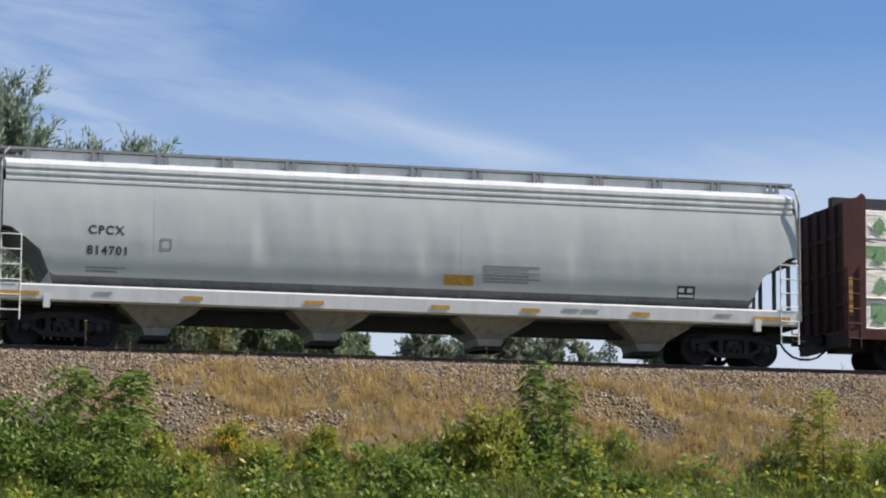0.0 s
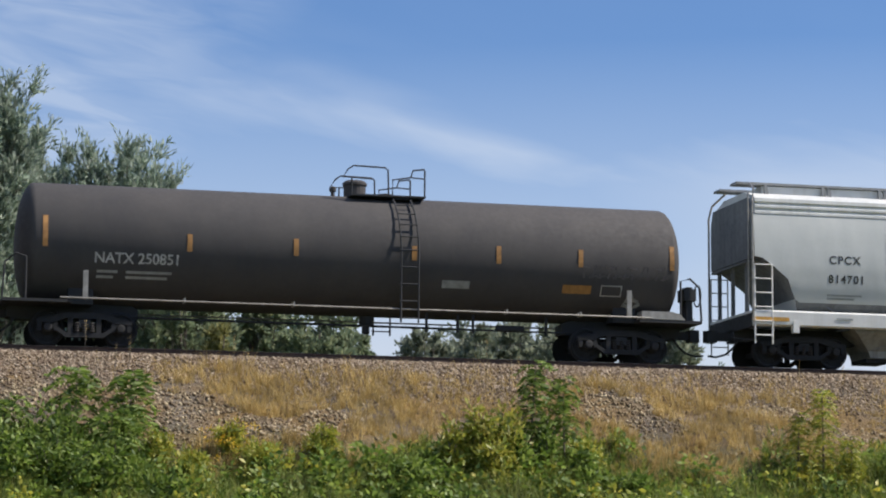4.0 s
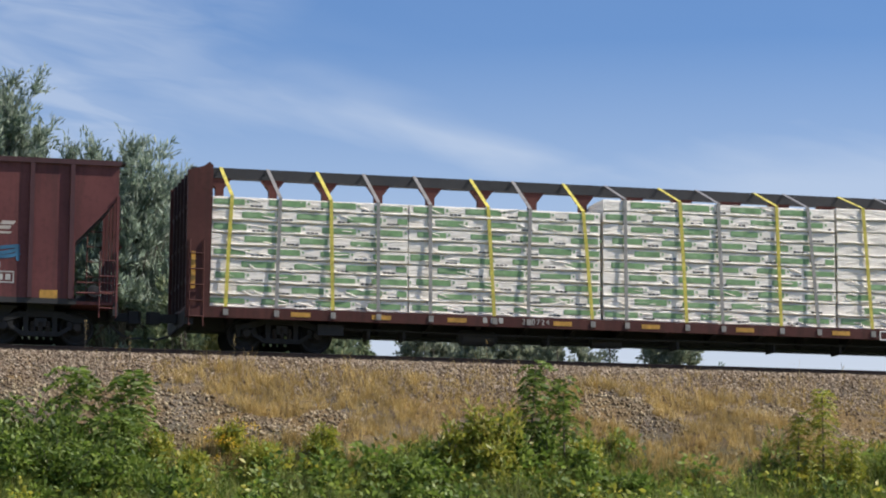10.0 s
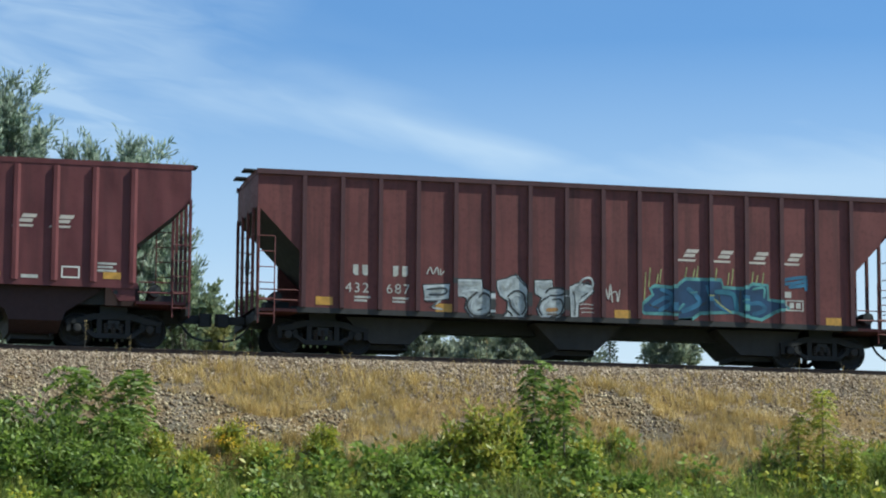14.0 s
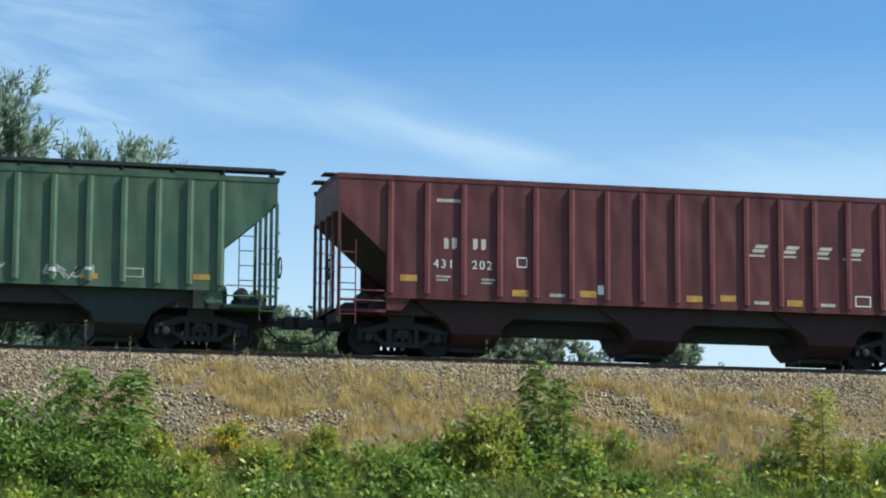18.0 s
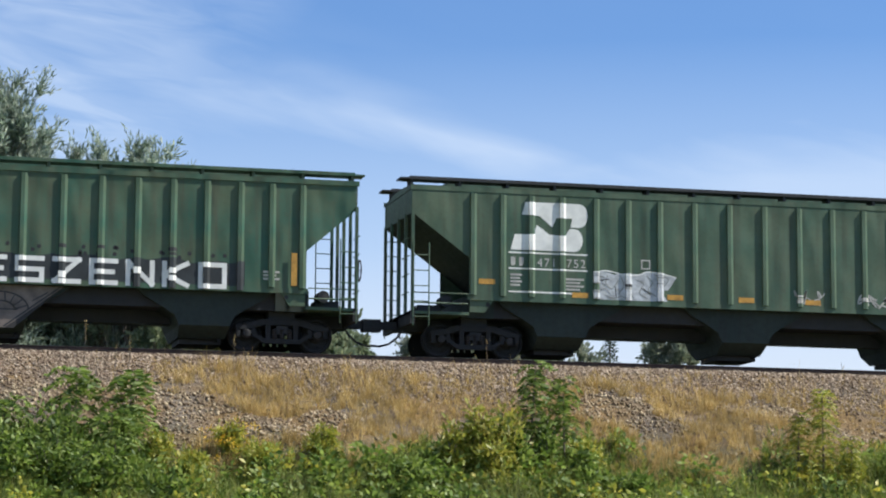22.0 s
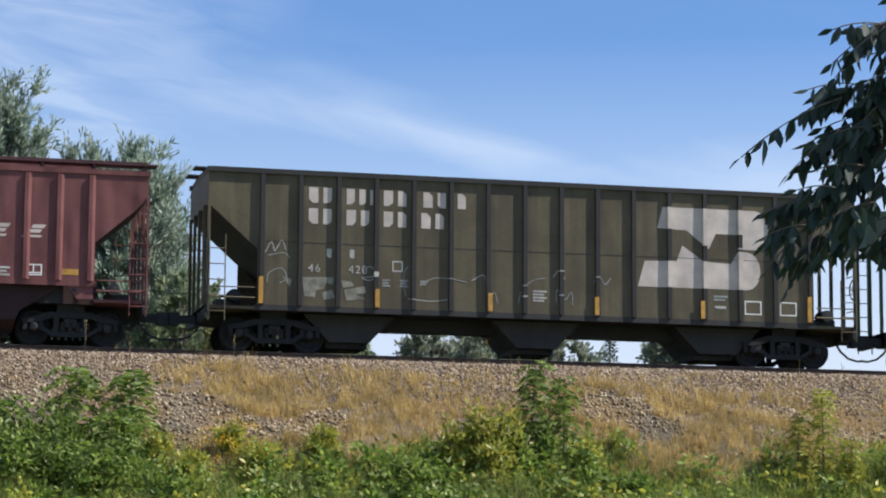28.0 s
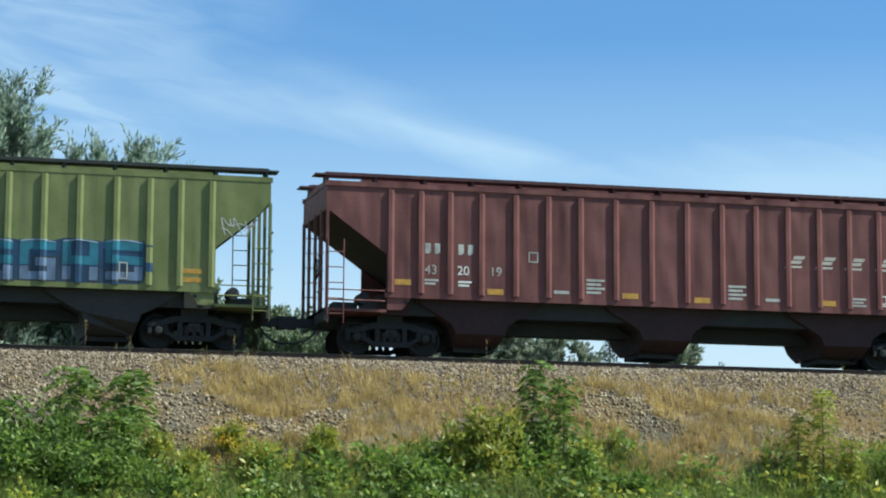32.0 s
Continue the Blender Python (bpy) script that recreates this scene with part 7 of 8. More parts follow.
def build_weeds():
    rng = np.random.default_rng(7)
    for name, label, mat, count in (("low_weeds", "low broad-leaved green weeds", "leaf", 640), ("yellow_weeds", "low yellowing weeds among the grass", "leaf_yellow", 110)):
        pos, along, size = [], [], []
        for k in range(count):
            cx = rng.uniform(0, 31)
            cy = float(green_edge(cx)) - 0.3 - rng.uniform(0, 1) ** 1.1 * 4.6
            if cx > 16.2 and rng.uniform() < 0.55:
                continue
            r, h = rng.uniform(0.15, 0.42), rng.uniform(0.25, 0.7)
            n = rng.integers(24, 60)
            u = rng.normal(size=(n, 3)) * np.array([r * 0.6, r * 0.6, 0])
            z = rng.uniform(0, 1, n) ** 0.7 * h
            pos.append(np.stack([cx + u[:, 0], cy + u[:, 1], ground_z(cx + u[:, 0], cy + u[:, 1]) + z], 1))
            along.append(u + rng.normal(0, 0.12, (n, 3)) + np.array([0, 0, 0.05]))
            size.append(rng.uniform(0.11, 0.21, n))
        ob = leaf_cloud(name, np.concatenate(pos), np.concatenate(along), np.concatenate(size), M[mat], rng, 0.55)
        tagged(ob, label, "weeds", kind="stuff")


def build_tall_weeds():
    """Upright leafy weeds: thin stems set round with narrow leaves, in loose patches that thin out uphill."""
    rng = np.random.default_rng(23)
    for name, label, mat, count, x0, x1 in (("tall_weeds", "tall upright narrow-leaved green weeds", "leaf", 1200, 0.0, 31.0), ("pale_tall_weeds", "tall upright yellow-green weeds among the grass", "leaf_yellow", 900, 5.0, 31.0)):
        P, A, L = [], [], []
        for k in range(count):
            x = rng.uniform(x0, x1)
            y = float(green_edge(x)) + 0.1 - rng.uniform(0, 1) ** 1.2 * 3.6
            if math.sin(x * 1.9 + 1.3 * math.sin(y * 1.4)) + 0.6 * math.sin(x * 5.3 + y * 2.2) < -0.25:
                continue
            h = rng.uniform(0.25, 0.62) * (1.15 if math.sin(x * 0.9 + 2.0) > 0.3 else 0.8)
            n = 22
            f = np.linspace(0.08, 1, n)
            az = np.arange(n) * 2.4 + rng.uniform(0, 6)
            lean = rng.normal(0, 0.12, 2)
            base = np.array([x, y, float(ground_z(x, y))])
            P.append(base + np.stack([lean[0] * f * h, lean[1] * f * h, f * h], 1))
            A.append(np.stack([np.cos(az) * (1.1 - 0.6 * f), np.sin(az) * (1.1 - 0.6 * f), 0.35 + 0.7 * f], 1))
            L.append(rng.uniform(0.10, 0.19, n) * (1.15 - 0.5 * f))
        ob = leaf_cloud(name, np.concatenate(P), np.concatenate(A), np.concatenate(L), M[mat], rng, 0.26)
        tagged(ob, label, "weeds", kind="stuff")


def shrub(name, label, x, y, h, r, mat, seed, n=2600, leaf=0.085, group="shrubs"):
    """A leafy bush: bent stems from one root and leaves in clumps round their upper ends."""
    rng = np.random.default_rng(seed)
    z0 = float(ground_z(x, y))
    root = new(name)
    root.location = (x, y, z0)
    tagged(root, label, "shrub", group)
    stems = bmesh.new()
    tips = []
    for k in range(14):
        a, q = rng.uniform(0, 2 * math.pi), rng.uniform(0.15, 1.0)
        t = Vector((math.cos(a) * r * q, math.sin(a) * r * q, h * rng.uniform(0.45, 0.97) * (1.12 - 0.4 * q)))
        mid = t * 0.5 + Vector((rng.normal(0, 0.05), rng.normal(0, 0.05), 0.1 * h))
        tube(stems, [(0, 0, -0.1), tuple(mid), tuple(t)], [0.018, 0.012, 0.005], 5)
        tips += [(t, 1.0), (mid.lerp(t, 0.6), 0.9), (mid, 0.75), (mid * 0.6, 0.6)]
    part("woody_base", stems, M["bark"], root)
    k = rng.integers(0, len(tips), n)
    c = np.array([tuple(t) for t, w in tips])[k]
    spread = rng.normal(size=(n, 3)) * np.array([r * 0.17, r * 0.17, h * 0.085])
    p = c + spread
    p[:, 2] = np.maximum(p[:, 2], 0.03)
    d = spread / r + rng.normal(0, 0.35, (n, 3)) + np.array([0, 0, 0.1])
    o = leaf_cloud("foliage", p, d, rng.uniform(0.6, 1.25, n) * leaf, mat, rng, 0.38)
    o.parent = root
    return root


def sapling(name, label, x, y, h, mat, seed, spread=0.55, fronds=26, leaf=0.09, low=0.25):
    """A young tree of feathered leaves: a stem with arching fronds, each of paired leaflets."""
    rng = np.random.default_rng(seed)
    z0 = float(ground_z(x, y))
    root = new(name)
    root.location = (x, y, z0)
    tagged(root, label, "sapling", "saplings on the slope")
    lean = rng.normal(0, 0.06, 2)
    part("stem", tb([(0, 0, -0.1), (lean[0] * 0.5, lean[1] * 0.5, h * 0.5), (lean[0], lean[1], h * 0.96)], [0.03, 0.02, 0.008], 6), M["bark"], root)
    P, A, S = [], [], []
    ribs = bmesh.new()
    for k in range(fronds):
        f = low + (1 - low) * (k + 0.5) / fronds
        base = np.array([lean[0] * f, lean[1] * f, h * f * 0.97])
        a = k * 2.4 + rng.normal(0, 0.3)
        L = spread * rng.uniform(0.75, 1.15) * (1.1 - 0.45 * f)
        rise = rng.uniform(0.25, 0.7)
        pts = [base + np.array([math.cos(a) * L * t, math.sin(a) * L * t, L * (rise * t - 0.75 * t * t)]) for t in np.linspace(0, 1, 6)]
        tube(ribs, [tuple(p) for p in pts], 0.004, 4)
        side = np.array([-math.sin(a), math.cos(a), 0])
        for t in np.linspace(0.12, 1, 13):
            i = min(int(t * 5), 4)
            p = pts[i] + (pts[i + 1] - pts[i]) * (t * 5 - i)
            for s in (-1, 1):
                P.append(p)
                A.append(side * s + (pts[i + 1] - pts[i]) * 1.2 / L + np.array([0, 0, rng.normal(-0.15, 0.2)]))
                S.append(leaf * rng.uniform(0.75, 1.2))
    part("leaf_framework", ribs, M["grass"], root)
    o = leaf_cloud("foliage", np.array(P), np.array(A), np.array(S), mat, rng, 0.30)
    o.parent = root
    return root


def build_slope_plants():
    build_dry_grass()
    build_green_grass()
    build_weeds()
    build_tall_weeds()
    green = "dense green leafy shrub on the slope"
    for i, (x, y, h, r) in enumerate([(2.9, -8.6, 1.65, 0.9), (3.7, -8.3, 1.45, 0.6), (4.4, -8.6, 1.45, 0.6), (5.0, -8.6, 1.3, 0.5), (6.1, -8.3, 1.3, 0.4), (2.6, -7.6, 1.1, 0.7), (4.6, -9.8, 1.4, 1.0), (3.4, -9.8, 1.3, 0.9), (5.7, -9.5, 1.3, 0.8), (6.7, -9.6, 1.0, 0.7), (15.2, -8.5, 1.25, 0.4), (16.0, -8.6, 0.85, 0.6), (14.5, -8.8, 0.9, 0.6), (17.0, -9.0, 0.6, 0.6), (23.4, -8.9, 0.7, 0.8), (11.9, -8.6, 0.45, 0.5), (12.6, -8.5, 0.5, 0.5), (12.2, -9.2, 0.7, 0.7)]):
        shrub("shrub", green, x, y, h, r, M["leaf"], 30 + i, int(1100 * (0.5 + 0.6 * r)), 0.19)
    for i, (x, y, h, r) in enumerate([(8.5, -7.6, 0.75, 0.35), (8.9, -8.3, 0.6, 0.4), (7.6, -8.2, 0.6, 0.35), (10.4, -8.2, 0.7, 0.35), (16.3, -8.0, 0.95, 0.4), (22.1, -8.9, 0.8, 0.4), (6.8, -8.1, 0.95, 0.3)]):
        shrub("shrub", "yellowing light green shrub on the slope", x, y, h, r, M["leaf_yellow"], 60 + i, 1300, 0.12)
    for i, (x, y, h, r) in enumerate([(13.1, -8.9, 1.2, 0.4), (13.65, -8.9, 1.5, 0.4), (14.2, -8.95, 1.75, 0.4), (13.8, -9.3, 1.2, 0.5)]):
        shrub("shrub", "pale yellow-green broad-leaved shrub beside a sapling", x, y, h, r, M["leaf_lime"], 90 + i, 900, 0.19)
    sap = "young feather-leaved green sapling on the slope"
    sapling("sapling", sap, 5.15, -7.6, 2.0, M["leaf"], 1, 0.85, 24, 0.24)
    sapling("sapling", sap, 6.3, -7.6, 1.8, M["leaf"], 2, 0.85, 24, 0.24)
    sapling("sapling", sap, 5.8, -8.9, 1.7, M["leaf"], 12, 0.8, 22, 0.22)
    sapling("sapling", sap, 3.6, -8.2, 1.6, M["leaf"], 14, 0.8, 22, 0.22)
    sapling("sapling", sap, 14.95, -8.2, 2.45, M["leaf"], 3, 0.6, 32, 0.19)
    sapling("sapling", sap, 15.8, -8.1, 2.3, M["leaf"], 4, 0.5, 24, 0.17, 0.4)
    sapling("sapling", "young yellow-green feathery sapling on the slope", 21.75, -8.4, 2.2, M["leaf_yellow"], 5, 0.5, 60, 0.11, 0.1)
    sapling("sapling", "young yellow-green feathery sapling on the slope", 21.1, -8.5, 1.6, M["leaf_yellow"], 6, 0.42, 40, 0.11, 0.1)
    sapling("sapling", "young yellow-green feathery sapling on the slope", 22.3, -8.8, 1.3, M["leaf_yellow"], 15, 0.45, 32, 0.11, 0.1)
    # yellow flowers
    rng = np.random.default_rng(9)
    for k in range(24):
        x, y = rng.normal(8.5, 0.30), rng.uniform(-8.2, -7.1)
        h = rng.uniform(0.25, 0.7)
        f = new("wild_flower")
        f.location = (x, y, float(ground_z(x, y)))
        tagged(f, "small yellow wild flower on a thin green stalk", "flower", "yellow flowers")
        part("stalk", tb([(0, 0, -0.05), (0.02, 0, h)], 0.005, 4), M["grass"], f)
        n = 22
        d = rng.normal(size=(n, 3))
        o = leaf_cloud("bloom", np.array([0.02, 0, h]) + d * 0.03, d, rng.uniform(0.03, 0.055, n), M["flower"], rng, 0.6)
        o.parent = f
    # tall dry stalks by the track
    spots = [(5.75, -3.1, 1.05), (6.75, -3.3, 0.75), (6.4, -3.6, 0.7), (9.2, -3.2, 0.85), (9.4, -3.9, 0.7), (11.9, -3.5, 0.65), (15.2, -3.6, 1.05), (15.9, -3.9, 0.75), (15.6, -4.2, 0.9), (10.9, -4.4, 0.8), (24.3, -3.5, 0.8), (23.3, -4.6, 0.9), (22.9, -4.3, 0.8), (5.9, -4.2, 0.7)]
    for k, (x, y, h) in enumerate(spots):
        s = new("weed_stalk")
        s.location = (x, y, float(ground_z(x, y)))
        tagged(s, "tall thin dry weed stalk beside the track", "weed", "dry stalks")
        bm = tb([(0, 0, -0.05), (0.02, 0, h * 0.6), (0.05 * math.sin(k), 0, h)], [0.007, 0.006, 0.004], 5)
        part("stalk", bm, M["bark"], s)
        n = 26
        p = np.stack([rng.normal(0, 0.012, n) + 0.02, rng.normal(0, 0.012, n), rng.uniform(h * 0.45, h, n)], 1)
        o = leaf_cloud("seed_head", p, rng.normal(0, 0.5, (n, 3)) + np.array([0, 0, 1.0]), np.full(n, 0.05), M["straw"], rng, 0.2)
        o.parent = s


build_ballast()
build_slope_plants()

# ---- trees behind the track ----


def tree(name, label, x, y, top, radii, base_frac, mat, seed, clumps=60, per=150, leaf=0.24, ratio=0.3, rising=0.35, bare=-99.0, group="trees behind the track"):
    """A broad-leaved tree: tapered trunk, limbs to every part of the crown, and leaves in sprays with gaps between."""
    rng = np.random.default_rng(seed)
    z0 = float(ground_z(x, y))
    H = top - z0
    root = new(name)
    root.location = (x, y, z0)
    tagged(root, label, "tree", group)
    rx, ry, rz = radii
    cz = H - rz
    part("trunk", tb([(0, 0, -0.3), (0.1, 0, H * 0.3), (-0.1, 0.1, cz), (0.0, 0, H - rz * 0.5)], [0.30, 0.24, 0.17, 0.06], 8), M["bark"], root)
    limbs = bmesh.new()
    P, A = [], []
    for k in range(clumps):
        u = rng.normal(size=3)
        u /= np.linalg.norm(u)
        q = rng.uniform(0.15, 1.0) ** 0.5
        wob = 1 + 0.10 * math.sin(3 * math.atan2(u[1], u[0]) + seed) + 0.09 * rng.normal()
        c = np.array([u[0] * rx, u[1] * ry, u[2] * rz]) * q * wob + np.array([0, 0, cz])
        c[2] = min(c[2], H - 0.15)
        if c[2] < H * base_frac:
            continue
        if c[2] + z0 < bare and k % 5:
            continue
        start = (0, 0, max(H * base_frac * 0.7, c[2] - rz * 0.6))
        mid = ((c[0] + start[0]) * 0.55, (c[1] + start[1]) * 0.55, (start[2] + c[2]) / 2 + 0.1)
        tube(limbs, [start, mid, tuple(c)], [0.06, 0.035, 0.012], 4)
        # sprays: short twigs out of the clump, with leaves along them
        tw = max(4, per // 14)
        td = rng.normal(size=(tw, 3)) * 0.6 + u * 0.7 + np.array([0, 0, rising])
        td /= np.linalg.norm(td, axis=1, keepdims=True)
        tl = rng.uniform(0.35, 1.0 + 0.35 * (rising > 1), tw) * min(1.0, rx * 0.38)
        for d, l in zip(td, tl):
            t = rng.uniform(0.1, 1.0, 14)[:, None]
            p = c + d * l * t + rng.normal(0, 0.05, (14, 3))
            P.append(p)
            A.append(d + rng.normal(0, 0.38, (14, 3)))
    part("branchwork", limbs, M["bark"], root)
    P, A = np.concatenate(P), np.concatenate(A)
    o = leaf_cloud("crown", P, A, rng.uniform(0.6, 1.2, len(P)) * leaf, mat, rng, ratio)
    o.parent = root
    return root


def conifer(x, y, top, r, seed):
    rng = np.random.default_rng(seed)
    z0 = float(ground_z(x, y))
    H = top - z0
    root = new("spruce_tree")
    root.location = (x, y, z0)
    tagged(root, "dark green pointed spruce tree", "tree", "trees behind the track")
    part("trunk", tb([(0, 0, -0.3), (0, 0, H)], [0.18, 0.02], 7), M["bark"], root)
    P, A = [], []
    for k in range(150):
        f = 0.15 + 0.85 * (k + rng.uniform()) / 150
        a = k * 2.4
        L = r * (1.02 - f) * 1.3 * rng.uniform(0.75, 1.15) + 0.05
        t = rng.uniform(0.05, 1, 26)[:, None]
        d = np.array([math.cos(a), math.sin(a), -0.12])
        P.append(np.array([0, 0, f * H]) + d * L * t + rng.normal(0, 0.05, (26, 3)))
        A.append(d + rng.normal(0, 0.5, (26, 3)))
    P, A = np.concatenate(P), np.concatenate(A)
    o = leaf_cloud("crown", P, A, rng.uniform(0.10, 0.2, len(P)), M["needle"], rng, 0.3)
    o.parent = root


SWAYING = []


def build_trees():
    w = "tall grey-green willow-leaved tree stirring in the wind"
    a = tree("willow_tree", w, 4.8, 33, 13.05, (3.1, 2.4, 9.0), 0.2, M["leaf_willow"], 2, 1750, 150, 0.33, 0.21, 1.25, 4.0)
    b = tree("willow_tree", w, 10.8, 33.5, 10.6, (3.2, 2.3, 8.6), 0.15, M["leaf_willow"], 5, 1500, 150, 0.33, 0.21, 1.25, 4.0)
    c = tree("willow_tree", w, 7.8, 35, 10.75, (2.4, 2.0, 8.0), 0.15, M["leaf_willow"], 8, 1000, 150, 0.33, 0.21, 1.25, 4.0)
    SWAYING.extend([(a, 0.5), (b, 0.8), (c, 0.6)])
    shrubby = "green broad-leaved tree in the thicket behind the track"
    spots = [(12.6, 30, 5.6, 1.5), (14.2, 34, 4.9, 2.0), (15.7, 31, 5.6, 0.65), (16.8, 36, 4.9, 2.0), (18.6, 33, 4.5, 1.55), (20.0, 34, 4.2, 0.6), (22.75, 34, 4.25, 1.3), (24.9, 36, 4.6, 1.8), (26.4, 33, 4.5, 1.7), (28.3, 37, 4.9, 1.7), (32.4, 33, 4.7, 1.15), (8.4, 38, 5.5, 2.5), (2.0, 40, 6.5, 3.0), (13.4, 38, 5.0, 1.8), (17.8, 31, 4.4, 1.5), (15.2, 40, 5.2, 2.2), (19.0, 38, 4.6, 1.4), (23.5, 30, 3.9, 1.2), (25.4, 31, 4.2, 1.4), (27.4, 31, 4.3, 1.3), (26.8, 41, 5.0, 2.0)]
    for i, (x, y, t, r) in enumerate(spots):
        tree("broadleaf_tree", shrubby, x, y, t, (r * 1.25, r * 1.25, 5.0), 0.2, M["leaf_far"] if x < 21 else M["leaf_haze"], 70 + i, 300, 170, 0.24, 0.5, 0.5, 2.4)
    tree("broadleaf_tree", "yellowing bushy tree in the thicket behind the track", 13.6, 28, 3.6, (1.1, 1.0, 3.6), 0.2, M["leaf_olive"], 98, 120, 150, 0.22, 0.5, 0.5, 1.6)
    conifer(29.9, 33, 4.75, 1.5, 3)
    tree("bare_bush", "thin half-bare bush behind the track", 34.2, 33, 4.0, (0.7, 0.7, 3.2), 0.2, M["leaf_far"], 99, 22, 28, 0.18, 0.3)


build_trees()

# ---- near branch, hanging in from the side when the wind swings it ----
SIDE = Vector((math.cos(YAW), -math.sin(YAW), 0)).normalized()
RISE = SIDE.cross(AIM)
BRANCH_AT = EYE + AIM * 7.0


def build_branch():
    """A hanging spray of dark feathered leaves, in metres across and up from the middle of the view at 7 m."""
    rng = np.random.default_rng(17)
    root = new("ash_branch")
    tagged(root, "dark green ash branch with hanging feathered leaves, close by", "branch")
    wood = bmesh.new()
    twigs = [[(1.75, 1.15), (1.45, 0.80), (1.33, 0.66), (1.20, 0.63)], [(1.45, 0.80), (1.30, 0.50), (1.14, 0.45)], [(1.45, 0.80), (1.36, 0.42), (1.20, 0.27), (1.08, 0.18), (0.99, 0.13)], [(1.36, 0.42), (1.25, 0.18), (1.10, 0.09), (0.98, 0.07)], [(1.45, 0.80), (1.46, 0.40), (1.38, 0.15), (1.28, 0.08)], [(1.30, 0.50), (1.22, 0.36), (1.14, 0.33)]]

    def at(a, b, d=0.0):
        return SIDE * a + RISE * b + AIM * d
    for k, tw in enumerate(twigs):
        tube(wood, [tuple(at(a, b, 0.03 * math.sin(3 * i + k))) for i, (a, b) in enumerate(tw)], [0.012 - 0.008 * i / len(tw) for i in range(len(tw))], 6)
    part("bough", wood, M["bark"], root)
    stalks = bmesh.new()
    V, F = [], []
    outline = [(0.0, 0.0), (0.18, 0.30), (0.42, 0.5), (0.68, 0.36), (1.0, 0.0), (0.68, -0.36), (0.42, -0.5), (0.18, -0.30)]

    def leaflet(p, d, L, W):
        d = d.normalized()
        s = d.cross(Vector(rng.normal(size=3))).normalized()
        n = d.cross(s)
        i = len(V)
        for u, v in outline:
            V.append(tuple(p + d * u * L + s * v * W + n * (abs(v) * 0.25 * W - u * u * 0.1 * L)))
        for k in range(1, 7):
            F.append((i, i + k, i + k + 1))

    def frond(a, b, ang, L, pairs, depth):
        pts = []
        for t in np.linspace(0, 1, 6):
            sag = 0.30 * t * t
            pts.append(at(a + math.cos(ang) * L * t, b + math.sin(ang) * L * t - sag * L, depth))
        tube(stalks, [tuple(p) for p in pts], 0.0018, 4)
        for j in range(pairs):
            t = 0.25 + 0.75 * (j + 0.5) / pairs
            i = min(int(t * 5), 4)
            p = pts[i].lerp(pts[i + 1], t * 5 - i)
            for s in (-1, 1):
                d = -RISE * rng.uniform(0.5, 1.0) + SIDE * rng.uniform(-0.5, 0.2) + AIM * s * rng.uniform(0.1, 0.6)
                size = rng.uniform(0.060, 0.092) * (0.75 if j == pairs - 1 else 1)
                leaflet(p, d, size, size * rng.uniform(0.36, 0.46))
        leaflet(pts[-1], (pts[-1] - pts[-2]), 0.05, 0.018)

    frond(1.10, 0.425, math.radians(196), 0.29, 5, -0.05)
    frond(1.16, 0.46, math.radians(190), 0.16, 4, 0.04)
    frond(1.14, 0.36, math.radians(205), 0.20, 5, -0.02)
    for tw in twigs:
        steps = 11
        for k in range(steps):
            f = (k + 0.5) / steps * (len(tw) - 1)
            i = int(f)
            a = tw[i][0] + (tw[i + 1][0] - tw[i][0]) * (f - i)
            b = tw[i][1] + (tw[i + 1][1] - tw[i][1]) * (f - i)
            for _ in range(2):
                frond(a, b, math.radians(rng.uniform(165, 255)), rng.uniform(0.08, 0.17), rng.integers(3, 5), rng.normal(0, 0.08))
    part("leaf_framework", stalks, M["bark"], root)
    o = mesh_arrays("foliage", np.array(V), np.array(F), M["leaf_near"])
    o.parent = root
    return root


BRANCH = build_branch()

# ---- movement ----
TRAVEL = [0.0, 9.412, 18.869, 28.417, 38.131, 47.976, 57.879, 67.865, 77.903, 88.065, 98.376, 108.757, 119.264, 129.915, 140.657, 151.467, 162.37]


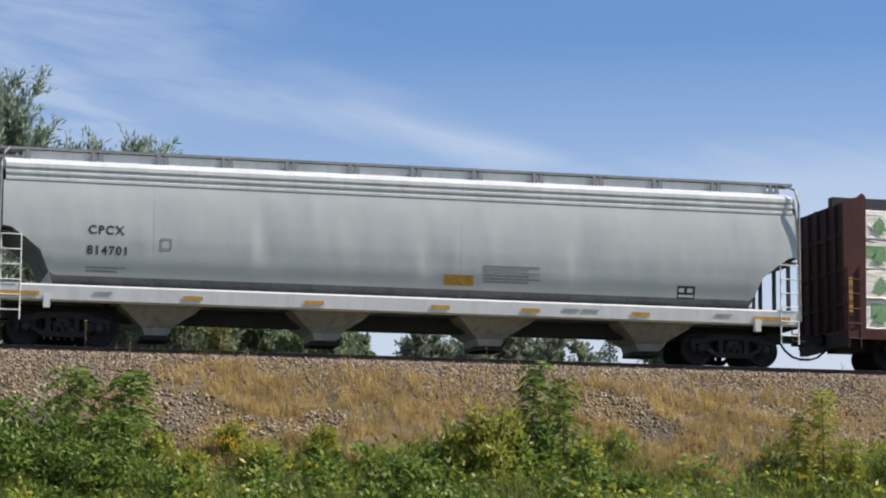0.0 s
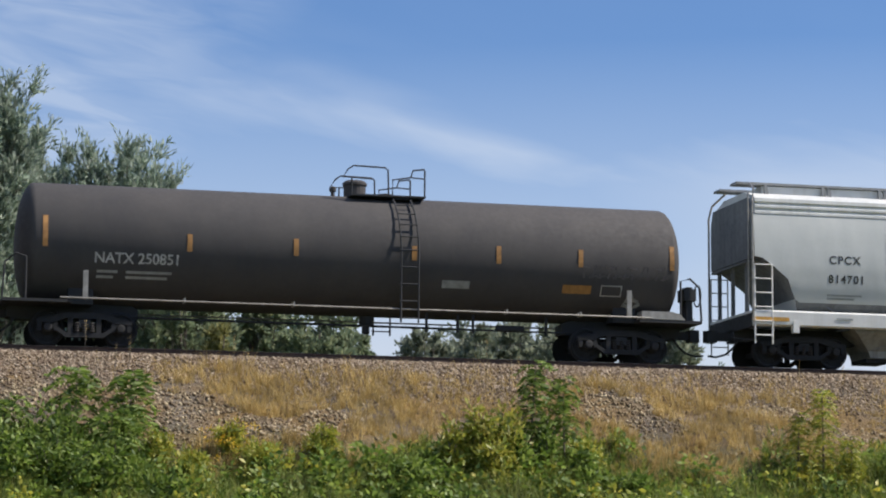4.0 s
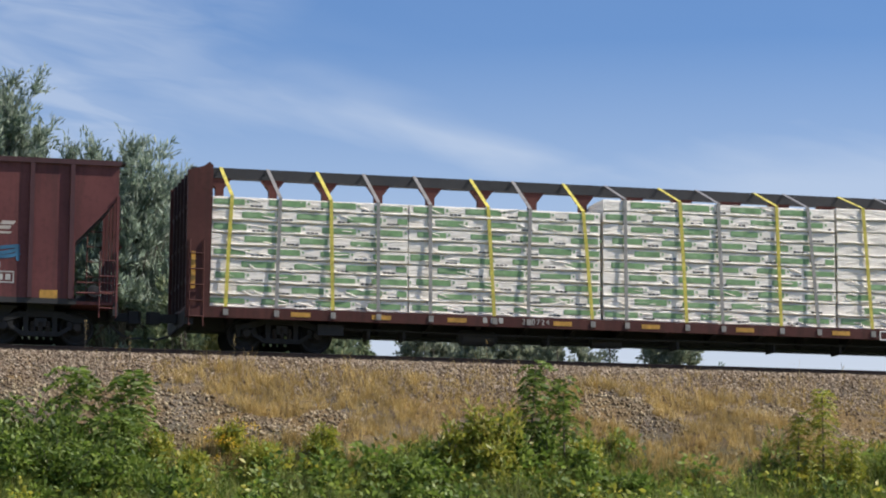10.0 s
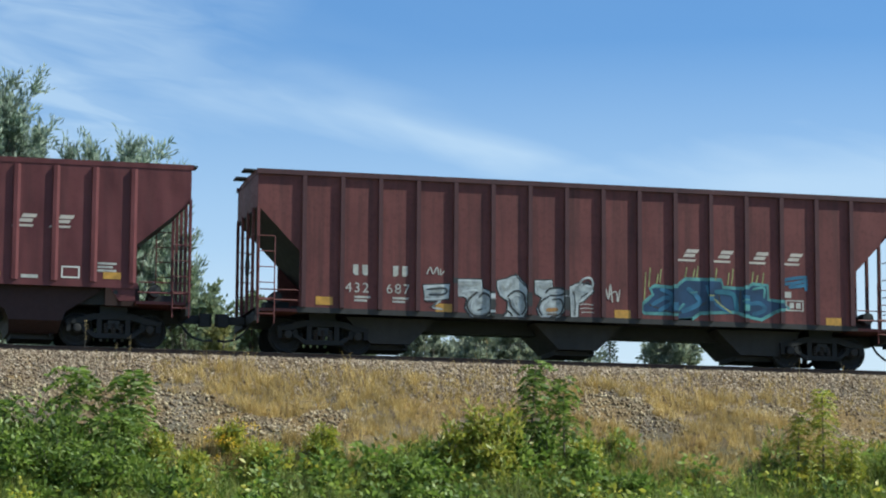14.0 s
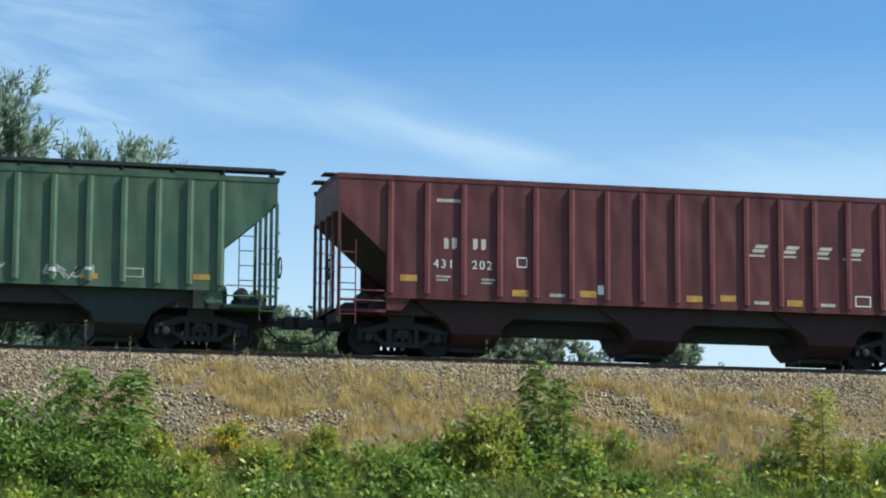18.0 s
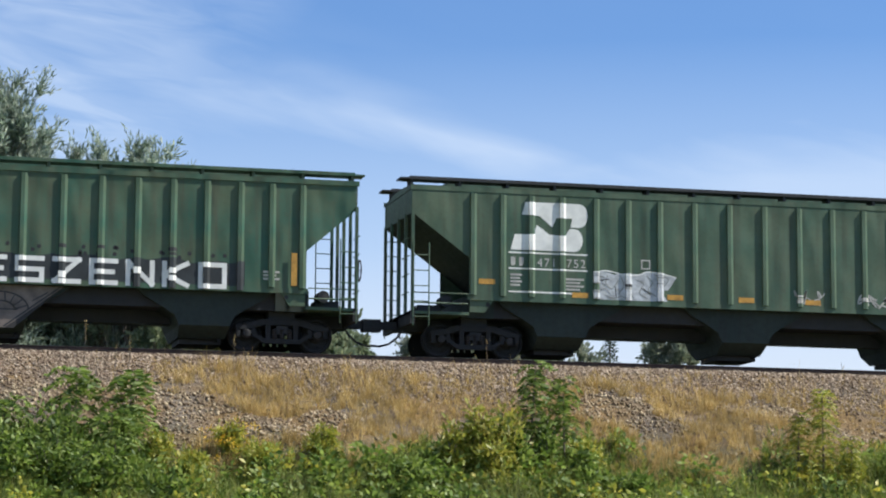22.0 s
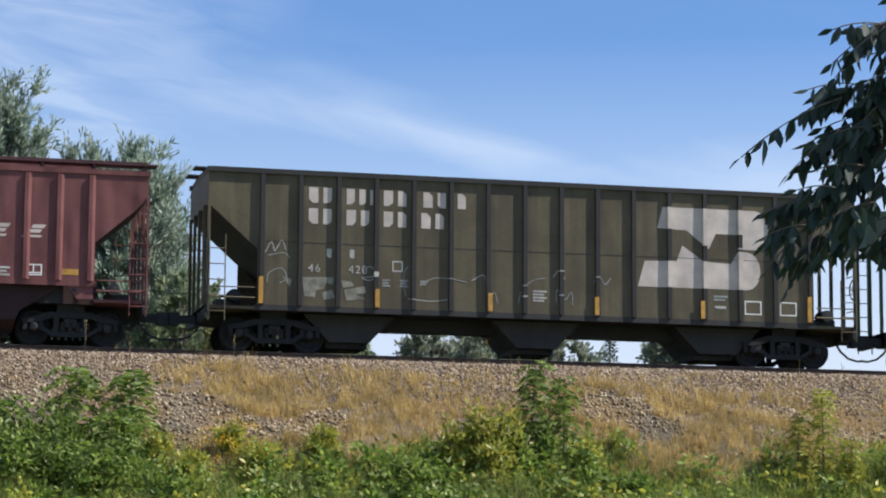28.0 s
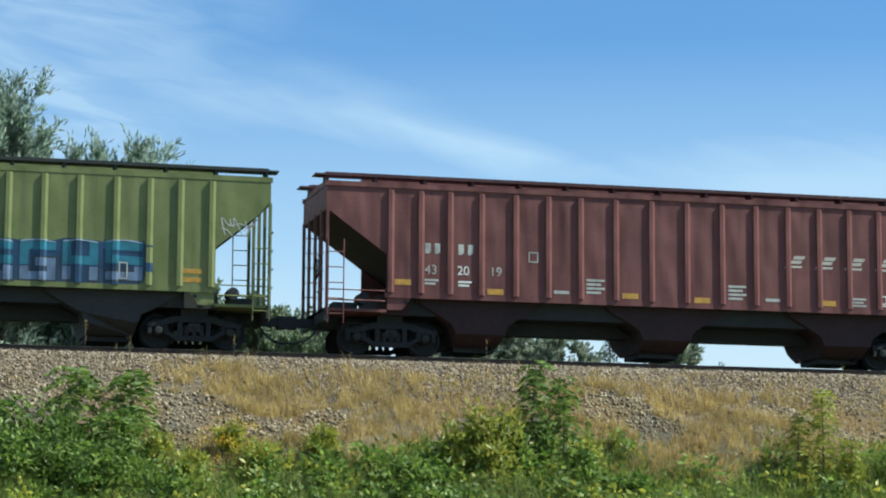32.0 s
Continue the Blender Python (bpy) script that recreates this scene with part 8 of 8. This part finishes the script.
def travel(t):
    """Metres the train has gone at t seconds."""
    k = min(int(t / 2), 15)
    u = t / 2 - k
    a, b = TRAVEL[k], TRAVEL[k + 1]
    m0 = (TRAVEL[k + 1] - TRAVEL[max(k - 1, 0)]) / (2 if k else 1)
    m1 = (TRAVEL[min(k + 2, 16)] - TRAVEL[k]) / (2 if k < 15 else 1)
    return a * (2 * u ** 3 - 3 * u ** 2 + 1) + m0 * (u ** 3 - 2 * u ** 2 + u) + b * (3 * u ** 2 - 2 * u ** 3) + m1 * (u ** 3 - u ** 2)


def motions():
    for car, x in CARS:
        walk(car, [(t, pose(x + travel(t), 0, 0)) for t in range(0, 33)])
    times = [i * 0.1 for i in range(321)]
    turns = [math.degrees(travel(t) / WHEEL_R) for t in times]
    for w, dx in WHEELSETS:
        walk(w, [(t, pose(dx, 0, WHEEL_R, 0, a, 0)) for t, a in zip(times, turns)])

    for thing, size in SWAYING:
        home = thing.location.copy()
        walk(thing, [(t, pose(home.x, home.y, home.z, size * 0.4 * math.sin(1.3 * t), size * math.sin(0.9 * t + 0.5 * size) * math.sin(0.31 * t + 1), 0)) for t in range(0, 33)])
    # the wind swings the near branch into the view and out again
    swing = [(0, 0.60, 0, 0), (4, 0.62, 2, 0), (8, 0.60, 0, 0), (12, 0.62, 2, 0), (16, 0.60, 0, 0), (20, 0.58, 1, 0), (23, 0.46, 1, 0.05), (24, 0.30, 2, 0.08), (24.5, 0.25, 1, 0.09), (25, 0.27, 2, 0.08), (25.5, 0.26, 1, 0.06), (26.5, 0.18, 2, 0.03), (27.5, 0.087, 1, 0), (27.8, 0.063, 0, 0), (28, 0.0, 0, 0), (28.2, 0.024, 1, 0), (28.5, 0.047, 1, 0), (28.8, 0.016, 0, 0), (29, 0.047, 1, 0), (29.2, 0.228, 3, 0.03), (29.5, 0.30, 3, 0.07), (29.8, 0.354, 3, 0.05), (30, 0.385, 2, 0.02), (30.3, 0.47, 2, 0), (31, 0.58, 1, 0), (32, 0.60, 0, 0)]
    walk(BRANCH, [(t, Matrix.Translation(BRANCH_AT + SIDE * a - RISE * d) @ Matrix.Rotation(radians(r), 4, AIM)) for t, a, r, d in swing])


motions()
